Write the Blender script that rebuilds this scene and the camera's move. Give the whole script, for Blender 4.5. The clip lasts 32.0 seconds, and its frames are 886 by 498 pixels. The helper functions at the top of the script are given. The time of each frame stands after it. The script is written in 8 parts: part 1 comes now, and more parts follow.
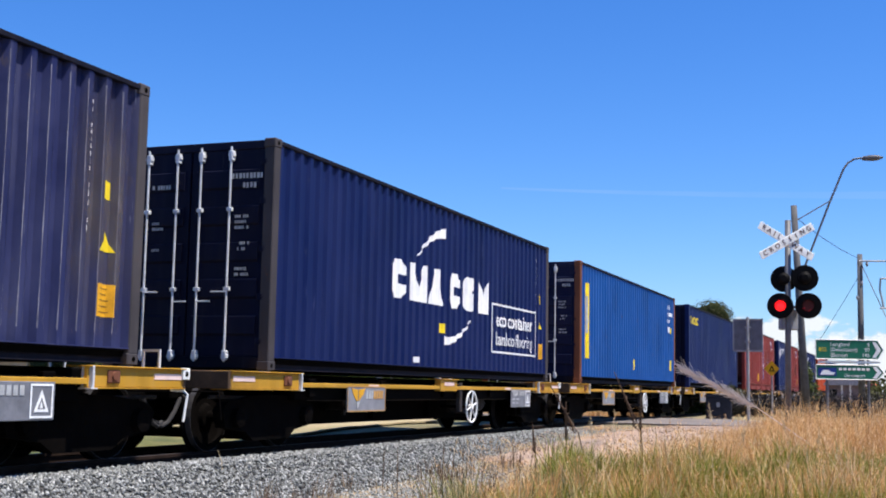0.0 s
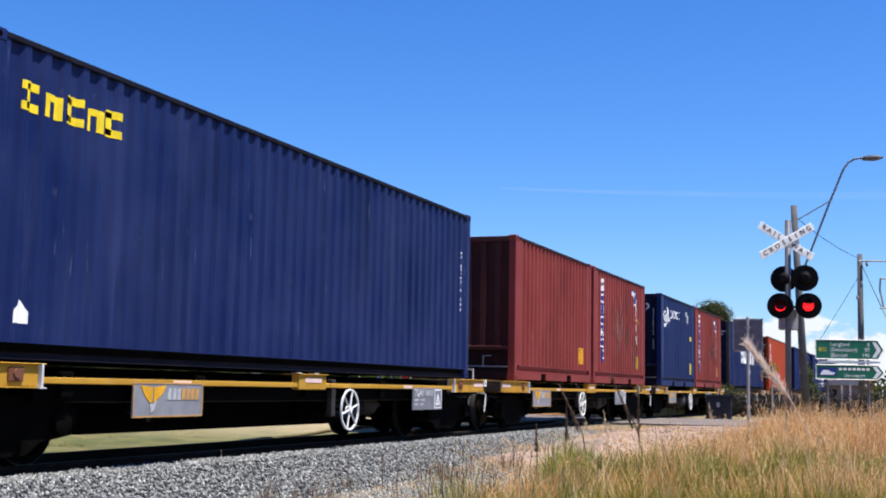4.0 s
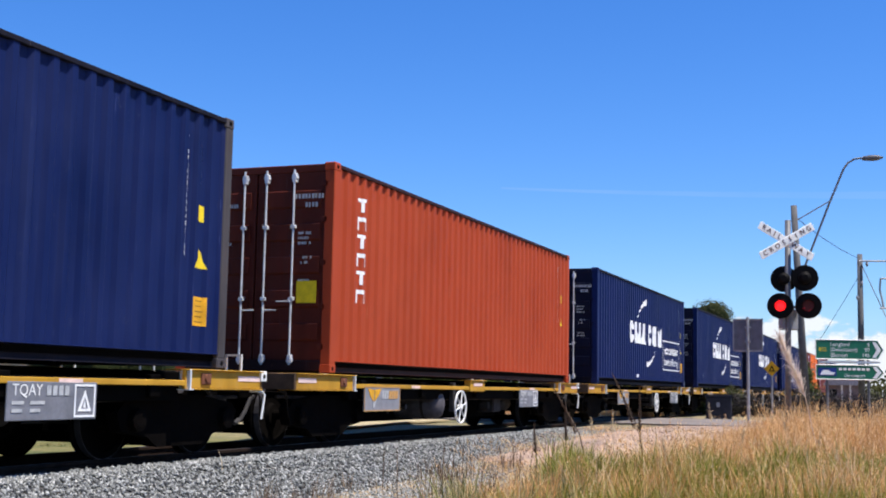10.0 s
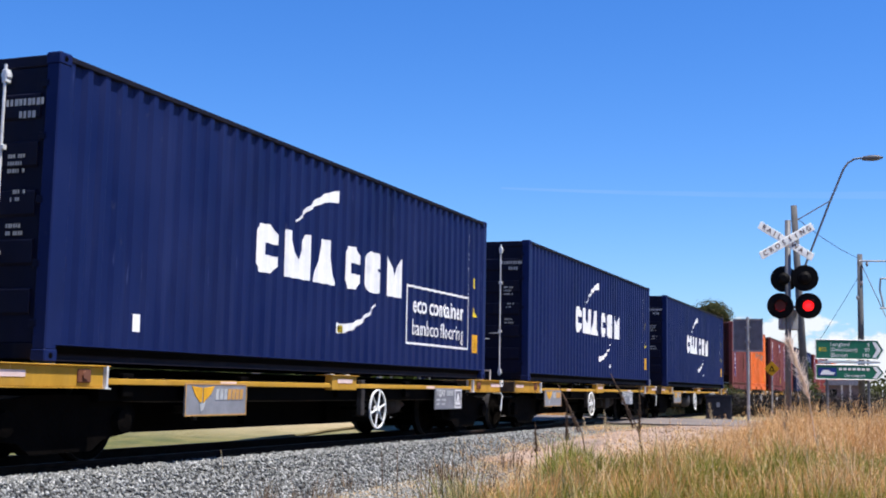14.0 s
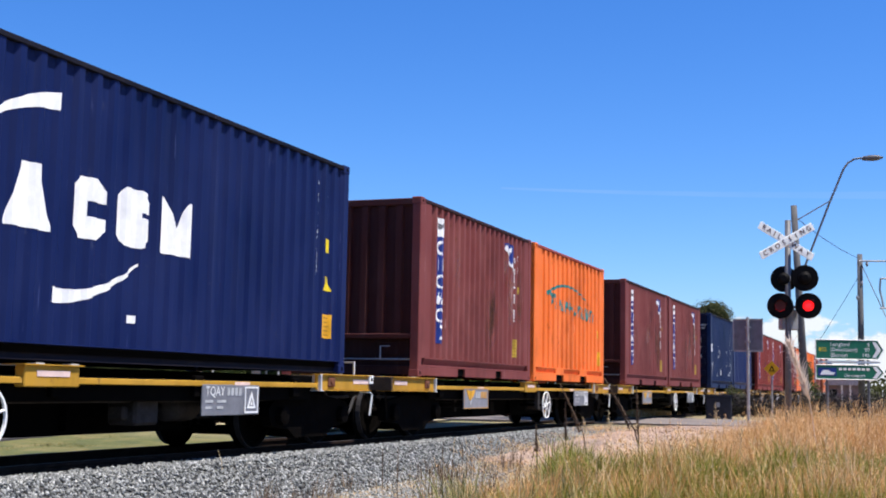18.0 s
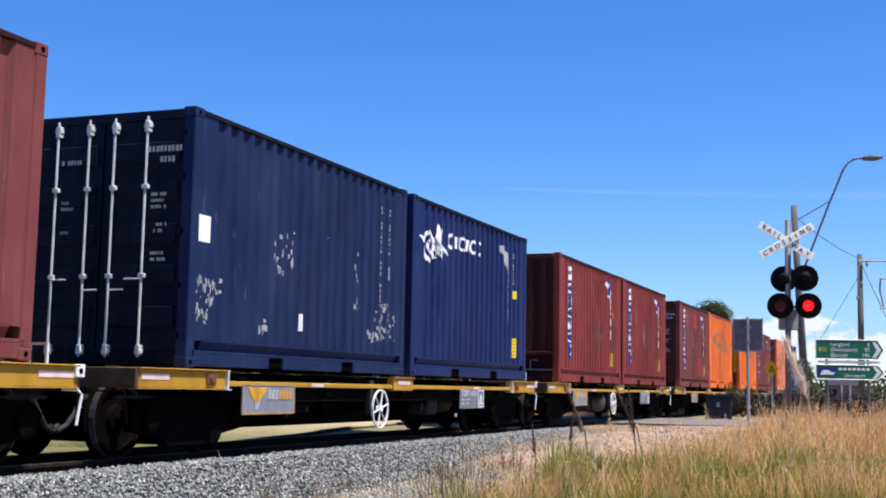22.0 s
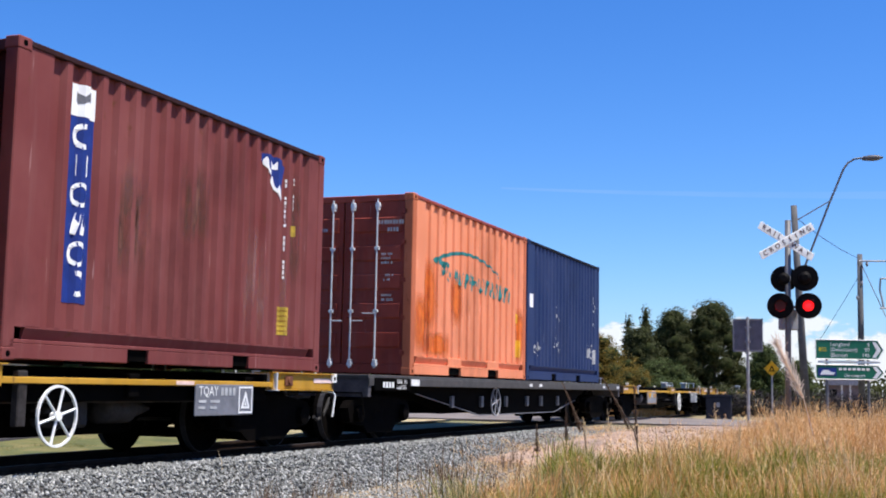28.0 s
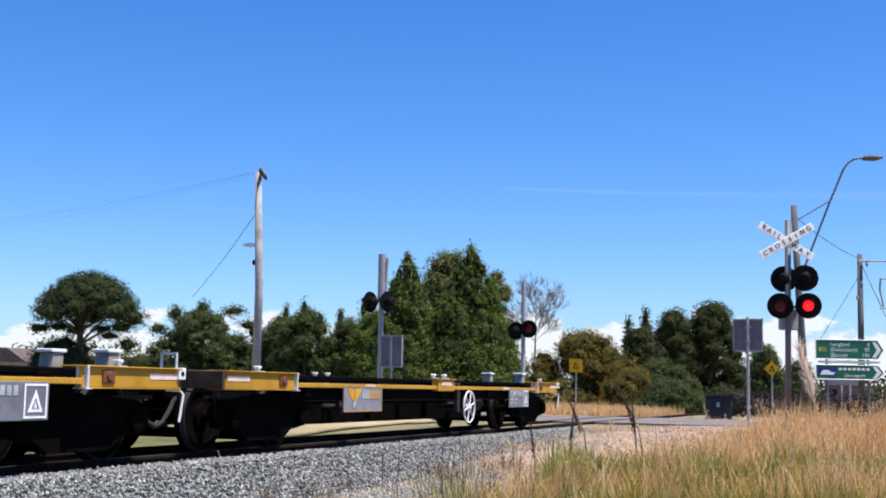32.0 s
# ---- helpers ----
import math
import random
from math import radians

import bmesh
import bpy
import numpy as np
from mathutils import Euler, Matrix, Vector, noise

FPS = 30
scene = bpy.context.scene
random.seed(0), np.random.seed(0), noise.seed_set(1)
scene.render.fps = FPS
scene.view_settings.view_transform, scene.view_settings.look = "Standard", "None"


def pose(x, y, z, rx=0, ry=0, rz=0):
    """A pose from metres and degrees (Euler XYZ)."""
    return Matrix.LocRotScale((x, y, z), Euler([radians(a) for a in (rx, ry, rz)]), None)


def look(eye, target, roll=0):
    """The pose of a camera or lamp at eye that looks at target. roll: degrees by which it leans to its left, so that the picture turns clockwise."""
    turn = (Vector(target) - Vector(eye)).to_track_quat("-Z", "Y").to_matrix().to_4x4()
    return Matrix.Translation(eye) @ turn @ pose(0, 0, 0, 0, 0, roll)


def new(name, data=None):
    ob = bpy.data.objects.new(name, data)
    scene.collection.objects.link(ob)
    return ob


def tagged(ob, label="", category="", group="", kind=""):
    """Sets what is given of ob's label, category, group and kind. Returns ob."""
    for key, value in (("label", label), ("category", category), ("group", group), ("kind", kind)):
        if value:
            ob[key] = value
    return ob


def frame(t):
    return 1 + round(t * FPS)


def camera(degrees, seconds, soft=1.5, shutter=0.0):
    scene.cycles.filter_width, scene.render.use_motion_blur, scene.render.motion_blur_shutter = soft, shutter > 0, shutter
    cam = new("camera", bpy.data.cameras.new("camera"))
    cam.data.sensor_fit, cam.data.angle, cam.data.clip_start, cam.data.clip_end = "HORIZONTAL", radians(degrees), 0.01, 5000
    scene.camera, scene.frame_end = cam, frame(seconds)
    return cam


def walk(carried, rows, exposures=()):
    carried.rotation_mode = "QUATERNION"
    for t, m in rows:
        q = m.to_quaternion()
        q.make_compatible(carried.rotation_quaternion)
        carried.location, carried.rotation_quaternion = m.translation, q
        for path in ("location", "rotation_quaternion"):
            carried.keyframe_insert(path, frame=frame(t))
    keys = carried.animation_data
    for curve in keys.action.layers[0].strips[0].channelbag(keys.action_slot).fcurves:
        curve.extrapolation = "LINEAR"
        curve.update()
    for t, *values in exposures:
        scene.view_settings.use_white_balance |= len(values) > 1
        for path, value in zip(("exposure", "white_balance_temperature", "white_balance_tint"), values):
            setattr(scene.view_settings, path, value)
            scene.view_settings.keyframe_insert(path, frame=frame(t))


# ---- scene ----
EYE = Vector((0.0, 0.0, 0.82))
YAW, TILT = radians(21.21), radians(6.46)
AHEAD = Vector((-math.sin(YAW) * math.cos(TILT), math.cos(YAW) * math.cos(TILT), math.sin(TILT)))
cam = camera(39.86, 32.0, soft=1.9, shutter=0.0)
STAND = look(EYE, EYE + 20 * AHEAD, 1.076)
walk(cam, [(0, STAND), (32, STAND)])

# ---- light ----
SUN_AZ, SUN_EL = radians(-3), radians(68)   # azimuth from +X towards +Y
world = bpy.data.worlds.new("sky")
scene.world = world
world.use_nodes = True
wn = world.node_tree
sky = wn.nodes.new("ShaderNodeTexSky")
sky.sky_type = "NISHITA"
sky.sun_disc = False
sky.sun_elevation = SUN_EL
sky.sun_rotation = radians(90) - SUN_AZ
sky.altitude, sky.air_density, sky.dust_density, sky.ozone_density = 0, 1.0, 0.4, 3.0
wn.nodes["Background"].inputs["Strength"].default_value = 0.0965
deep = wn.nodes.new("ShaderNodeHueSaturation")
deep.inputs["Saturation"].default_value, deep.inputs["Value"].default_value = 1.30, 1.0
wn.links.new(sky.outputs["Color"], deep.inputs["Color"])
tint = wn.nodes.new("ShaderNodeMix")
tint.data_type, tint.blend_type = "RGBA", "MULTIPLY"
tint.inputs[0].default_value = 1.0
tint.inputs[7].default_value = (0.625, 0.793, 1.125, 1)
wn.links.new(deep.outputs["Color"], tint.inputs[6])
wn.links.new(tint.outputs[2], wn.nodes["Background"].inputs["Color"])

sun_data = bpy.data.lights.new("sun", "SUN")
sun_data.energy, sun_data.angle, sun_data.color = 5.0, radians(0.53), (1.0, 0.95, 0.88)
sun = new("sun", sun_data)
to_sun = Vector((math.cos(SUN_EL) * math.cos(SUN_AZ), math.cos(SUN_EL) * math.sin(SUN_AZ), math.sin(SUN_EL)))
sun.matrix_world = look(Vector((0, 0, 60)) + to_sun * 10, Vector((0, 0, 60)))
scene.view_settings.exposure = 0.76


# ---- materials ----
def nodes_of(name):
    m = bpy.data.materials.new(name)
    m.use_nodes = True
    t = m.node_tree
    return m, t, t.nodes["Principled BSDF"]


def ramp(t, fac, stops):
    r = t.nodes.new("ShaderNodeValToRGB")
    while len(r.color_ramp.elements) < len(stops):
        r.color_ramp.elements.new(0.5)
    for e, (p, c) in zip(r.color_ramp.elements, stops):
        e.position, e.color = p, (*c, 1)
    t.links.new(fac, r.inputs["Fac"])
    return r.outputs["Color"]


def noise_of(t, scale, detail=4, stretch=(1, 1, 1), rough=0.55):
    c = t.nodes.new("ShaderNodeTexCoord")
    mp = t.nodes.new("ShaderNodeMapping")
    mp.inputs["Scale"].default_value = stretch
    n = t.nodes.new("ShaderNodeTexNoise")
    n.inputs["Scale"].default_value, n.inputs["Detail"].default_value = scale, detail
    n.inputs["Roughness"].default_value = rough
    t.links.new(c.outputs["Object"], mp.inputs["Vector"])
    t.links.new(mp.outputs["Vector"], n.inputs["Vector"])
    return n.outputs["Fac"]


def mix(t, fac, a, b, mode="MIX"):
    m = t.nodes.new("ShaderNodeMix")
    m.data_type, m.blend_type = "RGBA", mode
    for sock, v in (("Factor", fac), ("A", a), ("B", b)):
        i = next(x for x in m.inputs if x.name == sock and x.type == ("VALUE" if sock == "Factor" else "RGBA"))
        if isinstance(v, bpy.types.NodeSocket):
            t.links.new(v, i)
        else:
            i.default_value = v if sock == "Factor" else (*v, 1)
    return next(o for o in m.outputs if o.type == "RGBA")


def bump(t, b, height, strength, dist=0.01):
    n = t.nodes.new("ShaderNodeBump")
    n.inputs["Strength"].default_value, n.inputs["Distance"].default_value = strength, dist
    t.links.new(height, n.inputs["Height"])
    t.links.new(n.outputs["Normal"], b.inputs["Normal"])


def mul(c, k):
    return tuple(min(1, x * k) for x in c)


MATS = {}


def plain(name, base, rough=0.6, metal=0.0, var=0.25, scale=6.0, bumpy=0.0, spec=0.25):
    """A surface with mottling at two scales."""
    if name in MATS:
        return MATS[name]
    m, t, b = nodes_of(name)
    n1, n2 = noise_of(t, scale), noise_of(t, scale * 7, 3)
    c = ramp(t, n1, [(0.3, mul(base, 1 - var)), (0.7, mul(base, 1 + var * 0.6))])
    c2 = ramp(t, n2, [(0.3, (1 - var * 0.6,) * 3), (0.7, (1, 1, 1))])
    t.links.new(mix(t, 1.0, c, c2, "MULTIPLY"), b.inputs["Base Color"])
    b.inputs["Roughness"].default_value, b.inputs["Metallic"].default_value = rough, metal
    b.inputs["Specular IOR Level"].default_value = spec
    if bumpy:
        bump(t, b, n2, bumpy)
    MATS[name] = m
    return m


def painted(name, base, wear=0.3, rough=0.45, rust=(0.12, 0.045, 0.02), fade=(0.35, 0.3, 0.3), chips=0.0, end_shade=0.0):
    """Container paint: faded patches, vertical streaks of dirt and rust, chipped spots."""
    if name in MATS:
        return MATS[name]
    m, t, b = nodes_of(name)
    big = noise_of(t, 0.7, 5)
    c = ramp(t, big, [(0.3, mul(base, 1 - 0.25 * wear)), (0.7, tuple(x + (f - x) * 0.10 * wear for x, f in zip(base, fade)))])
    streak = noise_of(t, 3.0, 4, (2.2, 2.2, 0.13))
    s = ramp(t, streak, [(0.52, (0, 0, 0)), (0.78, (wear * 0.55,) * 3)])
    c = mix(t, s, c, tuple(x * 0.55 + f * 0.22 for x, f in zip(base, fade)))
    dirt = ramp(t, noise_of(t, 1.1, 6, (1, 1, 0.45), 0.65), [(0.50, (0, 0, 0)), (0.72, (min(0.75, wear * 0.8),) * 3)])
    c = mix(t, dirt, c, tuple(x * 0.38 + 0.004 for x in base))
    spots = noise_of(t, 5.0, 6, (1, 1, 0.6), 0.7)
    r = ramp(t, spots, [(0.66 - 0.05 * wear, (0, 0, 0)), (0.72, (min(1, wear),) * 3)])
    c = mix(t, r, c, rust)
    scr = ramp(t, noise_of(t, 8.0, 3, (1, 3.0, 0.16), 0.6), [(0.70, (0, 0, 0)), (0.76, (min(0.6, wear * 0.6),) * 3)])
    c = mix(t, scr, c, tuple(x * 0.5 + f * 0.8 for x, f in zip(base, fade)))
    if chips:
        ch = ramp(t, noise_of(t, 3.1, 7, (1, 1, 0.7), 0.75), [(0.70 - chips * 0.06, (0, 0, 0)), (0.73, (1, 1, 1))])
        c = mix(t, ch, c, (0.45, 0.45, 0.42))
    # blends towards near-black: shade on unlit end walls put into the paint
    if end_shade:
        film = ramp(t, noise_of(t, 1.7, 6, (1, 1, 0.5), 0.65), [(0.25, (end_shade,) * 3), (0.75, (end_shade * 0.72,) * 3)])
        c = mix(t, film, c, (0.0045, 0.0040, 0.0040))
    t.links.new(c, b.inputs["Base Color"])
    rr = ramp(t, big, [(0.3, (rough,) * 3), (0.7, (rough + 0.2,) * 3)])
    t.links.new(rr, b.inputs["Roughness"])
    b.inputs["Specular IOR Level"].default_value = 0.09
    bump(t, b, noise_of(t, 9, 3, (1, 1, 0.5)), 0.25, 0.004)
    MATS[name] = m
    return m


def island(name, stops, rough=0.8, trans=0.0):
    """Leaves and blades: each one takes a colour of its own."""
    if name in MATS:
        return MATS[name]
    m, t, b = nodes_of(name)
    g = t.nodes.new("ShaderNodeNewGeometry")
    t.links.new(ramp(t, g.outputs["Random Per Island"], stops), b.inputs["Base Color"])
    b.inputs["Roughness"].default_value = rough
    b.inputs["Specular IOR Level"].default_value = 0.2
    if trans:
        tr = t.nodes.new("ShaderNodeBsdfTranslucent")
        t.links.new(ramp(t, g.outputs["Random Per Island"], stops), tr.inputs["Color"])
        ms = t.nodes.new("ShaderNodeMixShader")
        ms.inputs["Fac"].default_value = trans
        t.links.new(b.outputs["BSDF"], ms.inputs[1])
        t.links.new(tr.outputs["BSDF"], ms.inputs[2])
        t.links.new(ms.outputs["Shader"], t.nodes["Material Output"].inputs["Surface"])
    MATS[name] = m
    return m


def glowing(name, color, strength):
    m, t, b = nodes_of(name)
    b.inputs["Base Color"].default_value = (*mul(color, 0.6), 1)
    b.inputs["Emission Color"].default_value = (*color, 1)
    b.inputs["Emission Strength"].default_value = strength
    b.inputs["Roughness"].default_value = 0.25
    return m


ZINC = plain("bright_zinc", (0.62, 0.63, 0.65), 0.45, 0.0, var=0.25)
WHITE = plain("white_paint", (0.78, 0.78, 0.76), 0.5, var=0.15)
ARRIS = plain("arris_line_paint", (0.20, 0.20, 0.25), 0.6, var=0.4, scale=5)
DECAL = plain("white_decal", (0.80, 0.80, 0.80), 0.5, var=0.12, scale=3)
GREYDECAL = plain("grey_decal", (0.42, 0.43, 0.44), 0.6, var=0.3, scale=9)
YDECAL = plain("yellow_decal", (0.80, 0.60, 0.015), 0.5, var=0.2)
PRINT = plain("dark_print", (0.30, 0.15, 0.018), 0.6, var=0.3)
AMBER = plain("amber_decal", (0.72, 0.36, 0.015), 0.5, var=0.25)
BLUEDECAL = plain("blue_decal", (0.014, 0.034, 0.20), 0.5, var=0.25)
TEAL = plain("teal_decal", (0.025, 0.20, 0.195), 0.55, var=0.35, scale=5)
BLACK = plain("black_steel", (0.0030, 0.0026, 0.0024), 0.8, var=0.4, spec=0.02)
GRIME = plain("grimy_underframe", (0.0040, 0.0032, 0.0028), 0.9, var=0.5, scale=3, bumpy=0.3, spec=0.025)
MASTGREY = plain("mast_grey", (0.15, 0.15, 0.165), 0.5, var=0.3, scale=3)
DARKPOLE = plain("dark_weathered_pole", (0.12, 0.115, 0.115), 0.85, var=0.4, scale=2, bumpy=0.3)
GUIDEGREY = plain("grey_guide_paint", (0.40, 0.35, 0.28), 0.6, var=0.35, scale=6)
GALV = plain("galvanised_steel", (0.30, 0.30, 0.32), 0.5, 0.0, var=0.25)
TREAD = plain("worn_tread", (0.045, 0.042, 0.045), 0.5, var=0.3, spec=0.15)
RAILSIDE = plain("rusty_rail", (0.028, 0.018, 0.014), 0.85, var=0.4, spec=0.05)
YELLOW = painted("wagon_yellow", (0.50, 0.265, 0.022), 1.0, 0.55, rust=(0.10, 0.05, 0.025), fade=(0.52, 0.40, 0.24))
PANELGREY = plain("panel_grey", (0.22, 0.225, 0.25), 0.5, var=0.2, scale=4)
ORANGE_EDGE = plain("orange_edge", (0.50, 0.27, 0.08), 0.5, var=0.2)
REFLECT = plain("reflector_tape", (0.75, 0.55, 0.50), 0.4, var=0.2)
RUBBER = plain("hose_rubber", (0.028, 0.025, 0.024), 0.7)
TANKGREY = plain("tank_grey", (0.085, 0.080, 0.088), 0.6, var=0.35, spec=0.1)
IRON = plain("dusty_iron", (0.042, 0.037, 0.036), 0.75, var=0.5, scale=5, bumpy=0.2, spec=0.12)
DECKGREY = plain("deck_grey", (0.062, 0.058, 0.056), 0.6, var=0.3)
WOODPOLE = plain("weathered_pole", (0.34, 0.325, 0.32), 0.85, var=0.35, scale=2, bumpy=0.3)
GREENSIGN = plain("green_sign", (0.012, 0.13, 0.075), 0.45, var=0.1)
SIGNBACK = plain("sign_back", (0.14, 0.14, 0.17), 0.5, 0.2, var=0.2)
SIGNALBLACK = plain("signal_black", (0.008, 0.007, 0.007), 0.6, var=0.3, spec=0.06)
BARK = plain("bark", (0.09, 0.07, 0.055), 0.9, var=0.4, scale=3, bumpy=0.5)
DIMGLOW = plain("side_on_red_lens", (0.16, 0.006, 0.014), 0.4)
REDLENS = glowing("lit_red_lens", (1.0, 0.010, 0.014), 1.15)
DIMLENS = plain("unlit_lens_flap", (0.09, 0.006, 0.006), 0.35, var=0.3, scale=20)


# ---- mesh tools ----
class Geo:
    """Collects vertices and faces of one part."""

    def __init__(self):
        self.v, self.f = [], []

    def add(self, vs, fs):
        n = len(self.v)
        self.v += [tuple(p) for p in vs]
        self.f += [tuple(i + n for i in q) for q in fs]
        return self

    def box(self, x0, x1, y0, y1, z0, z1, b=0.0):
        """A box, its edges chamfered by b."""
        b = min(b, (x1 - x0) * 0.45, (y1 - y0) * 0.45, (z1 - z0) * 0.45)
        if b <= 0:
            vs = [(x, y, z) for x in (x0, x1) for y in (y0, y1) for z in (z0, z1)]
            fs = [(0, 1, 3, 2), (4, 6, 7, 5), (0, 4, 5, 1), (2, 3, 7, 6), (0, 2, 6, 4), (1, 5, 7, 3)]
            return self.add(vs, fs)
        vs = []
        for x, sx in ((x0, 1), (x1, -1)):
            for y, sy in ((y0, 1), (y1, -1)):
                for z, sz in ((z0, 1), (z1, -1)):
                    vs += [(x, y + sy * b, z + sz * b), (x + sx * b, y, z + sz * b), (x + sx * b, y + sy * b, z)]
        i = lambda a, c, d, k: (a * 4 + c * 2 + d) * 3 + k
        fs = []
        for a in (0, 1):
            fs.append([i(a, 0, 0, 0), i(a, 0, 1, 0), i(a, 1, 1, 0), i(a, 1, 0, 0)])
            fs.append([i(0, a, 0, 1), i(1, a, 0, 1), i(1, a, 1, 1), i(0, a, 1, 1)])
            fs.append([i(0, 0, a, 2), i(0, 1, a, 2), i(1, 1, a, 2), i(1, 0, a, 2)])
            for c in (0, 1):
                fs.append([i(a, c, 0, 0), i(a, c, 1, 0), i(a, c, 1, 1), i(a, c, 0, 1)])
                fs.append([i(a, 0, c, 0), i(a, 1, c, 0), i(a, 1, c, 2), i(a, 0, c, 2)])
                fs.append([i(0, a, c, 1), i(1, a, c, 1), i(1, a, c, 2), i(0, a, c, 2)])
                for d in (0, 1):
                    fs.append([i(a, c, d, 0), i(a, c, d, 1), i(a, c, d, 2)])
        return self.add(vs, fs)

    def tube(self, path, r, n=8, caps=True):
        """A round bar along a path; r may be a list."""
        path = [Vector(p) for p in path]
        rs = r if isinstance(r, (list, tuple)) else [r] * len(path)
        vs, fs = [], []
        ref = None
        for k, p in enumerate(path):
            d = (path[min(k + 1, len(path) - 1)] - path[max(k - 1, 0)]).normalized()
            if ref is None:
                ref = Vector((0, 0, 1)) if abs(d.z) < 0.9 else Vector((1, 0, 0))
            u = d.cross(ref).normalized()
            w = u.cross(d)
            ref = w
            for j in range(n):
                a = 2 * math.pi * j / n
                vs.append(p + (u * math.cos(a) + w * math.sin(a)) * rs[k])
        for k in range(len(path) - 1):
            for j in range(n):
                j2 = (j + 1) % n
                fs.append((k * n + j, k * n + j2, (k + 1) * n + j2, (k + 1) * n + j))
        if caps:
            fs.append(tuple(range(n))[::-1])
            fs.append(tuple((len(path) - 1) * n + j for j in range(n)))
        return self.add(vs, fs)

    def ring(self, c, axis, r, w, t, n=24):
        """A flat-sided hoop round an axis ('x', 'y' or 'z'): radius r, width w along the axis, thickness t."""
        vs, fs = [], []
        for j in range(n):
            a = 2 * math.pi * j / n
            for rr, h in ((r, -w / 2), (r, w / 2), (r - t, w / 2), (r - t, -w / 2)):
                p, q = rr * math.cos(a), rr * math.sin(a)
                o = {"x": (h, p, q), "y": (p, h, q), "z": (p, q, h)}[axis]
                vs.append((c[0] + o[0], c[1] + o[1], c[2] + o[2]))
            for k in range(4):
                fs.append((j * 4 + k, j * 4 + (k + 1) % 4, ((j + 1) % n) * 4 + (k + 1) % 4, ((j + 1) % n) * 4 + k))
        return self.add(vs, fs)

    def lathe(self, c, axis, prof, n=20):
        """A turned solid: prof lists (along axis, radius)."""
        vs, fs = [], []
        for h, r in prof:
            for j in range(n):
                a = 2 * math.pi * j / n
                p, q = r * math.cos(a), r * math.sin(a)
                o = {"x": (h, p, q), "y": (p, h, q), "z": (p, q, h)}[axis]
                vs.append((c[0] + o[0], c[1] + o[1], c[2] + o[2]))
        for k in range(len(prof) - 1):
            for j in range(n):
                j2 = (j + 1) % n
                fs.append((k * n + j, k * n + j2, (k + 1) * n + j2, (k + 1) * n + j))
        fs.append(tuple(range(n)))
        fs.append(tuple((len(prof) - 1) * n + j for j in range(n)))
        return self.add(vs, fs)

    def prism(self, poly, axis, a, b):
        """A polygon of two coordinates, drawn out along the third axis from a to b."""
        put = {"x": lambda p, h: (h, p[0], p[1]), "y": lambda p, h: (p[0], h, p[1]), "z": lambda p, h: (p[0], p[1], h)}[axis]
        n = len(poly)
        vs = [put(p, a) for p in poly] + [put(p, b) for p in poly]
        fs = [tuple(range(n)), tuple(range(n, 2 * n))[::-1]] + [(j, (j + 1) % n, n + (j + 1) % n, n + j) for j in range(n)]
        return self.add(vs, fs)

    def mesh(self, name):
        me = bpy.data.meshes.new(name)
        me.from_pydata(self.v, [], self.f)
        bm = bmesh.new()
        bm.from_mesh(me)
        bmesh.ops.recalc_face_normals(bm, faces=bm.faces)
        bm.to_mesh(me)
        bm.free()
        return me


CACHE = {}
# rows of marks too small to tell apart one by one
TINY = ("stencil_code", "stencil_marking", "number_bars", "name_bars", "paint_flaking", "label_print")


def part(name, geo, material, parent, label="", key=None, smooth=False):
    """Links a geometry as one mesh object under a thing or part; alike parts share their mesh."""
    me = CACHE.get(key) if key else None
    if me is None:
        me = geo.mesh(name) if isinstance(geo, Geo) else geo
        if not me.materials:
            me.materials.append(material)
        if smooth:
            me.polygons.foreach_set("use_smooth", [True] * len(me.polygons))
        if key:
            CACHE[key] = me
    ob = new(name, me)
    if parent is not None:
        ob.parent = parent
    if label:
        ob["label"] = label
    if name in TINY:
        ob["kind"] = "stuff"
    return ob


def thing(name, label, category, group="", kind="", at=None):
    ob = new(name)
    ob.empty_display_size = 0.2
    if at is not None:
        ob.matrix_basis = at
    return tagged(ob, label, category, group, kind)


def lettering(text, size, align="CENTER", squeeze=1.0, bold=0.0):
    """A flat mesh of the text in its own plane (x along the line, y up)."""
    cu = bpy.data.curves.new("letters", "FONT")
    cu.body, cu.size, cu.align_x, cu.align_y = text, size, align, "CENTER"
    cu.resolution_u, cu.offset = 2, bold
    ob = bpy.data.objects.new("letters", cu)
    me = bpy.data.meshes.new_from_object(ob)
    bpy.data.objects.remove(ob)
    for v in me.vertices:
        v.co.x *= squeeze
    return me


def sign_text(text, size, material, parent, x, y, z, turn=0.0, squeeze=1.0, align="CENTER"):
    """Writing on an upright board that faces -Y; turn: degrees in the board's plane."""
    me = lettering(text, size, align, squeeze)
    me.transform(pose(0, 0, 0, 0, 0, turn))
    me.transform(Matrix(((1, 0, 0, x), (0, 0, 1, y), (0, 1, 0, z), (0, 0, 0, 1))))
    me.materials.append(material)
    return part("lettering", me, material, parent)


# ---- the line and the ground ----
TRACK_X = -8.61
GAUGE = 1.067


def step(a, b, v):
    u = min(1.0, max(0.0, (v - a) / (b - a)))
    return u * u * (3 - 2 * u)


def ground_z(x, y):
    low = -0.42
    z = low + (-0.08 - low) * step(13.0, 27.0, y)
    return z + 0.02 * noise.noise(Vector((x * 0.5, y * 0.5, 0)))


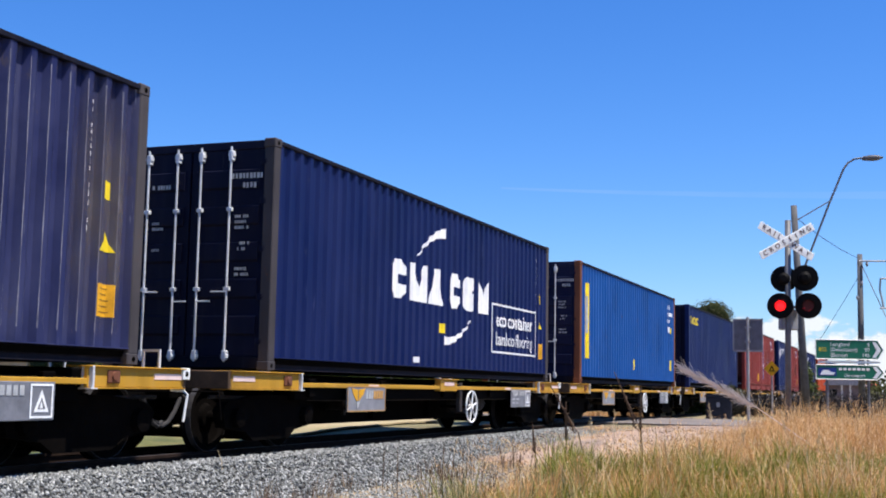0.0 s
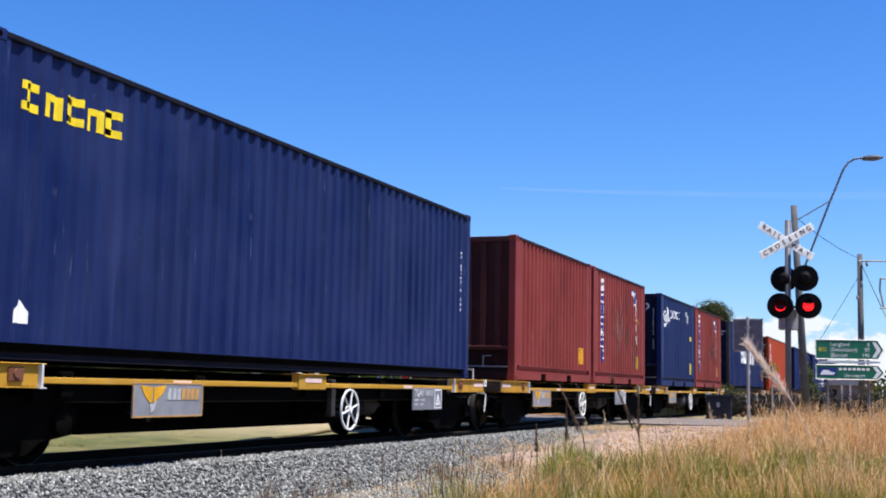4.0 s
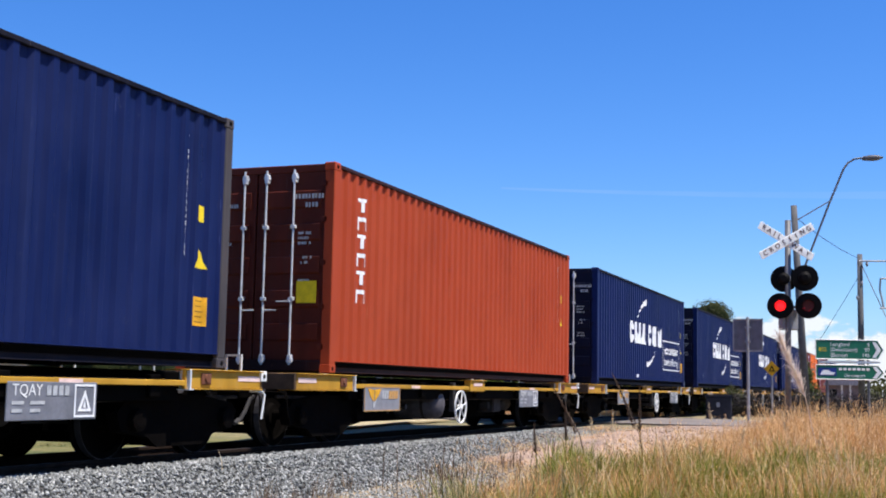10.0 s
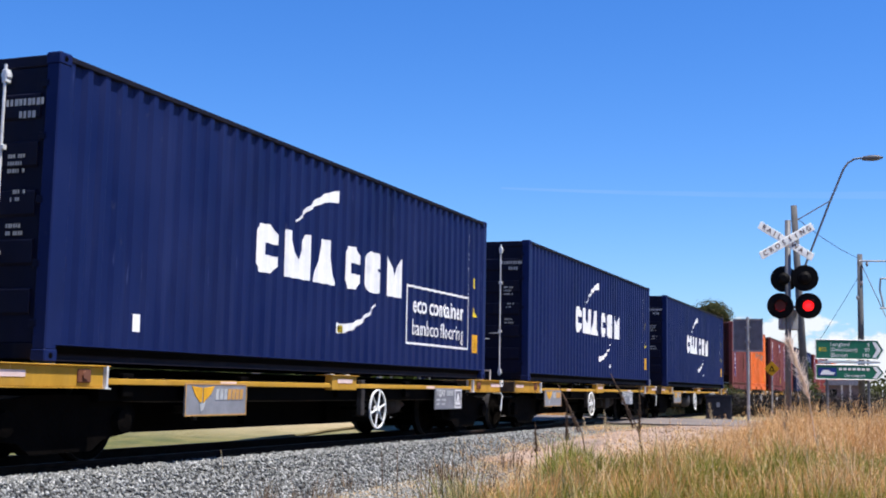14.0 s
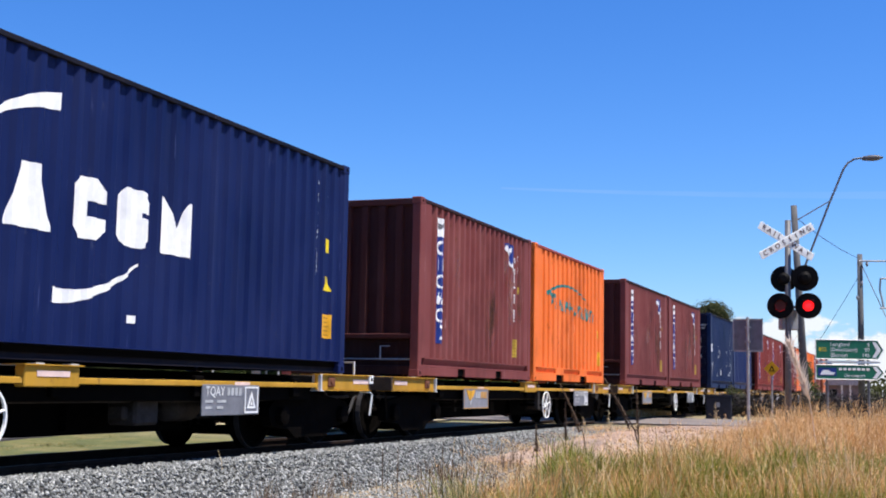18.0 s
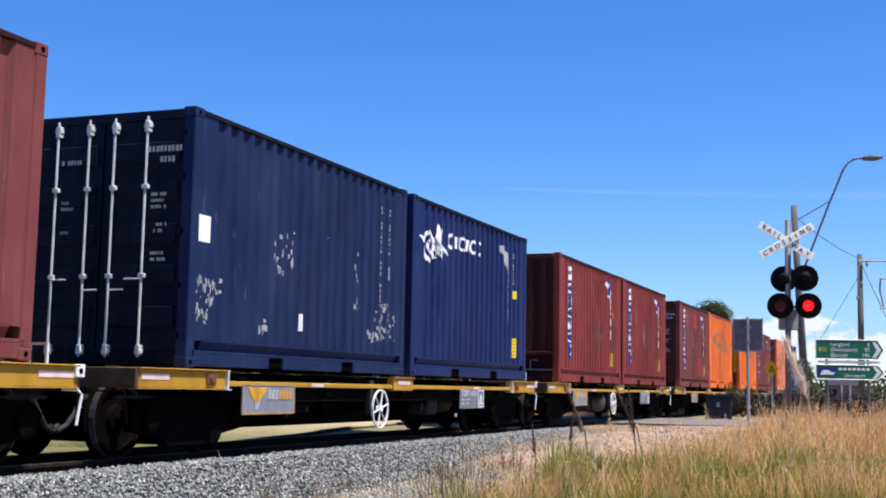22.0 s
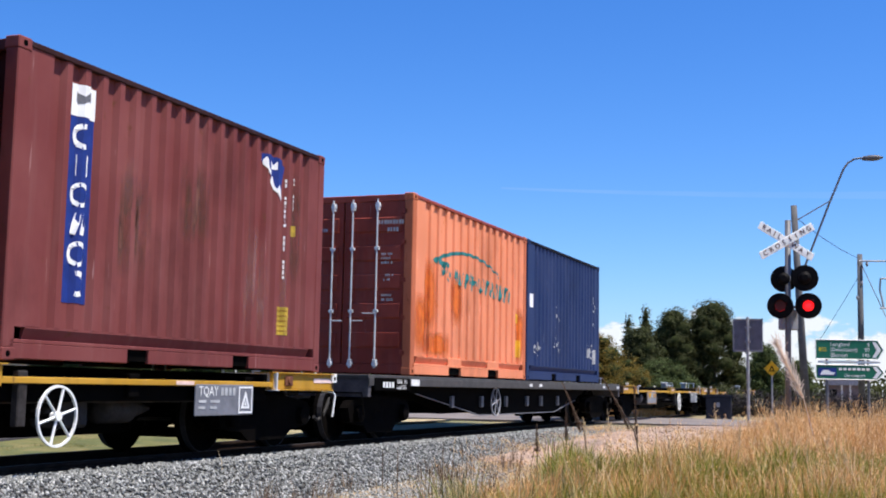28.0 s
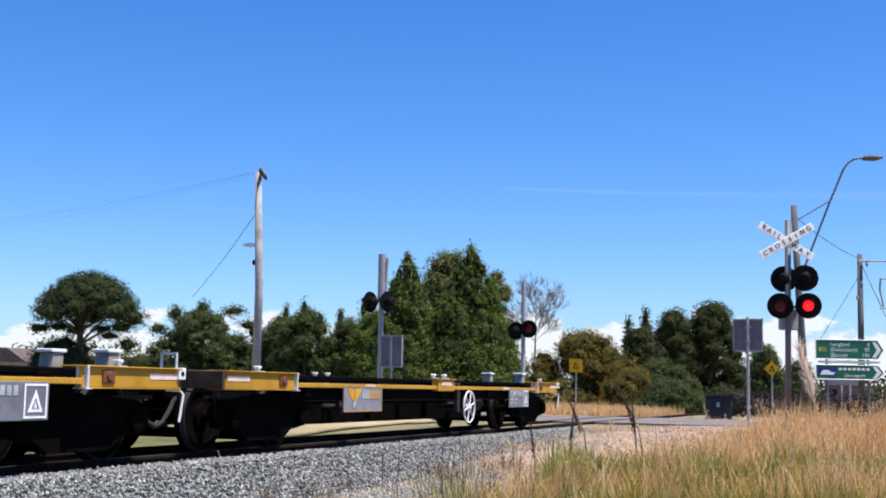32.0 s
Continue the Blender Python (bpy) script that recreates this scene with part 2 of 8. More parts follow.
def build_ground():
    xs = sorted(set([-3000, -1200, -500, -250, -140, -90] + list(np.arange(-70, -24, 2.0)) + list(np.arange(-24, 8, 0.5)) + [12, 20, 40, 90, 200, 500, 1200, 3000]))
    ys = sorted(set([-3000, -900, -300, -100, -40, -15, -6, 0] + list(np.arange(4, 42, 0.5)) + list(np.arange(42, 90, 3.0)) + [100, 140, 200, 300, 500, 900, 1600, 3000]))
    vs = [(x, y, ground_z(x, y)) for y in ys for x in xs]
    n = len(xs)
    fs = [(j * n + i, j * n + i + 1, (j + 1) * n + i + 1, (j + 1) * n + i) for j in range(len(ys) - 1) for i in range(n - 1)]
    m, t, b = nodes_of("dry_ground")
    c = ramp(t, noise_of(t, 0.35, 6), [(0.3, (0.16, 0.115, 0.06)), (0.5, (0.30, 0.215, 0.11)), (0.7, (0.38, 0.28, 0.155))])
    green = ramp(t, noise_of(t, 0.12, 4), [(0.45, (0, 0, 0)), (0.62, (0.7, 0.7, 0.7))])
    c = mix(t, green, c, (0.12, 0.14, 0.045))
    c = mix(t, 1.0, c, ramp(t, noise_of(t, 14, 4), [(0.3, (0.6, 0.6, 0.6)), (0.7, (1, 1, 1))]), "MULTIPLY")
    t.links.new(c, b.inputs["Base Color"])
    b.inputs["Roughness"].default_value = 0.95
    bump(t, b, noise_of(t, 20, 5), 0.6, 0.03)
    me = Geo().add(vs, fs).mesh("ground")
    me.materials.append(m)
    tagged(new("ground", me), "dry grassy ground with bare patches along the railway", "ground", kind="structure")


def sheet(name, pts, z_of, material, label, category, thick=0.05, feather=0.0):
    """A thin slab laid over a quadrilateral of the plan, cut into strips."""
    g = Geo()
    (a, b, c, d), n, k = [Vector((*p, 0)) for p in pts], 40, 8
    vs = []
    for i in range(n + 1):
        for j in range(k + 1):
            p = (a.lerp(b, j / k)).lerp(d.lerp(c, j / k), i / n)
            rim = max(0.0, 1 - min(j, k - j) / 2.5 - 0.3 * noise.noise(p * 1.3)) if feather else 0.0
            rim = max(rim, max(0.0, 1 - i / 6 - 0.5 * noise.noise(p * 1.1)) if feather else 0.0)
            vs.append((p.x, p.y, z_of(p.x, p.y) - feather * rim))
    fs = [(i * (k + 1) + j, i * (k + 1) + j + 1, (i + 1) * (k + 1) + j + 1, (i + 1) * (k + 1) + j) for i in range(n) for j in range(k)]
    g.add(vs, fs)
    me = g.mesh(name)
    me.materials.append(material)
    ob = new(name, me)
    s = ob.modifiers.new("thickness", "SOLIDIFY")
    s.thickness, s.offset = thick, -1
    return tagged(ob, label, category, kind="structure")


def build_roads():
    m, t, b = nodes_of("asphalt")
    c = ramp(t, noise_of(t, 0.5, 5), [(0.3, (0.050, 0.046, 0.050)), (0.7, (0.090, 0.082, 0.086))])
    c = mix(t, 1.0, c, ramp(t, noise_of(t, 40, 3), [(0.3, (0.7, 0.7, 0.7)), (0.7, (1, 1, 1))]), "MULTIPLY")
    t.links.new(c, b.inputs["Base Color"])
    b.inputs["Roughness"].default_value = 0.9
    bump(t, b, noise_of(t, 60, 3), 0.3, 0.01)
    dusty, t, b = nodes_of("dusty_asphalt")
    c = ramp(t, noise_of(t, 0.6, 5), [(0.3, (0.130, 0.108, 0.098)), (0.7, (0.220, 0.182, 0.158))])
    c = mix(t, 1.0, c, ramp(t, noise_of(t, 40, 3), [(0.3, (0.7, 0.7, 0.7)), (0.7, (1, 1, 1))]), "MULTIPLY")
    t.links.new(c, b.inputs["Base Color"])
    b.inputs["Roughness"].default_value = 0.9
    bump(t, b, noise_of(t, 60, 3), 0.3, 0.01)
    lift = lambda x, y: max(ground_z(x, y), -0.08) + 0.050 + 0.012 * step(6, 1, abs(x - TRACK_X))
    sheet("road", [(-15, 31.6), (40, 35.0), (40, 41.5), (-15, 39.0)], lift, dusty, "dusty grey asphalt road over the level crossing", "road")
    side = lambda x, y: ground_z(x, y) + 0.05
    sheet("side_road", [(-22.0, -30), (-15.2, -30), (-15.2, 120), (-22.0, 120)], side, m, "grey asphalt side road beside the railway", "road", 0.04)
    for k in range(30):
        y = -20 + 4.5 * k
        vs = [(a, y + q, side(a, y + q) + 0.004) for a, q in ((-18.95, 0), (-18.85, 0), (-18.85, 2.6), (-18.95, 2.6))]
        ln = Geo().add(vs + [(p[0], p[1], p[2] - 0.003) for p in vs], [(0, 1, 2, 3), (4, 5, 6, 7), (0, 1, 5, 4), (1, 2, 6, 5), (2, 3, 7, 6), (3, 0, 4, 7)]).mesh("lane_mark")
        ln.materials.append(WHITE)
        tagged(new("lane_mark", ln), "white painted dash on the side road", "road marking", kind="structure")
    m2, t, b = nodes_of("pink_gravel")
    c = ramp(t, noise_of(t, 1.3, 6), [(0.3, (0.25, 0.165, 0.115)), (0.48, (0.40, 0.265, 0.185)), (0.7, (0.52, 0.36, 0.25))])
    grit = ramp(t, noise_of(t, 0.8, 5, rough=0.7), [(0.46, (0, 0, 0)), (0.66, (0.6, 0.6, 0.6))])
    c = mix(t, grit, c, (0.25, 0.215, 0.19))
    c = mix(t, 1.0, c, ramp(t, noise_of(t, 30, 4), [(0.35, (0.55, 0.55, 0.55)), (0.65, (1, 1, 1))]), "MULTIPLY")
    t.links.new(c, b.inputs["Base Color"])
    b.inputs["Roughness"].default_value = 0.95
    bump(t, b, noise_of(t, 35, 4), 0.7, 0.03)
    m3, t, b = nodes_of("pale_dirt")
    c = ramp(t, noise_of(t, 1.1, 6), [(0.3, (0.31, 0.24, 0.125)), (0.7, (0.46, 0.37, 0.22))])
    sp, tc = t.nodes.new("ShaderNodeSeparateXYZ"), t.nodes.new("ShaderNodeTexCoord")
    t.links.new(tc.outputs["Object"], sp.inputs[0])
    along = t.nodes.new("ShaderNodeMapRange")
    along.inputs["From Min"].default_value, along.inputs["From Max"].default_value = 19.0, 24.5
    t.links.new(sp.outputs["Y"], along.inputs["Value"])
    lawn = ramp(t, noise_of(t, 2.3, 5), [(0.3, (0.058, 0.070, 0.013)), (0.5, (0.112, 0.112, 0.024)), (0.75, (0.22, 0.165, 0.055))])
    c = mix(t, along.outputs[0], lawn, c)
    c = mix(t, 1.0, c, ramp(t, noise_of(t, 24, 4), [(0.35, (0.7, 0.7, 0.7)), (0.65, (1, 1, 1))]), "MULTIPLY")
    t.links.new(c, b.inputs["Base Color"])
    b.inputs["Roughness"].default_value = 0.95
    bump(t, b, noise_of(t, 30, 4), 0.6, 0.02)
    sheet("dirt_verge", [(-15.1, 6.0), (-11.3, 6.0), (-11.3, 30.0), (-15.1, 30.2)], lambda x, y: ground_z(x, y) + 0.035 + 0.02 * noise.noise(Vector((x, y, 5))), m3, "pale dry dirt and mown grass verge beyond the track", "verge", 0.03)
    sheet("gravel_shoulder", [(-7.3, 16.5), (-3.6, 15.5), (-1.5, 33.0), (-7.4, 32.6)], lambda x, y: ground_z(x, y) + 0.045 + 0.02 * noise.noise(Vector((x, y, 3))), m2,
          "bare pinkish gravel shoulder beside the track", "gravel", 0.03, feather=0.14)


def bed_z(x, y):
    """Top of the heaped stone beside and between the rails."""
    off = abs(x - TRACK_X)
    top = -0.055
    if off < 0.9:
        top = -0.12
    z = top - (max(0.0, off - 1.42) * 0.36 if x > TRACK_X else max(0.0, off - 1.0) * 0.14)
    return max(z, ground_z(x, y) - 0.1)


def build_track():
    m, t, b = nodes_of("ballast_bed")
    # tones kept low: shade under the train is put into the stone colour
    c = ramp(t, noise_of(t, 16, 4, rough=0.7), [(0.3, (0.012, 0.011, 0.011)), (0.55, (0.050, 0.046, 0.044)), (0.75, (0.12, 0.115, 0.11))])
    t.links.new(c, b.inputs["Base Color"])
    b.inputs["Roughness"].default_value = 0.95
    bump(t, b, noise_of(t, 18, 3), 1.0, 0.05)
    xs = [TRACK_X + o for o in np.arange(-3.0, 3.0, 0.15)]
    ys = list(np.arange(-40, 60, 1.0)) + list(np.arange(60, 420, 12.0))
    n = len(xs)
    vs = [(x, y, bed_z(x, y) - 0.03) for y in ys for x in xs]
    fs = [(j * n + i, j * n + i + 1, (j + 1) * n + i + 1, (j + 1) * n + i) for j in range(len(ys) - 1) for i in range(n - 1)]
    me = Geo().add(vs, fs).mesh("ballast_bed")
    me.materials.append(m)
    tagged(new("ballast_bed", me), "heaped grey crushed stone bed under the rails", "ballast", kind="structure")
    # single stones
    rng = np.random.default_rng(5)
    bv = np.array([(0.8, 0, 0.1), (-0.8, 0.1, 0), (0, 0.75, 0), (0.1, -0.75, 0), (0, 0.1, 0.7), (0, 0, -0.7)])
    bf = np.array([(0, 2, 4), (2, 1, 4), (1, 3, 4), (3, 0, 4), (2, 0, 5), (1, 2, 5), (3, 1, 5), (0, 3, 5)])
    count = 112000
    sx = rng.uniform(TRACK_X - 0.2, TRACK_X + 4.6, count)
    sy = 6.8 + 21.2 * rng.random(count) ** 1.3
    off = sx - TRACK_X
    rim = np.interp(sy, [9, 12, 15, 18, 22, 28], [4.4, 4.1, 3.5, 2.9, 2.5, 2.3]) + rng.normal(0, 0.28, count)
    keep = (np.abs(np.abs(off) - GAUGE / 2 - 0.03) > 0.1) & ((off < rim) | (rng.random(count) < 0.10))
    sx, sy = sx[keep], sy[keep]
    k = len(sx)
    sz = np.array([max(bed_z(x, y), ground_z(x, y)) for x, y in zip(sx, sy)])
    size = 0.015 + 0.020 * rng.random(k) ** 1.4
    axes = rng.uniform(0.65, 1.35, (k, 1, 3))
    v = bv[None] * axes * (1 + rng.uniform(-0.4, 0.3, (k, len(bv), 1))) * size[:, None, None]
    a, e = rng.uniform(0, 6.28, k), rng.uniform(-0.7, 0.7, k)
    ca, sa, ce, se = np.cos(a), np.sin(a), np.cos(e), np.sin(e)
    x1 = v[..., 0] * ca[:, None] - v[..., 1] * sa[:, None]
    y1 = v[..., 0] * sa[:, None] + v[..., 1] * ca[:, None]
    y2 = y1 * ce[:, None] - v[..., 2] * se[:, None]
    z2 = y1 * se[:, None] + v[..., 2] * ce[:, None]
    allv = np.stack([x1 + sx[:, None], y2 + sy[:, None], z2 + sz[:, None] - 0.008 + rng.uniform(-0.015, 0.012, k)[:, None]], -1).reshape(-1, 3)
    allf = (bf[None] + (np.arange(k) * len(bv))[:, None, None]).reshape(-1, 3)
    quick_mesh("ballast_stones", allv, allf, island("ballast_stone", [(0.0, (0.075, 0.076, 0.074)), (0.4, (0.165, 0.168, 0.162)), (0.8, (0.25, 0.252, 0.240)), (1.0, (0.42, 0.415, 0.395))], 0.9),
               "loose grey crushed ballast stones beside the rail", "ballast")
    n = 9000
    gx, gy = rng.uniform(-7.2, -2.4, n), rng.uniform(15.0, 30.0, n)
    ok = np.array([noise.noise(Vector((a * 0.9, b * 0.5, 6))) > -0.15 for a, b in zip(gx, gy)])
    gx, gy = gx[ok], gy[ok]
    n = len(gx)
    gs = (0.008 + 0.020 * rng.random(n) ** 3)[:, None, None]
    gv = bv[None] * rng.uniform(0.6, 1.3, (n, 1, 3)) * (1 + rng.uniform(-0.4, 0.3, (n, 6, 1))) * gs
    gz = np.array([ground_z(a, b) + 0.05 + 0.02 * noise.noise(Vector((a, b, 3))) for a, b in zip(gx, gy)])
    gv = gv + np.stack([gx, gy, gz], -1)[:, None, :]
    quick_mesh("shoulder_gravel", gv.reshape(-1, 3), (bf[None] + (np.arange(n) * 6)[:, None, None]).reshape(-1, 3),
               island("shoulder_grit", [(0.0, (0.14, 0.10, 0.085)), (0.5, (0.30, 0.225, 0.18)), (0.9, (0.42, 0.32, 0.25)), (1.0, (0.6, 0.56, 0.50))], 0.9), "loose grey and pink gravel on the shoulder", "gravel")
    # rails
    track = thing("track", "narrow gauge railway track of rusty rails on dark sleepers", "railway track", kind="structure", at=pose(TRACK_X, 0, 0))
    prof = [(-0.06, -0.15), (0.06, -0.15), (0.06, -0.138), (0.012, -0.125), (0.010, -0.045), (0.034, -0.035), (0.034, -0.006), (0.028, 0.0), (-0.028, 0.0), (-0.034, -0.006), (-0.034, -0.035), (-0.010, -0.045), (-0.012, -0.125), (-0.06, -0.138)]
    for s in (1, -1):
        g = Geo().prism([(s * (GAUGE / 2 + 0.034) + p, q) for p, q in prof], "y", -40, 420)
        part("rail", g, RAILSIDE, track, "rusty steel rail")
        part("rail_head", Geo().box(s * (GAUGE / 2 + 0.034) - 0.022, s * (GAUGE / 2 + 0.034) + 0.022, -40, 420, 0.0, 0.002), TREAD, track, "worn running surface")
    wood = plain("sleeper_wood", (0.07, 0.055, 0.045), 0.9, var=0.4, scale=5, bumpy=0.4)
    for i in range(70):
        y = 3 + 0.66 * i
        part("sleeper", Geo().box(-1.0, 1.0, -0.11, 0.11, -0.28, -0.155, 0.01), wood, track, key="sleeper").location = (0, y, 0)


def quick_mesh(name, v, f, material, label, category, kind="stuff", parent=None):
    me = bpy.data.meshes.new(name)
    v, f = np.ascontiguousarray(v, np.float32), np.ascontiguousarray(f, np.int32)
    me.vertices.add(len(v))
    me.vertices.foreach_set("co", v.ravel())
    me.loops.add(f.size)
    me.loops.foreach_set("vertex_index", f.ravel())
    me.polygons.add(len(f))
    me.polygons.foreach_set("loop_start", np.arange(0, f.size, f.shape[1], dtype=np.int32))
    me.update(calc_edges=True)
    me.materials.append(material)
    ob = new(name, me)
    if parent is not None:
        ob.parent = parent
        if label:
            ob["label"] = label
        return ob
    return tagged(ob, label, category, kind=kind)


# ---- the train ----
LINE = [(0, 0.0), (1, 8.70), (2.2, 19.2), (3.5, 30.4), (5.5, 48.08), (7, 61.25), (9, 78.78), (12, 105.33), (13, 114.25), (14.5, 127.62), (16.5, 145.45), (19, 167.85), (23, 204.4), (25.5, 227.0), (28, 249.1), (30, 266.88), (32, 284.42)]
FRONT = {i: 13.21 + 14.88 * (i - 2) for i in range(1, 19)}
FRONT.update({19: 266.82, 20: 282.63, 21: 297.51})
ZB = 0.985       # underside of the containers over the rails
WID, TALL = 2.438, 2.896
HALF = WID / 2
carried_along = []


def corr_points(y0, y1, pitch, depth, steep=False):
    """Breakpoints of a pressed steel wall: (along, inset)."""
    n = max(1, round((y1 - y0) / pitch))
    p = (y1 - y0) / n
    out = []
    for k in range(n):
        for u, d in ((0.0, 0), (0.36, 0), (0.42, 1), (0.945, 1)) if steep else ((0.0, 0), (0.28, 0), (0.46, 1), (0.82, 1)):
            out.append((y0 + (k + u) * p, d * depth))
    out.append((y1, 0))
    return out


def inset_at(pts, y):
    for (a, da), (b, db) in zip(pts, pts[1:]):
        if a <= y <= b:
            return da + (db - da) * (y - a) / max(1e-6, b - a)
    return 0.0


def wall_geo(pts, z0, z1, to_world):
    """A pressed wall with both faces."""
    g = Geo()
    n = len(pts)
    vs = [to_world(y, d, z) for z in (z0, z1) for y, d in pts]
    g.add(vs, [(i, i + 1, n + i + 1, n + i) for i in range(n - 1)])
    return g


def side_strip(pts, y0, y1, lo, hi, x=HALF - 0.012, lift=0.004, stepw=0.08):
    """A painted shape on the near wall that follows the pressings; lo and hi give its heights along it."""
    lo_f = lo if callable(lo) else (lambda y: lo)
    hi_f = hi if callable(hi) else (lambda y: hi)
    ys = sorted(set([y0, y1] + [y for y, _ in pts if y0 < y < y1] + list(np.arange(y0 + stepw, y1, stepw))))
    vs, fs = [], []
    for y in ys:
        d = inset_at(pts, y)
        vs += [(x - d + lift, y, lo_f(y)), (x - d + lift, y, hi_f(y))]
    for i in range(len(ys) - 1):
        fs.append((2 * i, 2 * i + 2, 2 * i + 3, 2 * i + 1))
    return vs, fs


def shapes(pts, rects, rise=0.0):
    g = Geo()
    for k, (y0, y1, lo, hi) in enumerate(rects):
        g.add(*side_strip(pts, y0, y1, lo, hi, lift=0.004 + rise * k))
    return g


def ribbon(path, w, place, closed=False):
    """A painted stroke along a path of (along, height), laid on a wall by place()."""
    fine = []
    loop = list(path) + ([path[0]] if closed else [])
    for (a, b), (c, d) in zip(loop, loop[1:]):
        n = max(1, int(math.hypot(c - a, d - b) / 0.03))
        fine += [(a + (c - a) * k / n, b + (d - b) * k / n) for k in range(n)]
    fine.append(loop[-1])
    vs, n = [], len(fine)
    for k, (a, b) in enumerate(fine):
        p, q = fine[max(0, k - 1)], fine[min(n - 1, k + 1)]
        if closed and k in (0, n - 1):
            p, q = fine[-2], fine[1]
        dx, dz = q[0] - p[0], q[1] - p[1]
        ln = math.hypot(dx, dz) or 1.0
        h = (w(k / max(1, n - 1)) if callable(w) else w) / 2
        vs += [place(a - dz / ln * h, b + dx / ln * h), place(a + dz / ln * h, b - dx / ln * h)]
    return Geo().add(vs, [(2 * k, 2 * k + 1, 2 * k + 3, 2 * k + 2) for k in range(n - 1)])


def on_side(pts, lift=0.004):
    return lambda a, b: (HALF - 0.012 - inset_at(pts, a) + lift, a, b)


END_PTS = [(-HALF + 0.1, 0)] + corr_points(-HALF + 0.14, HALF - 0.14, 0.30, 0.07, True) + [(HALF - 0.1, 0)]


def on_end(a, b):
    return (a, 0.02 + inset_at(END_PTS, a) - 0.005, b)


def arc(cx, cz, rx, rz, a0, a1, n=14):
    return [(cx + rx * math.cos(radians(a0 + (a1 - a0) * k / n)), cz + rz * math.sin(radians(a0 + (a1 - a0) * k / n))) for k in range(n + 1)]


def name_mark(k, cx, cz, w, h, t, place):
    """One plain mark of a worn emblem row: half rings, full rings, a block or a pair of slanting bars."""
    rx, rz = w / 2, h / 2
    if k in (2, 4):
        return ribbon(arc(cx, cz, rx, rz, 0, 345, 18)[:-1], t, place, True)
    if k in (0, 5):
        turn = 0 if k == 0 else 180
        return ribbon(arc(cx, cz, rx, rz, 75 + turn, 285 + turn), t * 1.2, place)
    if k == 1:
        return ribbon([(cx, cz - rz), (cx, cz + rz)], w * 0.62, place)
    g = ribbon([(cx - rx * 0.7, cz - rz), (cx - rx * 0.2, cz + rz)], t * 1.3, place)
    q = ribbon([(cx + rx * 0.2, cz - rz), (cx + rx * 0.7, cz + rz)], t * 1.3, place)
    return g.add(q.v, q.f)


def label_print(c, pts, q, ink=None):
    """Rows of small dark print on a label."""
    y0, y1, z0, z1 = q
    r = random.Random(int(y0 * 100))
    g = Geo()
    for k in range(5):
        z = z1 - (z1 - z0) * (0.12 + 0.18 * k)
        e = (y1 - y0) * r.uniform(0.12, 0.3)
        g.add(*side_strip(pts, y0 + 0.03, y1 - e, z - (z1 - z0) * 0.038, z, lift=0.0065))
    part("label_print", g, ink or PRINT, c, "rows of small dark print")


def film_on(pts, q):
    """A stain that lies under the labels."""
    return Geo().add(*side_strip(pts, *q, lift=0.0018))


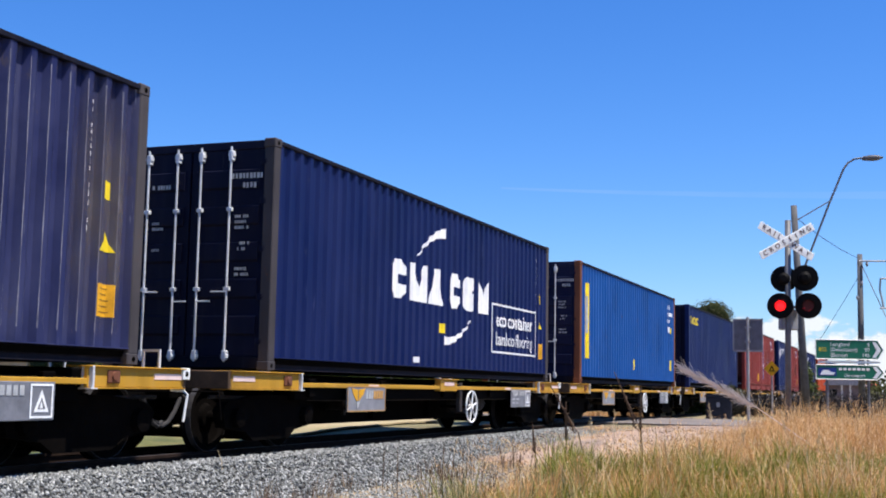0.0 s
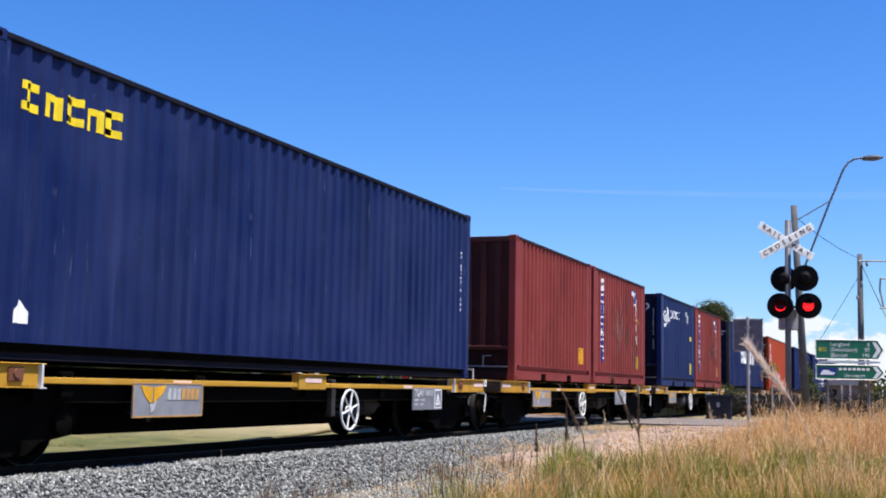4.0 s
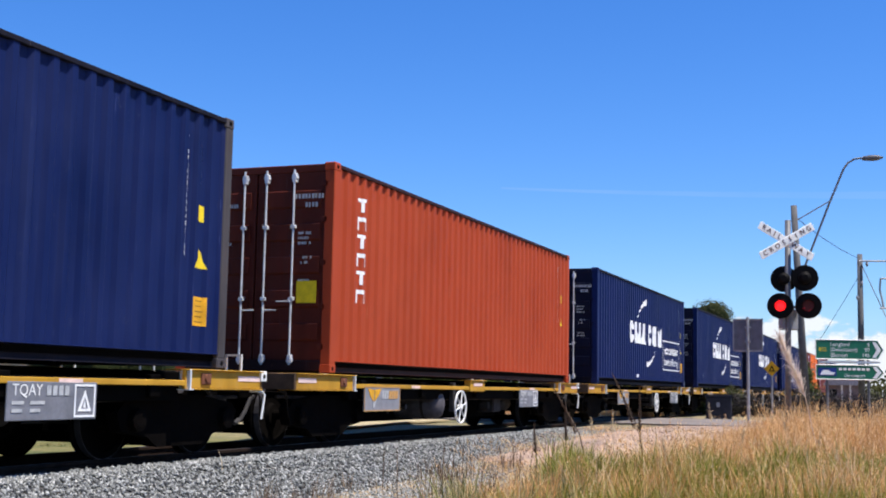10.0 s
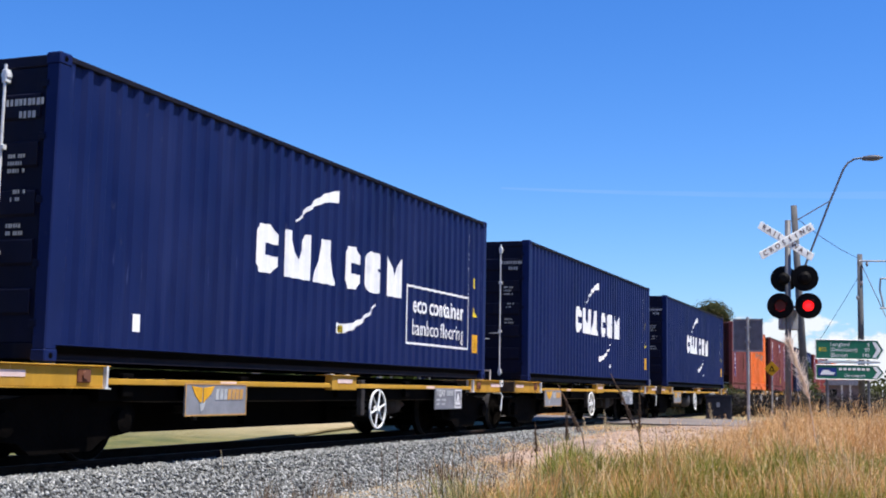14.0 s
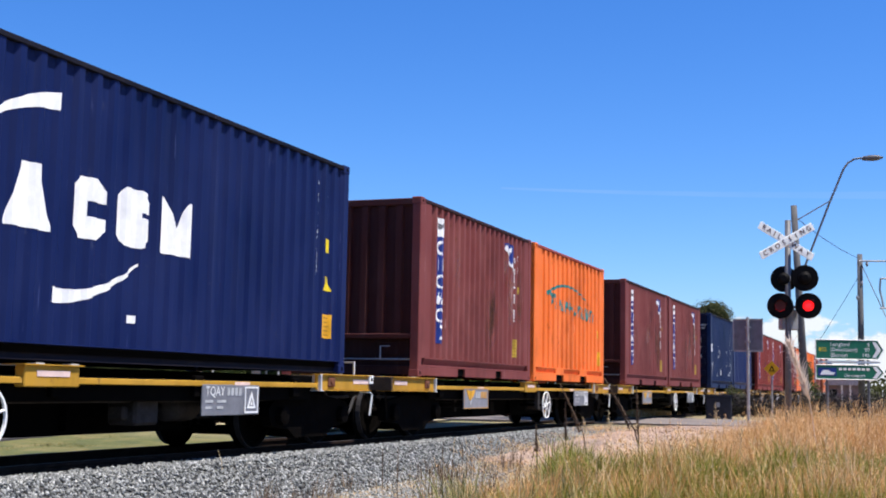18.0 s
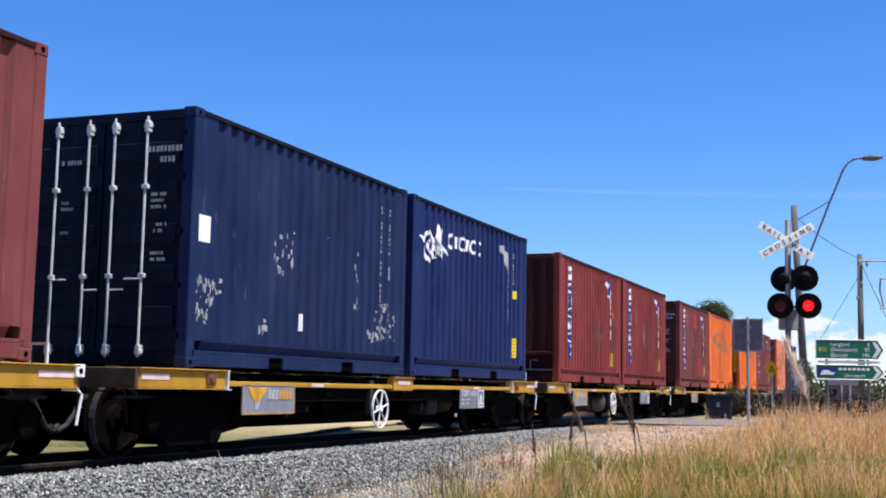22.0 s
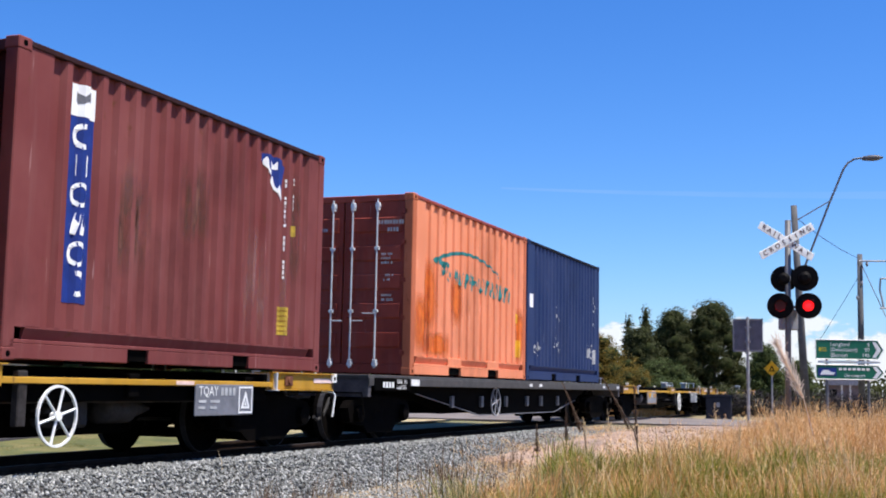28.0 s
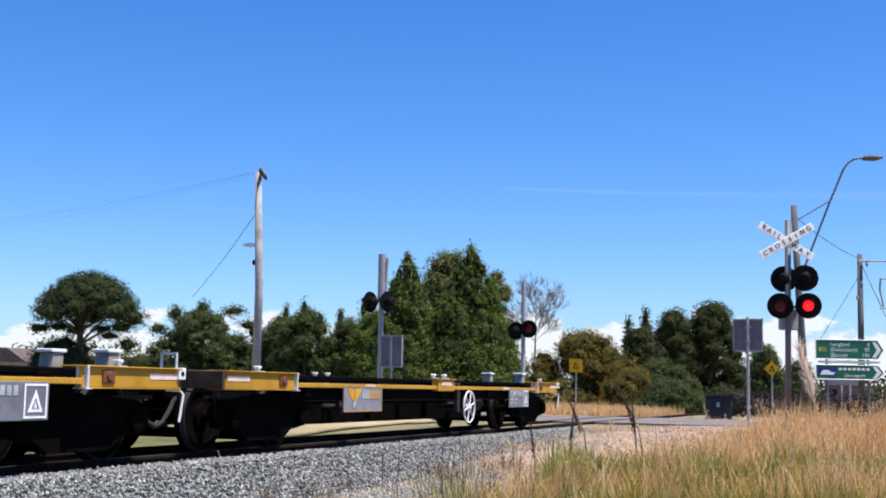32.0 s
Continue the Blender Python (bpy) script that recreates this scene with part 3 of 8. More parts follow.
def container(length, body, dark, end_kind, label, pitch=0.278, depth=0.036, pockets=False, castings=None, group="containers on the train", end=None, wide=0.36):
    """A steel freight container: local origin at the near end's middle, y towards the far end, +x the sunny side."""
    c = thing("shipping_container", label, "container", group)
    L, H = length, TALL
    castings = castings or body
    end = end or body
    ke = (L, end.name)
    kk = (L, body.name)
    rail_b = 0.33 if pockets else 0.20
    pts = corr_points(0.16 if not pockets else 0.42, L - (0.16 if not pockets else 0.42), pitch, depth, pitch > 0.3)
    full = [(0.10, 0)] + pts + [(L - 0.10, 0)]
    for s in (1, -1):
        part("side_panel", wall_geo(full, rail_b - 0.03, H - 0.06, lambda y, d, z, s=s: (s * (HALF - 0.012 - d), y, z)), body, c, key=("side", s, *kk, pitch, depth))
        part("top_rail", Geo().box(*(sorted((s * HALF, s * (HALF - 0.06)))), 0.10, L - 0.10, H - 0.072, H - 0.015, 0.008), dark, c, "narrow top side rail", key=("toprail", s, *kk, dark.name))
        if pockets:
            g = Geo()
            xo = sorted((s * HALF, s * (HALF - 0.05)))
            cuts = [0.10, L * 0.5 - 1.02 - wide / 2, L * 0.5 - 1.02 + wide / 2, L * 0.5 + 1.02 - wide / 2, L * 0.5 + 1.02 + wide / 2, L - 0.10]
            rail = part("bottom_rail", g.box(*xo, 0.10, L - 0.10, 0.155, 0.19, 0.004), body, c, key=("botrail", s, *kk))
            for a, b in ((0, 1), (2, 3), (4, 5)):
                part("rail_skirt", Geo().box(*xo, cuts[a], cuts[b], 0.015, 0.157, 0.008), body, rail, key=("skirt", s, a, *kk))
            part("lower_lip", Geo().prism([(s * (HALF - 0.012), 0.31), (s * (HALF - 0.012), 0.29), (s * (HALF - 0.055), 0.19), (s * (HALF - 0.075), 0.19), (s * (HALF - 0.06), 0.31)], "y", 0.30, L - 0.30), body, c, key=("lip", s, *kk))
            if wide > 0.4:
                for q in (1, 3):
                    part("pocket_plate", Geo().box(*(sorted((s * (HALF - 0.006), s * (HALF - 0.07)))), cuts[q] - 0.03, cuts[q + 1] + 0.03, 0.157, 0.318, 0.006), body, c, key=("pplate", s, q, *kk))
            for q in (1, 3):
                # solid black block: shade inside the open pocket is put into its colour
                part("fork_pocket", Geo().box(*(sorted((s * (HALF - 0.03), s * (HALF - 0.5)))), cuts[q], cuts[q + 1], 0.04, 0.155), BLACK, c, "dark fork-lift pocket", key=("pocket", s, q, L))
        else:
            part("bottom_rail", Geo().box(*(sorted((s * (HALF - 0.085), s * (HALF - 0.13)))), 0.10, L - 0.10, 0.02, 0.20, 0.006), dark, c, "dark bottom side rail", key=("botrail", s, L, dark.name))
            part("panel_sill", Geo().box(*(sorted((s * (HALF - 0.006), s * (HALF - 0.13)))), 0.12, L - 0.12, 0.158, 0.171), body, c, "thin lower edge of the side", key=("psill", s, *kk))
            part("rail_flange", Geo().box(*(sorted((s * (HALF - 0.050), s * (HALF - 0.13)))), 0.12, L - 0.12, 0.012, 0.024), dark, c, key=("flange", s, L, dark.name))
        for y in (0.0, L - 0.16):
            part("corner_post", Geo().box(*(sorted((s * HALF, s * (HALF - 0.15)))), y, y + 0.16, 0.11, H - 0.11, 0.012), castings, c, key=("post", s, y, castings.name, L))
            for z in (0.0, H - 0.118):
                g = Geo().box(*(sorted((s * (HALF + 0.004), s * (HALF - 0.162)))), y - 0.004 if y == 0 else y - 0.018, y + 0.178 if y == 0 else y + 0.164, z, z + 0.118, 0.012)
                cast = part("corner_casting", g, castings, c, key=("cast", s, y, z, castings.name, L))
                hx = s * (HALF + 0.0055)
                # black disc: shade inside the hole is put into its colour
                part("casting_hole", Geo().lathe((hx, y + 0.08, z + 0.059), "x", [(-0.003, 0.028), (0.001, 0.028)], 10), BLACK, cast, key=("hole", s, y, z, L))
    for y, sgn in ((0.06, 1), (L - 0.06, -1)):
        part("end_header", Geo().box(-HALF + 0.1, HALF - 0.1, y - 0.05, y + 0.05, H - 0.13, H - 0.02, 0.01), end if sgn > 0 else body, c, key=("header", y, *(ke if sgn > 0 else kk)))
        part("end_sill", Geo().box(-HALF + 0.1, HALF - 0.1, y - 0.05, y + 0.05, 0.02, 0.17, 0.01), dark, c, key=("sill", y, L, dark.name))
    rp = corr_points(0.12, L - 0.12, 0.30, 0.02)
    g = Geo()
    n = len(rp)
    g.add([(x, y, H - 0.02 - d) for x in (-HALF + 0.05, HALF - 0.05) for y, d in rp], [(i, i + 1, n + i + 1, n + i) for i in range(n - 1)])
    part("roof", g, body, c, key=("roof", *kk))
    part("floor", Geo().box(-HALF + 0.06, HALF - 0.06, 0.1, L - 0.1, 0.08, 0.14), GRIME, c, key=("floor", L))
    ep = END_PTS
    part("end_wall", wall_geo(ep, 0.16, H - 0.12, lambda y, d, z: (y, L - 0.02 - d, z)), body, c, key=("endfar", *kk))
    if end_kind == "doors":
        for s in (1, -1):
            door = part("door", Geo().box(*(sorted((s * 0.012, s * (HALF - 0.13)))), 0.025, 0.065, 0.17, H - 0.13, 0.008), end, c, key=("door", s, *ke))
            for k in range(5):
                z = 0.42 + k * 0.46
                part("door_pressing", Geo().prism([(0.027, z), (0.000, z + 0.03), (0.000, z + 0.24), (0.027, z + 0.26)], "x", *(sorted((s * 0.09, s * (HALF - 0.21))))), end, door, key=("press", s, k, *ke))
            for xr in (0.175, 0.61):
                x = s * xr
                g = Geo().tube([(x, -0.028, 0.10), (x, -0.028, H - 0.09)], 0.015, 8)
                for z in (0.16, 1.0, 2.0, H - 0.2):
                    g.box(x - 0.04, x + 0.04, -0.044, 0.03, z - 0.02, z + 0.03, 0.006)
                g.box(x - 0.03, x + 0.03, -0.047, 0.03, H - 0.27, H - 0.14, 0.008)
                g.box(x - 0.03, x + 0.03, -0.047, 0.03, 0.12, 0.24, 0.008)
                part("lock_rod", g, ZINC, door, "galvanised lock rod", key=("rod", x))
                h = Geo().box(min(x, x + s * 0.0) - (0.22 if s * xr > 0 and xr > 0.5 else 0.0), x + (0.0 if xr > 0.5 and s > 0 else 0.22), -0.055, -0.042, 0.84 + 0.12 * (xr > 0.5), 0.858 + 0.12 * (xr > 0.5), 0.004)
                part("lock_handle", h, ZINC, door, key=("handle", x))
            for z in (0.35, 0.9, 1.5, 2.1, 2.6):
                part("hinge", Geo().box(*(sorted((s * (HALF - 0.2), s * (HALF - 0.1)))), 0.0, 0.03, z - 0.04, z + 0.04, 0.008), end, door, key=("hinge", s, z, *ke))
            g, r = Geo(), random.Random(3 + s)
            rows = ((2.40, 0.62, 9, 0.062), (2.28, 0.78, 4, 0.062), (1.90, 0.68, 7, 0.035), (1.83, 0.68, 6, 0.035), (1.76, 0.68, 7, 0.035), (1.56, 0.70, 7, 0.035), (1.49, 0.70, 5, 0.035), (1.24, 0.70, 6, 0.035), (1.17, 0.70, 7, 0.035)) if s > 0 else ((2.30, -0.56, 7, 0.05), (1.84, -0.54, 5, 0.035), (1.77, -0.54, 6, 0.035), (1.50, -0.54, 5, 0.03))
            for z, x0, n, h in rows:
                for q in range(n):
                    if r.random() > 0.14:
                        g.box(x0, x0 + h * r.uniform(0.42, 0.66), -0.006, -0.002, z - h * r.uniform(0, 0.1), z + h)
                    x0 += h * 0.82
            part("stencil_marking", g, GREYDECAL, door, "worn white stencilled markings in rows", key=("bars", s))
    else:
        low = 0.62 if end_kind == "hatch" else 0.17
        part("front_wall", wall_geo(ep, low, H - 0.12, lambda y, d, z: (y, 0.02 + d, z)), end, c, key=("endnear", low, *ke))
        if end_kind == "hatch":
            part("hatch_recess", Geo().box(-HALF + 0.15, HALF - 0.15, 0.10, 0.14, 0.17, 0.63), dark, c, "dark recessed discharge hatch", key=("hatch", L, dark.name))
            part("hatch_bar", Geo().tube([(-HALF + 0.16, 0.03, 0.27), (HALF - 0.16, 0.03, 0.27)], 0.014, 8).tube([(0.55, 0.02, 0.27), (0.55, 0.02, 0.48), (0.72, 0.02, 0.48)], 0.012, 6), GALV, c, key=("hbar", L))
            part("hatch_plate", Geo().box(0.5, 0.86, 0.08, 0.10, 0.34, 0.54, 0.01), dark, c, key=("hplate", L, dark.name))
            part("hatch_lintel", Geo().box(-HALF + 0.12, HALF - 0.12, 0.0, 0.14, 0.60, 0.68, 0.01), end, c, key=("lintel", *ke))
        else:
            part("stencil_marking", Geo().box(0.62, 0.66, 0.0, 0.008, 1.3, 2.45).box(0.55, 0.58, 0.0, 0.008, 1.4, 1.9), GREYDECAL, c, "faint stencilled markings", key="endbars") if body is not ORANGE else part("warning_strip", Geo().box(0.92, 1.06, 0.006, 0.012, 0.75, 2.05), AMBER, c, "upright yellow and black warning strip", key="endstrip")
    return c, full


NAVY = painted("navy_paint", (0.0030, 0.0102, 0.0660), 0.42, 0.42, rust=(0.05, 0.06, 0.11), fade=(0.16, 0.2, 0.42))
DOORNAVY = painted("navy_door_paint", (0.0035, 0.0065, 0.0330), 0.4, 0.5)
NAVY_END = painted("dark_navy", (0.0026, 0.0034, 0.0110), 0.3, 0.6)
DUSTY = painted("weathered_navy", (0.0095, 0.0150, 0.0800), 0.9, 0.5, rust=(0.06, 0.05, 0.06), fade=(0.40, 0.40, 0.48))
SKYBLUE = painted("bright_blue_paint", (0.0035, 0.0640, 0.2600), 0.6, 0.45, fade=(0.2, 0.3, 0.5))
SEABLUE = painted("deep_blue_paint", (0.0038, 0.0125, 0.0760), 0.6, 0.4, rust=(0.06, 0.07, 0.12), fade=(0.22, 0.27, 0.45))
RED = painted("red_oxide_paint", (0.2050, 0.0310, 0.0270), 0.8, 0.5, fade=(0.45, 0.22, 0.20))
MAROON = painted("maroon_paint", (0.1800, 0.0405, 0.0385), 0.85, 0.55, fade=(0.5, 0.34, 0.32))
BRICK = painted("brick_red_paint", (0.3500, 0.0500, 0.0170), 0.35, 0.5, fade=(0.6, 0.3, 0.2))
BROWNRED = painted("dark_red_rail", (0.0270, 0.0066, 0.0058), 0.4, 0.5)
ORANGE = painted("orange_paint", (0.8400, 0.1680, 0.0260), 0.9, 0.5, rust=(0.20, 0.07, 0.02), fade=(0.7, 0.45, 0.3))
SALMON = painted("faded_orange_paint", (0.7800, 0.2550, 0.1250), 0.8, 0.55, rust=(0.50, 0.13, 0.01), fade=(0.8, 0.55, 0.45))
REDDOOR = painted("red_door_paint", (0.2900, 0.0480, 0.0300), 0.8, 0.5)
STEELBLUE = painted("faded_blue_paint", (0.0140, 0.0300, 0.1000), 0.6, 0.5, rust=(0.05, 0.06, 0.09), fade=(0.3, 0.33, 0.42), chips=0.2)
PATCHY = painted("patched_navy_paint", (0.0050, 0.0160, 0.0640), 0.7, 0.5, rust=(0.05, 0.06, 0.09), fade=(0.2, 0.25, 0.4), chips=0.4)
RUSTORANGE = painted("rusty_orange_post", (0.50, 0.135, 0.060), 1.0, 0.6, rust=(0.20, 0.05, 0.02), fade=(0.7, 0.4, 0.3))
RUSTY = painted("rusted_casting", (0.16, 0.055, 0.025), 0.9, 0.7)
# near-black copies of body paints; the shade on container ends is in the colour
NAVY_SHADE = painted("shaded_navy_paint", (0.0030, 0.0080, 0.0480), 0.4, 0.5, end_shade=0.72)
BLUE_SHADE = painted("shaded_blue_paint", (0.0036, 0.0100, 0.0560), 0.5, 0.5, end_shade=0.72)
MAROON_SHADE = painted("shaded_maroon_paint", (0.1500, 0.0340, 0.0290), 0.8, 0.55, end_shade=0.62)
BRICK_SHADE = painted("shaded_brick_paint", (0.2100, 0.0320, 0.0140), 0.5, 0.5, end_shade=0.66)
CASTGREY = painted("grey_brown_casting", (0.046, 0.042, 0.046), 0.8, 0.6)


def stain_paint(name, dark, light, a0, a1):
    """Rust run that fades out towards its edges and breaks into streaks."""
    m, t, b = nodes_of(name)
    tc, sp = t.nodes.new("ShaderNodeTexCoord"), t.nodes.new("ShaderNodeSeparateXYZ")
    t.links.new(tc.outputs["Generated"], sp.inputs[0])
    fac = None
    for axis in ("Y", "Z"):
        u = t.nodes.new("ShaderNodeMath")
        u.operation = "PINGPONG"
        u.inputs[1].default_value = 0.5
        t.links.new(sp.outputs[axis], u.inputs[0])
        k = t.nodes.new("ShaderNodeMath")
        k.operation, k.use_clamp = "MULTIPLY", True
        k.inputs[1].default_value = 3.2
        t.links.new(u.outputs[0], k.inputs[0])
        if fac is None:
            fac = k.outputs[0]
        else:
            mm = t.nodes.new("ShaderNodeMath")
            mm.operation = "MULTIPLY"
            t.links.new(fac, mm.inputs[0])
            t.links.new(k.outputs[0], mm.inputs[1])
            fac = mm.outputs[0]
    st = ramp(t, noise_of(t, 2.6, 5, (1, 2.2, 0.35), 0.6), [(a0, (0, 0, 0)), (a1, (1, 1, 1))])
    mm = t.nodes.new("ShaderNodeMath")
    mm.operation = "MULTIPLY"
    t.links.new(fac, mm.inputs[0])
    t.links.new(st, mm.inputs[1])
    t.links.new(ramp(t, noise_of(t, 6, 4), [(0.3, dark), (0.7, light)]), b.inputs["Base Color"])
    b.inputs["Roughness"].default_value = 0.8
    t.links.new(mm.outputs[0], b.inputs["Alpha"])
    return m


STAIN = stain_paint("orange_rust_stain", (0.48, 0.075, 0.004), (0.74, 0.165, 0.008), 0.22, 0.50)
DUSTFILM = stain_paint("grey_dust_film", (0.07, 0.055, 0.060), (0.11, 0.095, 0.100), 0.30, 0.75)
RUSTRUN = stain_paint("brown_rust_run", (0.10, 0.035, 0.025), (0.16, 0.06, 0.04), 0.42, 0.62)
CHALK = stain_paint("chalky_fade", (0.27, 0.12, 0.11), (0.36, 0.18, 0.165), 0.46, 0.72)


def arc_lo_hi(y0, y1, za, zb, bow, w0, w1):
    """Heights of a tapering bent stroke from (y0, za) to (y1, zb)."""
    def mid(y):
        u = (y - y0) / (y1 - y0)
        return za + (zb - za) * u + bow * 4 * u * (1 - u)
    def half(y):
        u = (y - y0) / (y1 - y0)
        return (w0 + (w1 - w0) * u) / 2
    return (lambda y: mid(y) - half(y)), (lambda y: mid(y) + half(y))


def stencil_column(pts, y, z0, z1, w=0.05, gap=0.10, seed=1):
    """A column of short upright marks, as of stencilled codes too small to read."""
    r = random.Random(seed)
    out, z = [], z1
    while z > z0:
        h = r.uniform(0.035, 0.06)
        e = w * r.uniform(0.55, 1.0)
        out.append((y + r.uniform(0, w - e), y + e, z - h, z))
        z -= h + (r.uniform(0.02, gap * 0.4) if r.random() > 0.15 else 0.12)
    return out


def rear_labels(c, pts, L, yellow=True, seed=1):
    """Codes and warning labels by the far end of the near side."""
    part("stencil_code", shapes(pts, stencil_column(pts, L - 0.92, 1.25, 2.55, 0.03, seed=seed) + stencil_column(pts, L - 0.62, 2.0, 2.5, 0.03, seed=seed + 3)), DECAL, c, "white stencilled codes")
    if yellow:
        part("warning_label", shapes(pts, [(L - 0.70, L - 0.42, 0.46, 0.78)]), AMBER, c, "amber warning label")
        label_print(c, pts, (L - 0.70, L - 0.42, 0.46, 0.78))
        part("warning_label", shapes(pts, [(L - 0.66, L - 0.50, 1.62, 1.80)]), YDECAL, c, "small yellow label")
        lo, hi = (lambda y: 1.10), (lambda y: 1.10 + 0.24 * (1 - abs(y - (L - 0.57)) / 0.13))
        part("warning_triangle", shapes(pts, [(L - 0.70, L - 0.44, lo, hi)]), YDECAL, c, "yellow warning triangle")


def carrier_logo(c, pts, eco):
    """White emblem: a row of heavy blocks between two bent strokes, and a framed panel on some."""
    for k, (y0, y1, kind) in enumerate(((3.76, 4.30, 0), (4.53, 5.18, 1), (5.33, 5.94, 2), (6.24, 6.76, 0), (6.96, 7.50, 3), (7.68, 8.31, 1))):
        lo, hi, w = 1.19, 1.79, y1 - y0
        mid, half = (y0 + y1) / 2, w / 2
        if kind in (0, 3):    # block cut by a short slit
            cut = 0.55 if kind == 0 else 0.30
            rects = [(y0, y1 - w * cut, lambda y, a=y0: lo + max(0, 0.10 - (y - a)), lambda y, a=y0: hi - max(0, 0.10 - (y - a))), (y1 - w * cut, y1, lo + 0.37, lambda y, a=y1: hi - max(0, 0.10 - (a - y))), (y1 - w * cut, y1, lambda y, a=y1: lo + max(0, 0.10 - (a - y)), lo + (0.22 if kind == 0 else 0.32))]
        elif kind == 1:       # block with a wedge cut from its top
            rects = [(y0, y1, lo, lambda y, m=mid, h=half: hi - 0.36 * max(0.0, 1 - abs(y - m) / (0.6 * h)))]
        else:                 # tapering block
            rects = [(y0, y1, lo, lambda y, m=mid, h=half: min(1.79, 1.19 + 0.95 * (1 - abs(y - m) / h) + 0.05))]
        part("emblem_block", shapes(pts, rects), DECAL, c, "white emblem block", key=("block", k, len(pts)))
    lo, hi = arc_lo_hi(4.80, 5.98, 1.93, 2.42, 0.10, 0.03, 0.17)
    lo2, hi2 = arc_lo_hi(6.00, 7.32, 0.62, 1.02, -0.12, 0.15, 0.03)
    part("emblem_stroke", shapes(pts, [(4.80, 5.98, lo, hi)]), DECAL, c, "white bent stroke", key=("stroke1", len(pts)))
    part("emblem_stroke", shapes(pts, [(6.00, 7.32, lo2, hi2)]), DECAL, c, "white bent stroke", key=("stroke2", len(pts)))
    if eco:
        fr = [(8.45, 11.30, 1.40, 1.435), (8.45, 11.30, 0.50, 0.535), (8.45, 8.49, 0.50, 1.43), (11.26, 11.30, 0.50, 1.43)]
        part("panel_frame", shapes(pts, fr), DECAL, c, "white frame line", key=("frame", len(pts)))
        for txt, z, size, sq in (("eco container", 1.13, 0.40, 1.04), ("bamboo flooring", 0.76, 0.36, 0.98)):
            me = lettering(txt, size, squeeze=sq, bold=0.006 if size > 0.38 else 0.0)
            me.transform(Matrix(((0, 0, 1, HALF - 0.006), (1, 0, 0, 9.87), (0, 1, 0, z), (0, 0, 0, 1))))
            for v in me.vertices:
                v.co.x -= inset_at(pts, v.co.y) * 0.35
            me.materials.append(DECAL)
            part("lettering", me, DECAL, c)


def strip_logo(c, pts, rough=False):
    """Blue upright strip with a white square on top and six white marks, and a torn blue and white sticker."""
    part("logo_square", shapes(pts, [(0.78, 1.19, 2.35, 2.66)]), DECAL, c, "white logo square", key=("sq", len(pts)))
    part("logo_square_mark", Geo().add(*side_strip(pts, 0.90, 1.07, lambda y: 2.43 + 0.1 * abs(math.sin(y * 20)), lambda y: 2.58 + 0.03 * math.sin(y * 31), lift=0.008)), MASTGREY, c, "small dark emblem", key=("sqm", len(pts)))
    part("logo_strip", shapes(pts, [(0.79, 1.18, 0.56, 2.345)]), BLUEDECAL, c, "blue upright strip", key=("strip", len(pts)))
    for k in range(6):
        part("strip_mark", name_mark(k, 0.985, 2.16 - k * 0.283, 0.19, 0.20, 0.042, on_side(pts, 0.008)), DECAL, c, "worn white mark", key=("mark", k, len(pts)))
    lo, hi = (lambda y: 2.56 - 0.95 * (y - 4.46) if y < 4.92 else 2.12 + 3.6 * (y - 4.92)), (lambda y: 2.66 - 0.35 * max(0, y - 4.80))
    part("torn_sticker", shapes(pts, [(4.46, 5.04, lo, hi)]), BLUEDECAL, c, "torn blue sticker", key=("stick", len(pts)))
    lo, hi = (lambda y: 2.55 - 0.98 * (y - 4.46)), (lambda y: 2.64 - 0.98 * (y - 4.46) + 0.05 * math.sin(y * 60))
    part("torn_sticker", Geo().add(*side_strip(pts, 4.48, 4.92, lo, hi, lift=0.008, stepw=0.02)).add(*side_strip(pts, 4.62, 4.80, 2.50, lambda y: 2.58 + 0.03 * math.sin(y * 50), lift=0.008, stepw=0.02)), DECAL, c, "white remains of a sticker", key=("stick2", len(pts)))
    part("stencil_code", shapes(pts, stencil_column(pts, 5.05, 1.19, 2.42, 0.022, 0.03) + stencil_column(pts, 5.30, 2.04, 2.48, 0.018, 0.03)), DECAL, c, "white stencilled codes", key=("codes", len(pts)))
    faded = plain("faded_yellow_label", (0.50, 0.34, 0.04), 0.6, var=0.4, scale=9)
    for q in ((4.92, 5.22, 0.45, 0.80), (5.26, 5.34, 1.72, 1.86)):
        part("warning_label", shapes(pts, [q]), faded, c, "faded yellow label", key=("lab", len(pts), q))
    label_print(c, pts, (4.92, 5.22, 0.45, 0.80))


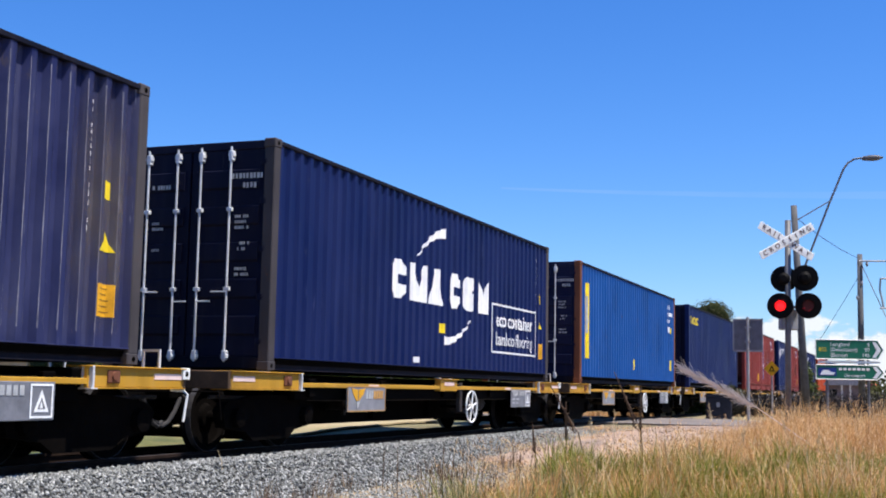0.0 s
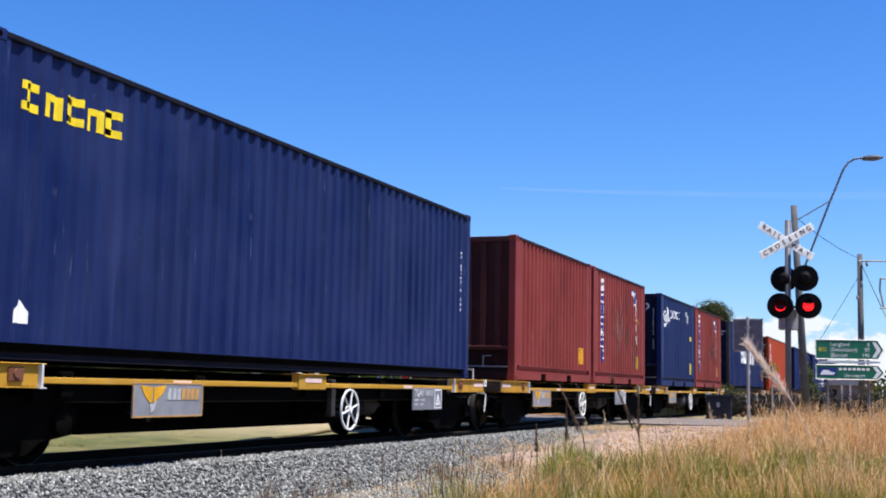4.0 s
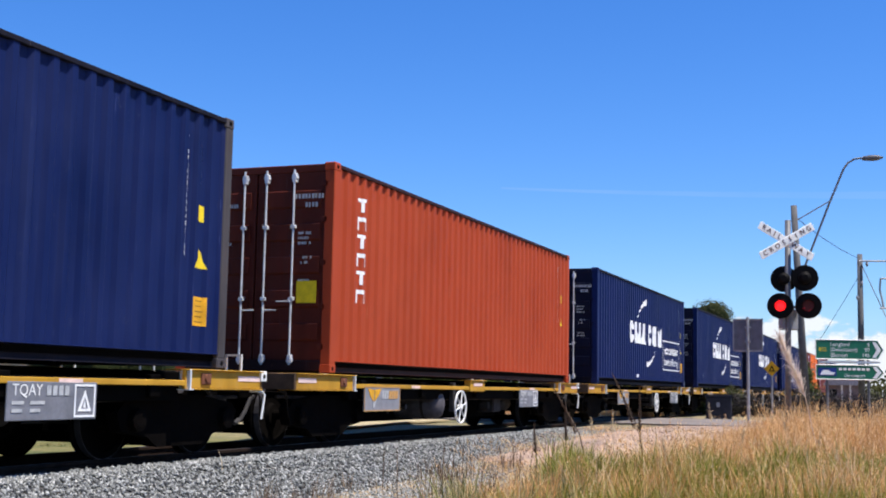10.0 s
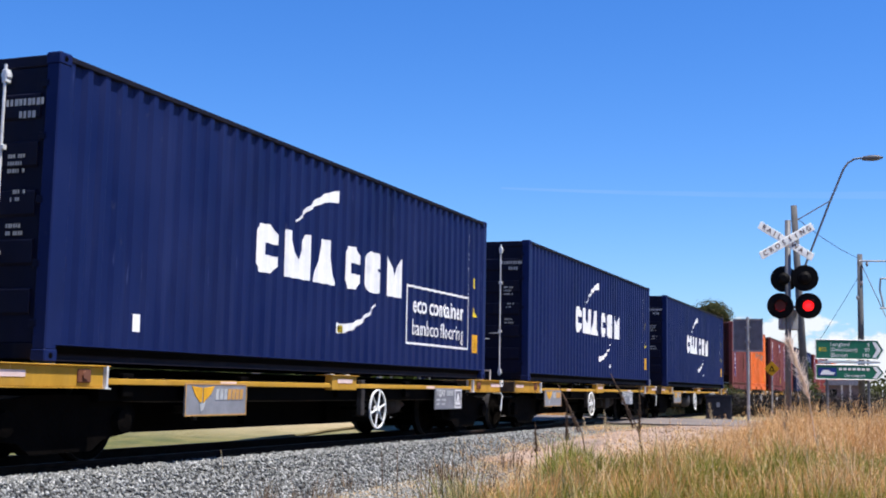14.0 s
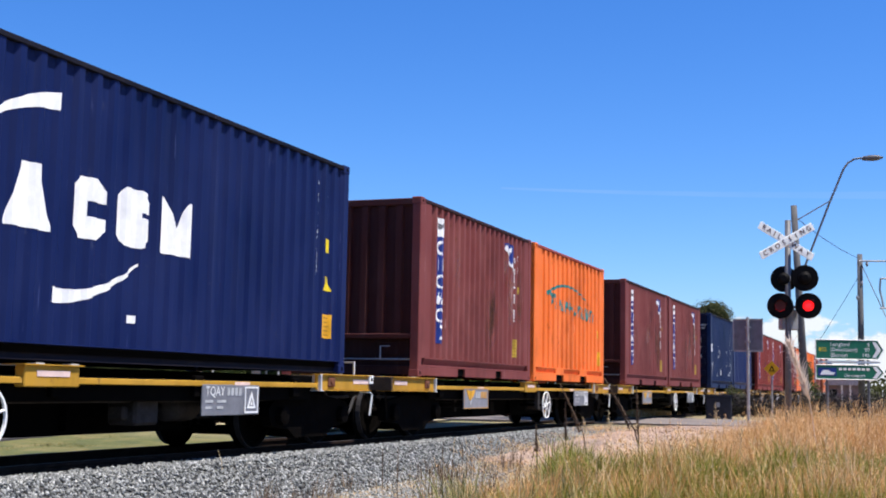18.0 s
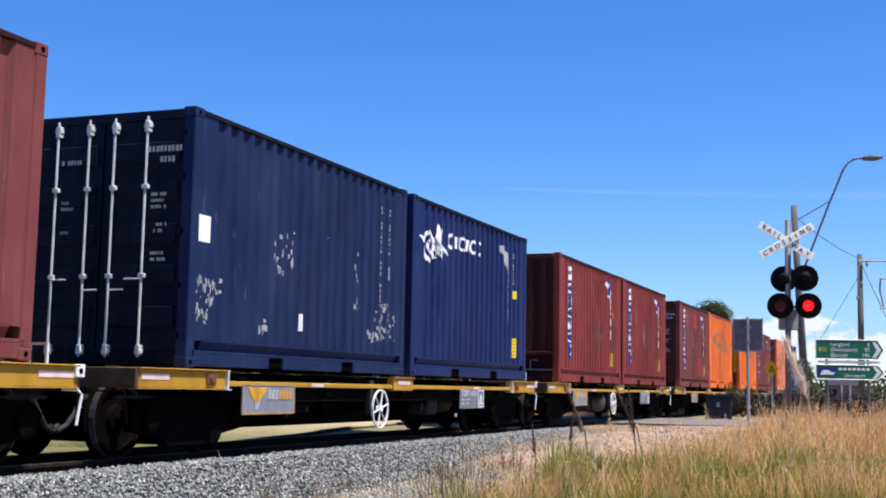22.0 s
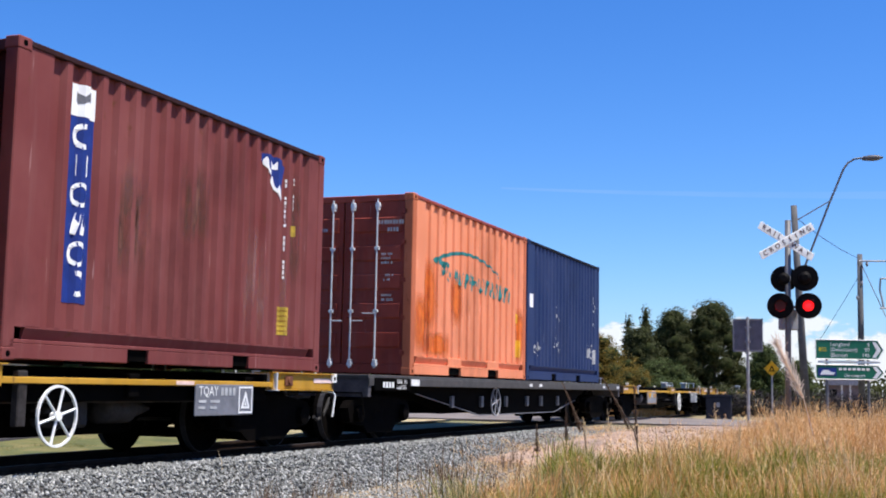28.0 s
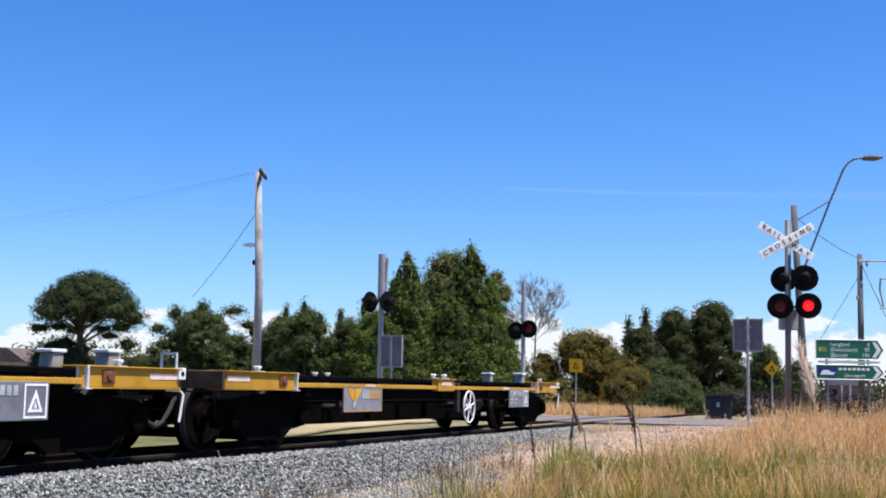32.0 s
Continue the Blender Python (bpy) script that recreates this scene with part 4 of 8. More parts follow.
def shipping_logo(c, pts):
    """Teal emblem: a slanting row of brushed marks under a long thin bow."""
    put = on_side(pts, 0.005)
    r = random.Random(4)
    for k in range(12):
        cy, h = 1.42 + k * 0.315, 0.23 + 0.006 * k
        cz = 1.75 - 0.012 * k
        lean = lambda path: [(a + (b - cz) * 0.30, b) for a, b in path]
        g = ribbon(lean([(cy - 0.08, cz - h / 2), (cy - 0.08, cz + h / 2)]), 0.095 + 0.02 * r.random(), put)
        bits = (arc(cy + 0.02, cz + 0.05, 0.09, 0.06, 100, -100, 8), [(cy - 0.05, cz + 0.02), (cy + 0.10, cz - 0.01)], arc(cy + 0.03, cz, 0.08, h * 0.42, 80, -80, 8), [(cy + 0.08, cz + h / 2), (cy + 0.08, cz - h / 2)])
        q = ribbon(lean(bits[k % 4]), 0.085, put)
        g.add(q.v, q.f)
        part("brush_mark", g, TEAL, c, "teal brushed mark", key=("teal", k, len(pts)))
    part("brush_mark", ribbon([(1.00, 1.93), (1.35, 1.90), (1.72, 1.88)], lambda u: 0.05 + 0.05 * math.sin(u * 3.1), put), TEAL, c, "long teal brush stroke", key=("teal", "long", len(pts)))
    lo, hi = arc_lo_hi(1.05, 4.50, 1.92, 1.90, 0.27, 0.07, 0.035)
    part("logo_bow", shapes(pts, [(1.10, 4.45, lo, hi)]), TEAL, c, "thin teal bow", key=("bow", len(pts)))
    for q in ((5.42, 5.72, 0.44, 0.78), (5.50, 5.62, 1.12, 1.30)):
        part("warning_label", shapes(pts, [q]), AMBER, c, "amber label", key=("tlab", len(pts), q))


def horse_logo(c, pts):
    """White curled emblem, six marks in a row beside it and six on the end wall."""
    put = on_side(pts)
    g = ribbon([(0.78 + (0.04 + 0.0105 * q) * math.cos(q * 0.5), 2.16 + (0.04 + 0.0105 * q) * math.sin(q * 0.5)) for q in range(0, 23)], lambda u: 0.045 + 0.035 * u, put)
    for path, w in (([(0.28, 2.26), (0.42, 2.24), (0.56, 2.16)], lambda u: 0.02 + 0.10 * u), ([(0.90, 1.98), (1.05, 2.06), (1.18, 2.18)], lambda u: 0.10 + 0.10 * u), ([(1.10, 2.24), (1.16, 2.40), (1.24, 2.52)], lambda u: 0.30 - 0.16 * u), ([(1.20, 2.16), (1.46, 2.16), (1.56, 2.06)], lambda u: 0.13 - 0.10 * u), ([(1.22, 2.10), (1.36, 1.98), (1.34, 1.86)], lambda u: 0.12 - 0.09 * u)):
        q = ribbon(path, w, put)
        g.add(q.v, q.f)
    part("running_emblem", g, DECAL, c, "white curled emblem", key=("horse", len(pts)))
    for k in range(6):
        part("logo_mark", name_mark(k, 1.76 + k * 0.285, 2.33 + 0.006 * k, 0.20, 0.21, 0.052, put), DECAL, c, "white mark", key=("hm", k, len(pts)))
        part("end_mark", name_mark(k, -0.62 + k * 0.27, 2.48, 0.17, 0.17, 0.036, on_end), DECAL, c, "white mark on the end wall", key=("em", k))
    part("end_label", Geo().add([on_end(q, z) for z in (0.86, 1.30) for q in (0.02, 0.10, 0.18, 0.26)], [(j, j + 1, j + 5, j + 4) for j in range(3)]), AMBER, c, "amber label on the end wall", key="endlabel")
    r = random.Random(6)
    g = Geo()
    for k in range(14):
        z = 2.36 - k * 0.085 - (0.10 if k > 9 else 0)
        q = 0.93 + r.uniform(0, 0.01)
        g.add([on_end(q, z), on_end(q + 0.035, z), on_end(q + 0.035, z + 0.055), on_end(q, z + 0.055)], [(0, 1, 2, 3)])
    part("stencil_code", g, GREYDECAL, c, "faint stencilled codes", key="endcode")
    lo, hi = arc_lo_hi(4.40, 4.84, 2.52, 2.30, 0.05, 0.10, 0.30)
    part("torn_sticker", shapes(pts, [(4.36, 4.86, lo, hi)]), GREYDECAL, c, "torn grey and white sticker", key=("hs", len(pts)))
    part("stencil_code", shapes(pts, stencil_column(pts, 4.98, 1.15, 2.4, 0.024, 0.03) + stencil_column(pts, 5.3, 1.9, 2.5, 0.02, 0.04)), DECAL, c, "white stencilled codes", key=("hc", len(pts)))
    part("warning_label", shapes(pts, [(5.19, 5.53, 0.44, 0.82)]), YDECAL, c, "yellow label", key=("hl", len(pts)))
    label_print(c, pts, (5.19, 5.53, 0.44, 0.82))
    part("warning_label", shapes(pts, [(5.28, 5.44, 1.6, 1.76)]), YDECAL, c, "small yellow label", key=("hl2", len(pts)))


def scraps(c, pts, groups, seed):
    """Small flakes of bare pale metal where paint has come off, in loose groups."""
    r = random.Random(seed)
    for y, z, dy, dz, n in groups:
        rects = []
        for _ in range(n * 2):
            a, b = y + r.uniform(-dy, dy) * 0.5, z + r.uniform(-dz, dz) * 0.5
            w, h = r.uniform(0.012, 0.045), r.uniform(0.015, 0.075)
            if a < 0.12 or a + w > 5.9 or b < 0.4 or b + h > 2.6:
                continue
            rects.append((a, a + w, lambda q, b=b, a=a: b + 0.02 * math.sin((q - a) * 90), lambda q, b=b, h=h, a=a: b + h + 0.02 * math.sin((q - a) * 70 + 1)))
        part("paint_flaking", shapes(pts, rects), GREYDECAL, c, "bare pale flakes where paint has gone")["kind"] = "stuff"


def load(i, c, at=0.0, z=ZB):
    """Stands a container on wagon i."""
    carried_along.append((c, FRONT[i] + at, z))


def forty(i, kind):
    if kind == "seaco":
        c, pts = container(12.192, SEABLUE, NAVY_END, "wall", "deep blue long steel container with yellow lettered corner", end=BLUE_SHADE)
        rects = []
        for k in range(5):
            y = 0.42 + k * 0.31
            rects += [(y, y + 0.25, 2.24, 2.32), (y, y + 0.25, 2.43, 2.51), (y + (0.0 if k else 0.06), y + 0.1, 2.26, 2.49)] if k % 2 == 0 else [(y, y + 0.08, 2.24, 2.46), (y + 0.16, y + 0.25, 2.24, 2.46), (y + 0.08, y + 0.16, 2.4, 2.47)]
        for k in range(5):
            part("logo_mark", shapes(pts, rects[k * 3:k * 3 + 3]), YDECAL, c, "yellow mark")
        part("white_label", shapes(pts, [(0.46, 0.68, 0.33, lambda y: 0.55 - abs(y - 0.57))]), DECAL, c)
        part("stencil_code", shapes(pts, stencil_column(pts, 11.75, 1.2, 2.2, 0.04)), DECAL, c)
    elif kind == "sky":
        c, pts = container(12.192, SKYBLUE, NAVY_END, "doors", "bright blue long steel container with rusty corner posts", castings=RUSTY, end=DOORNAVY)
        part("yellow_strip", shapes(pts, [(0.55, 0.96, 0.60, 2.42)]), YDECAL, c, "upright yellow strip with scratches")
        part("strip_scratches", Geo().add(*side_strip(pts, 0.66, 0.74, 1.2, 2.1, lift=0.008)).add(*side_strip(pts, 0.74, 0.80, 1.45, 1.55, lift=0.008)), GREYDECAL, c, "dark scratches")
        r = []
        for row, n in ((2.52, 2), (2.30, 4), (2.08, 2)):
            for k in range(n):
                r.append((10.95 + k * 0.24, 11.03 + k * 0.24, row - 0.06, row + 0.06))
        for q in r:
            part("stencil_mark", shapes(pts, [q]), DECAL, c, "white stencilled mark")
        part("white_label", shapes(pts, [(11.15, 11.35, 1.72, 1.9)]), DECAL, c)
        for q in ((11.45, 11.6, 1.68, 1.86), (11.28, 11.58, 0.5, 0.82), (5.94, 6.12, 0.42, 0.71)):
            part("warning_label", shapes(pts, [q]), YDECAL, c, "yellow label")
    elif kind == "brick":
        c, pts = container(12.192, BRICK, BROWNRED, "doors", "brick red long steel container with an upright white name", end=BRICK_SHADE)
        for k in range(6):
            z = 2.42 - k * 0.262
            rects = [(0.84, 1.12, z + 0.05, z + 0.10), (0.95, 1.01, z - 0.10, z + 0.05)] if k % 2 == 0 else [(0.84, 0.90, z - 0.10, z + 0.09), (1.05, 1.11, z - 0.10, z + 0.09), (0.90, 1.05, z + 0.03, z + 0.09)]
            part("logo_mark", shapes(pts, rects), DECAL, c, "white mark")
        rear_labels(c, pts, 12.192, False, 9)
        part("warning_label", Geo().box(0.68, 0.98, -0.008, -0.002, 0.95, 1.25), YDECAL, c, "yellow label on the door")
        lo, hi = (lambda y: 1.25), (lambda y: 1.25 + 0.24 * (1 - abs(y - 11.6) / 0.13))
        part("warning_triangle", shapes(pts, [(11.47, 11.73, lo, hi)]), YDECAL, c, "yellow warning triangle")
        part("warning_label", shapes(pts, [(11.52, 11.68, 1.75, 1.93)]), YDECAL, c, "small yellow label")
    else:
        body = {"dusty": DUSTY}.get(kind, NAVY)
        names = {"dusty": "weathered dark navy long steel container with stencilled codes", "eco": "navy blue long steel container with white emblem and framed words",
                 "plain": "navy blue long steel container with white block emblem"}
        c, pts = container(12.192, body, NAVY_END, "doors", names[kind], castings=CASTGREY if i in (1, 2, 7) else NAVY, end=NAVY_SHADE, depth=0.062 if kind == "dusty" else 0.036)
        if kind != "dusty":
            carrier_logo(c, pts, kind == "eco")
            part("white_label", shapes(pts, [(1.33, 1.50, 0.34, 0.52) if i == 10 else (4.65, 4.91, 0.22, 0.31)]) if kind == "eco" else shapes(pts, [(7.2, 7.32, 0.42, 0.5)]), DECAL, c)
        rear_labels(c, pts, 12.192, True, i)
        if kind == "dusty":
            # pale lines on the arrises of the pressings, and grey road dust by the far post
            for y, d in pts[2:-2]:
                if d == 0 and y > 7.0:
                    part("pale_arris", ribbon([(y, 0.30), (y + 0.004, 1.5), (y, 2.74)], lambda u: 0.005 + 0.006 * math.sin(u * 9 + y) ** 2, on_side(pts, 0.0026)), ARRIS, c, "pale line along the edge of a pressing")
            part("dust_film", film_on(pts, (11.0, 12.12, 0.2, 2.78)), DUSTFILM, c, "grey dust and rust film beside the post")
        if i in (2, 10):
            part("yellow_tag", shapes(pts, [(5.84, 6.02, 0.74, 0.90) if i == 2 else (6.06, 6.22, 0.56, 0.66)]), YDECAL, c, "small yellow tag")
    load(i, c)


def twenty(i, slot, kind):
    at = 0.0 if slot == 0 else (6.33 if i != 19 else 6.16)
    L = 6.058
    if kind == "red":
        c, pts = container(L, RED, BROWNRED, "hatch", "plain red oxide steel container with a low hatch", depth=0.050, pockets=True, end=MAROON_SHADE)
        part("stencil_code", shapes(pts, stencil_column(pts, 4.98, 1.15, 2.5, 0.045, 0.03) + stencil_column(pts, 5.45, 1.85, 2.45, 0.03, 0.04)), DECAL, c, "white stencilled codes")
        for q in ((5.05, 5.36, 0.44, 0.82), (5.45, 5.56, 1.45, 1.6)):
            part("warning_label", shapes(pts, [q]), AMBER, c, "amber label")
        label_print(c, pts, (5.05, 5.36, 0.44, 0.82))
    elif kind in ("redstrip", "strip", "patched"):
        body = RED if kind == "redstrip" else MAROON
        c, pts = container(L, body, BROWNRED, "doors" if kind == "patched" else "hatch",
                           {"redstrip": "red oxide steel container with a blue strip", "strip": "weathered maroon steel container with a blue strip", "patched": "maroon steel container with repaired red patches and blue strip"}[kind], depth=0.050, pockets=True, end=MAROON_SHADE)
        strip_logo(c, pts)
        r = random.Random(i * 7 + slot)
        for k in range(6):
            y, w, z1 = r.uniform(1.4, 5.3), r.uniform(0.25, 0.7), r.uniform(1.5, 2.6)
            part("paint_run", film_on(pts, (y, min(5.6, y + w), max(0.34, z1 - r.uniform(0.8, 1.8)), z1)), (CHALK, RUSTRUN)[k % 2], c, ("chalky faded patch", "brown rust run")[k % 2])
        if kind == "patched":
            part("paint_patch", shapes(pts, [(1.25, 1.65, 2.15, 2.62), (2.9, 3.45, 2.1, 2.6), (3.75, 4.5, 0.42, 1.05)]), plain("fresh_red_patch", (0.42, 0.04, 0.035), 0.6, var=0.3, scale=3), c, "brighter red repair patches")
    elif kind == "horse":
        c, pts = container(L, SEABLUE, NAVY_END, "hatch", "deep blue steel container with white running emblem", pockets=True, end=BLUE_SHADE)
        horse_logo(c, pts)
    elif kind == "orange":
        # end wall in the door red: shade on that end put into its colour
        c, pts = container(L, ORANGE, REDDOOR, "wall", "orange steel container with teal brushed emblem", pitch=0.37, depth=0.038, pockets=True, end=REDDOOR, wide=0.60)
        shipping_logo(c, pts)
    elif kind == "salmon":
        c, pts = container(L, SALMON, REDDOOR, "doors", "faded salmon orange steel container with rust stains", castings=RUSTORANGE, pitch=0.37, depth=0.038, pockets=True, end=REDDOOR, wide=0.60)
        shipping_logo(c, pts)
        for q in ((0.55, 1.18, 0.60, 1.95), (1.80, 2.36, 0.85, 1.80), (0.10, 0.80, 0.30, 1.35), (5.45, 5.95, 0.30, 1.45), (0.4, 1.9, 0.30, 0.75)):
            part("rust_stain", film_on(pts, q), STAIN, c, "soft orange rust stain")
    elif kind == "scuffed":
        c, pts = container(L, PATCHY, NAVY_END, "doors", "scuffed dark blue steel container with torn labels", pockets=True, end=BLUE_SHADE)
        for q in ((0.02, 0.40, 1.40, 1.70), (0.03, 0.16, 1.14, 1.30), (2.60, 2.74, 0.52, 0.74), (5.42, 5.52, 1.42, 1.62)):
            part("torn_label", shapes(pts, [q]), DECAL, c, "torn white label")
        scraps(c, pts, ((0.28, 0.72, 0.26, 0.5, 16), (0.55, 0.80, 0.24, 0.36, 12), (1.6, 0.50, 0.3, 0.16, 5), (2.05, 1.35, 0.2, 0.7, 7), (2.3, 1.5, 0.15, 0.5, 5), (4.3, 1.3, 0.12, 0.9, 5), (5.35, 0.75, 0.7, 0.55, 24), (4.9, 0.55, 0.3, 0.2, 6)), 5)
        part("stencil_code", shapes(pts, stencil_column(pts, 5.1, 1.0, 2.5, 0.04) + stencil_column(pts, 5.4, 1.7, 2.5, 0.04)), GREYDECAL, c)
    else:
        c, pts = container(L, STEELBLUE, NAVY_END, "wall", "faded steel blue container with scraped paint", pockets=True)
        part("white_label", shapes(pts, [(0.15, 0.42, 1.5, 1.78)]), DECAL, c)
        part("stencil_code", shapes(pts, stencil_column(pts, 5.2, 1.2, 2.5, 0.04) + stencil_column(pts, 5.5, 1.6, 2.5, 0.05)), DECAL, c, "white stencilled codes")
        for q in ((4.9, 5.25, 0.60, lambda y: 0.75 + 0.35 * (y - 4.9)), (5.55, 5.72, 0.45, 0.80), (0.75, 0.92, 0.62, 0.80)):
            part("scraped_patch", shapes(pts, [q]), GREYDECAL, c, "bare scraped patch")
        scraps(c, pts, ((0.8, 0.62, 0.4, 0.22, 9), (2.2, 0.75, 0.35, 0.4, 5), (2.3, 1.4, 0.2, 0.5, 3), (5.1, 0.75, 0.5, 0.4, 12), (5.55, 1.6, 0.2, 0.9, 7)), 6)
    load(i, c, at, ZB if i != 19 else 1.0)


WHEEL_R = 0.42
AXLES = (-0.35, 1.40, 10.80, 12.55)
wheelsets = []


def bogies(w, axles, cache):
    """Two bogies of side frames, springs and wheelsets under a wagon."""
    for a, b in ((axles[0], axles[1]), (axles[2], axles[3])):
        mid = (a + b) / 2
        for s in (1, -1):
            xo = sorted((s * 0.86, s * 1.00))
            g = Geo()
            poly = [(a - 0.30, 0.50), (a - 0.22, 0.30), (a + 0.24, 0.24), (mid - 0.45, 0.13), (mid + 0.45, 0.13), (b - 0.24, 0.24), (b + 0.22, 0.30), (b + 0.30, 0.50), (b + 0.18, 0.60), (mid + 0.40, 0.68), (mid - 0.40, 0.68), (a - 0.18, 0.60)]
            g.prism(poly, "x", *xo)
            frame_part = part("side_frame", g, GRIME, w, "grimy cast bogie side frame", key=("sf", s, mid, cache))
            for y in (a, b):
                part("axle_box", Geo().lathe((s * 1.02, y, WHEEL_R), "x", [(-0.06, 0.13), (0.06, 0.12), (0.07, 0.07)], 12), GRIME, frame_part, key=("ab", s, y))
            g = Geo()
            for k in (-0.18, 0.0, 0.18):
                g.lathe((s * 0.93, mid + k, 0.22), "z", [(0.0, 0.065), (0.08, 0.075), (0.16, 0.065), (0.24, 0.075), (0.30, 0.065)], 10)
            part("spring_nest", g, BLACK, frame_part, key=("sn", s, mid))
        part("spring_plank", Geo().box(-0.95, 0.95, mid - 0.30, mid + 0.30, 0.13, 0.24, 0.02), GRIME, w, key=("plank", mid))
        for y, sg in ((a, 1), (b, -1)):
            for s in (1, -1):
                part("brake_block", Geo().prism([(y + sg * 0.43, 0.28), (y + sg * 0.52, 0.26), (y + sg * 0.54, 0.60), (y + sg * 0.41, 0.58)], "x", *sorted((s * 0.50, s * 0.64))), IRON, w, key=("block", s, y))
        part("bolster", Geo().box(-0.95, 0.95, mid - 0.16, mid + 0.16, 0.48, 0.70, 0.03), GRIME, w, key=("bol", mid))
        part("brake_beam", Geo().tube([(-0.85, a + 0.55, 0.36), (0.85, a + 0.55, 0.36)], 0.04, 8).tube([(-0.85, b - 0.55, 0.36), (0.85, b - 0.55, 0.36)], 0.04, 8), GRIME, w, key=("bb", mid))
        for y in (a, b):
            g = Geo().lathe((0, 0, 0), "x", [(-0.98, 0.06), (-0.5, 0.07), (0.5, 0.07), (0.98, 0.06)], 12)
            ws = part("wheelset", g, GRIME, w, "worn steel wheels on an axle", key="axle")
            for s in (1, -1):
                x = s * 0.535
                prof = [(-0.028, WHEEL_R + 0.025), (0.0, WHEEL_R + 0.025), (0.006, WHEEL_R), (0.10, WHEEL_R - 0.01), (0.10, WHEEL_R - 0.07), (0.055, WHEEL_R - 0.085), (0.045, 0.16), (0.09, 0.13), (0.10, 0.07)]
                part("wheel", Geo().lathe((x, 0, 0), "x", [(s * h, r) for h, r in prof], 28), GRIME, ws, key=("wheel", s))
                part("tread", Geo().ring((x + s * 0.055, 0, 0), "x", WHEEL_R - 0.002, 0.085, 0.02, 28), TREAD, ws, "worn steel tread", key=("tread", s))
            ws.location = (0, y, WHEEL_R)
            wheelsets.append((ws, y))


def coupler(w, y, s, key):
    g = Geo().box(-0.09, 0.09, min(y, y + s * 0.42), max(y, y + s * 0.42), 0.62, 0.80, 0.03)
    g.box(-0.16, 0.16, min(y + s * 0.36, y + s * 0.50), max(y + s * 0.36, y + s * 0.50), 0.56, 0.86, 0.04)
    part("coupler", g, GRIME, w, key=("cp", key))
    for x, low in ((0.62, 0.32),):
        path = [(x, y, 0.66), (x, y + s * 0.10, 0.62), (x, y + s * 0.20, 0.48), (x - 0.01, y + s * 0.30, low + 0.05), (x - 0.02, y + s * 0.42, low), (x - 0.03, y + s * 0.52, low + 0.05)]
        part("brake_hose", Geo().tube(path, 0.026, 8), RUBBER, w, "black rubber brake hose", key=("hose", key, x))
    part("uncoupling_lever", Geo().tube([(0.2, y + s * 0.06, 0.72), (1.12, y + s * 0.06, 0.72), (1.14, y + s * 0.08, 0.66), (1.16, y + s * 0.06, 0.40)], 0.011, 6), GRIME, w, "bent uncoupling lever", key=("lever", key))


def logo_panel(w, y, k):
    """Grey side board with an orange bird-like wedge and two rows of bars."""
    x = 1.215
    b = part("name_board", Geo().box(x - 0.02, x, y, y + 1.30, 0.455, 0.815, 0.006), PANELGREY, w, "grey board with orange edging", key=("nb", k))
    g = Geo()
    for a, c, d, e in ((y, y + 1.30, 0.455, 0.470), (y, y + 1.30, 0.80, 0.815), (y, y + 0.015, 0.455, 0.815), (y + 1.285, y + 1.30, 0.455, 0.815)):
        g.box(x + 0.001, x + 0.005, a, c, d, e)
    part("board_edge", g, ORANGE_EDGE, b, key=("nbe", k))
    part("board_emblem", Geo().prism([(y + 0.12, 0.785), (y + 0.34, 0.765), (y + 0.335, 0.62), (y + 0.30, 0.60), (y + 0.20, 0.68)], "x", x + 0.001, x + 0.006), AMBER, b, "orange wing of the emblem", key=("nbm", k))
    part("board_emblem", Geo().prism([(y + 0.36, 0.765), (y + 0.58, 0.785), (y + 0.52, 0.70), (y + 0.36, 0.60)], "x", x + 0.001, x + 0.006), AMBER, b, "orange wing of the emblem", key=("nbm2", k))
    part("emblem_tail", Geo().prism([(y + 0.29, 0.585), (y + 0.35, 0.59), (y + 0.42, 0.625), (y + 0.37, 0.53), (y + 0.31, 0.50)], "x", x + 0.001, x + 0.006), GREYDECAL, b, "pale tail of the emblem", key=("nbt", k))
    g, o = Geo(), Geo()
    for j in range(7):
        yy = y + 0.62 + j * 0.088
        (g if j < 3 else o).prism([(yy - 0.012, 0.635), (yy + 0.055, 0.635), (yy + 0.072, 0.755), (yy + 0.005, 0.755)], "x", x + 0.001, x + 0.006)
    part("name_bars", g, GREYDECAL, b, "grey name bars", key=("nbb", k))
    part("name_bars", o, ORANGE_EDGE, b, "orange name bars", key=("nbo", k))


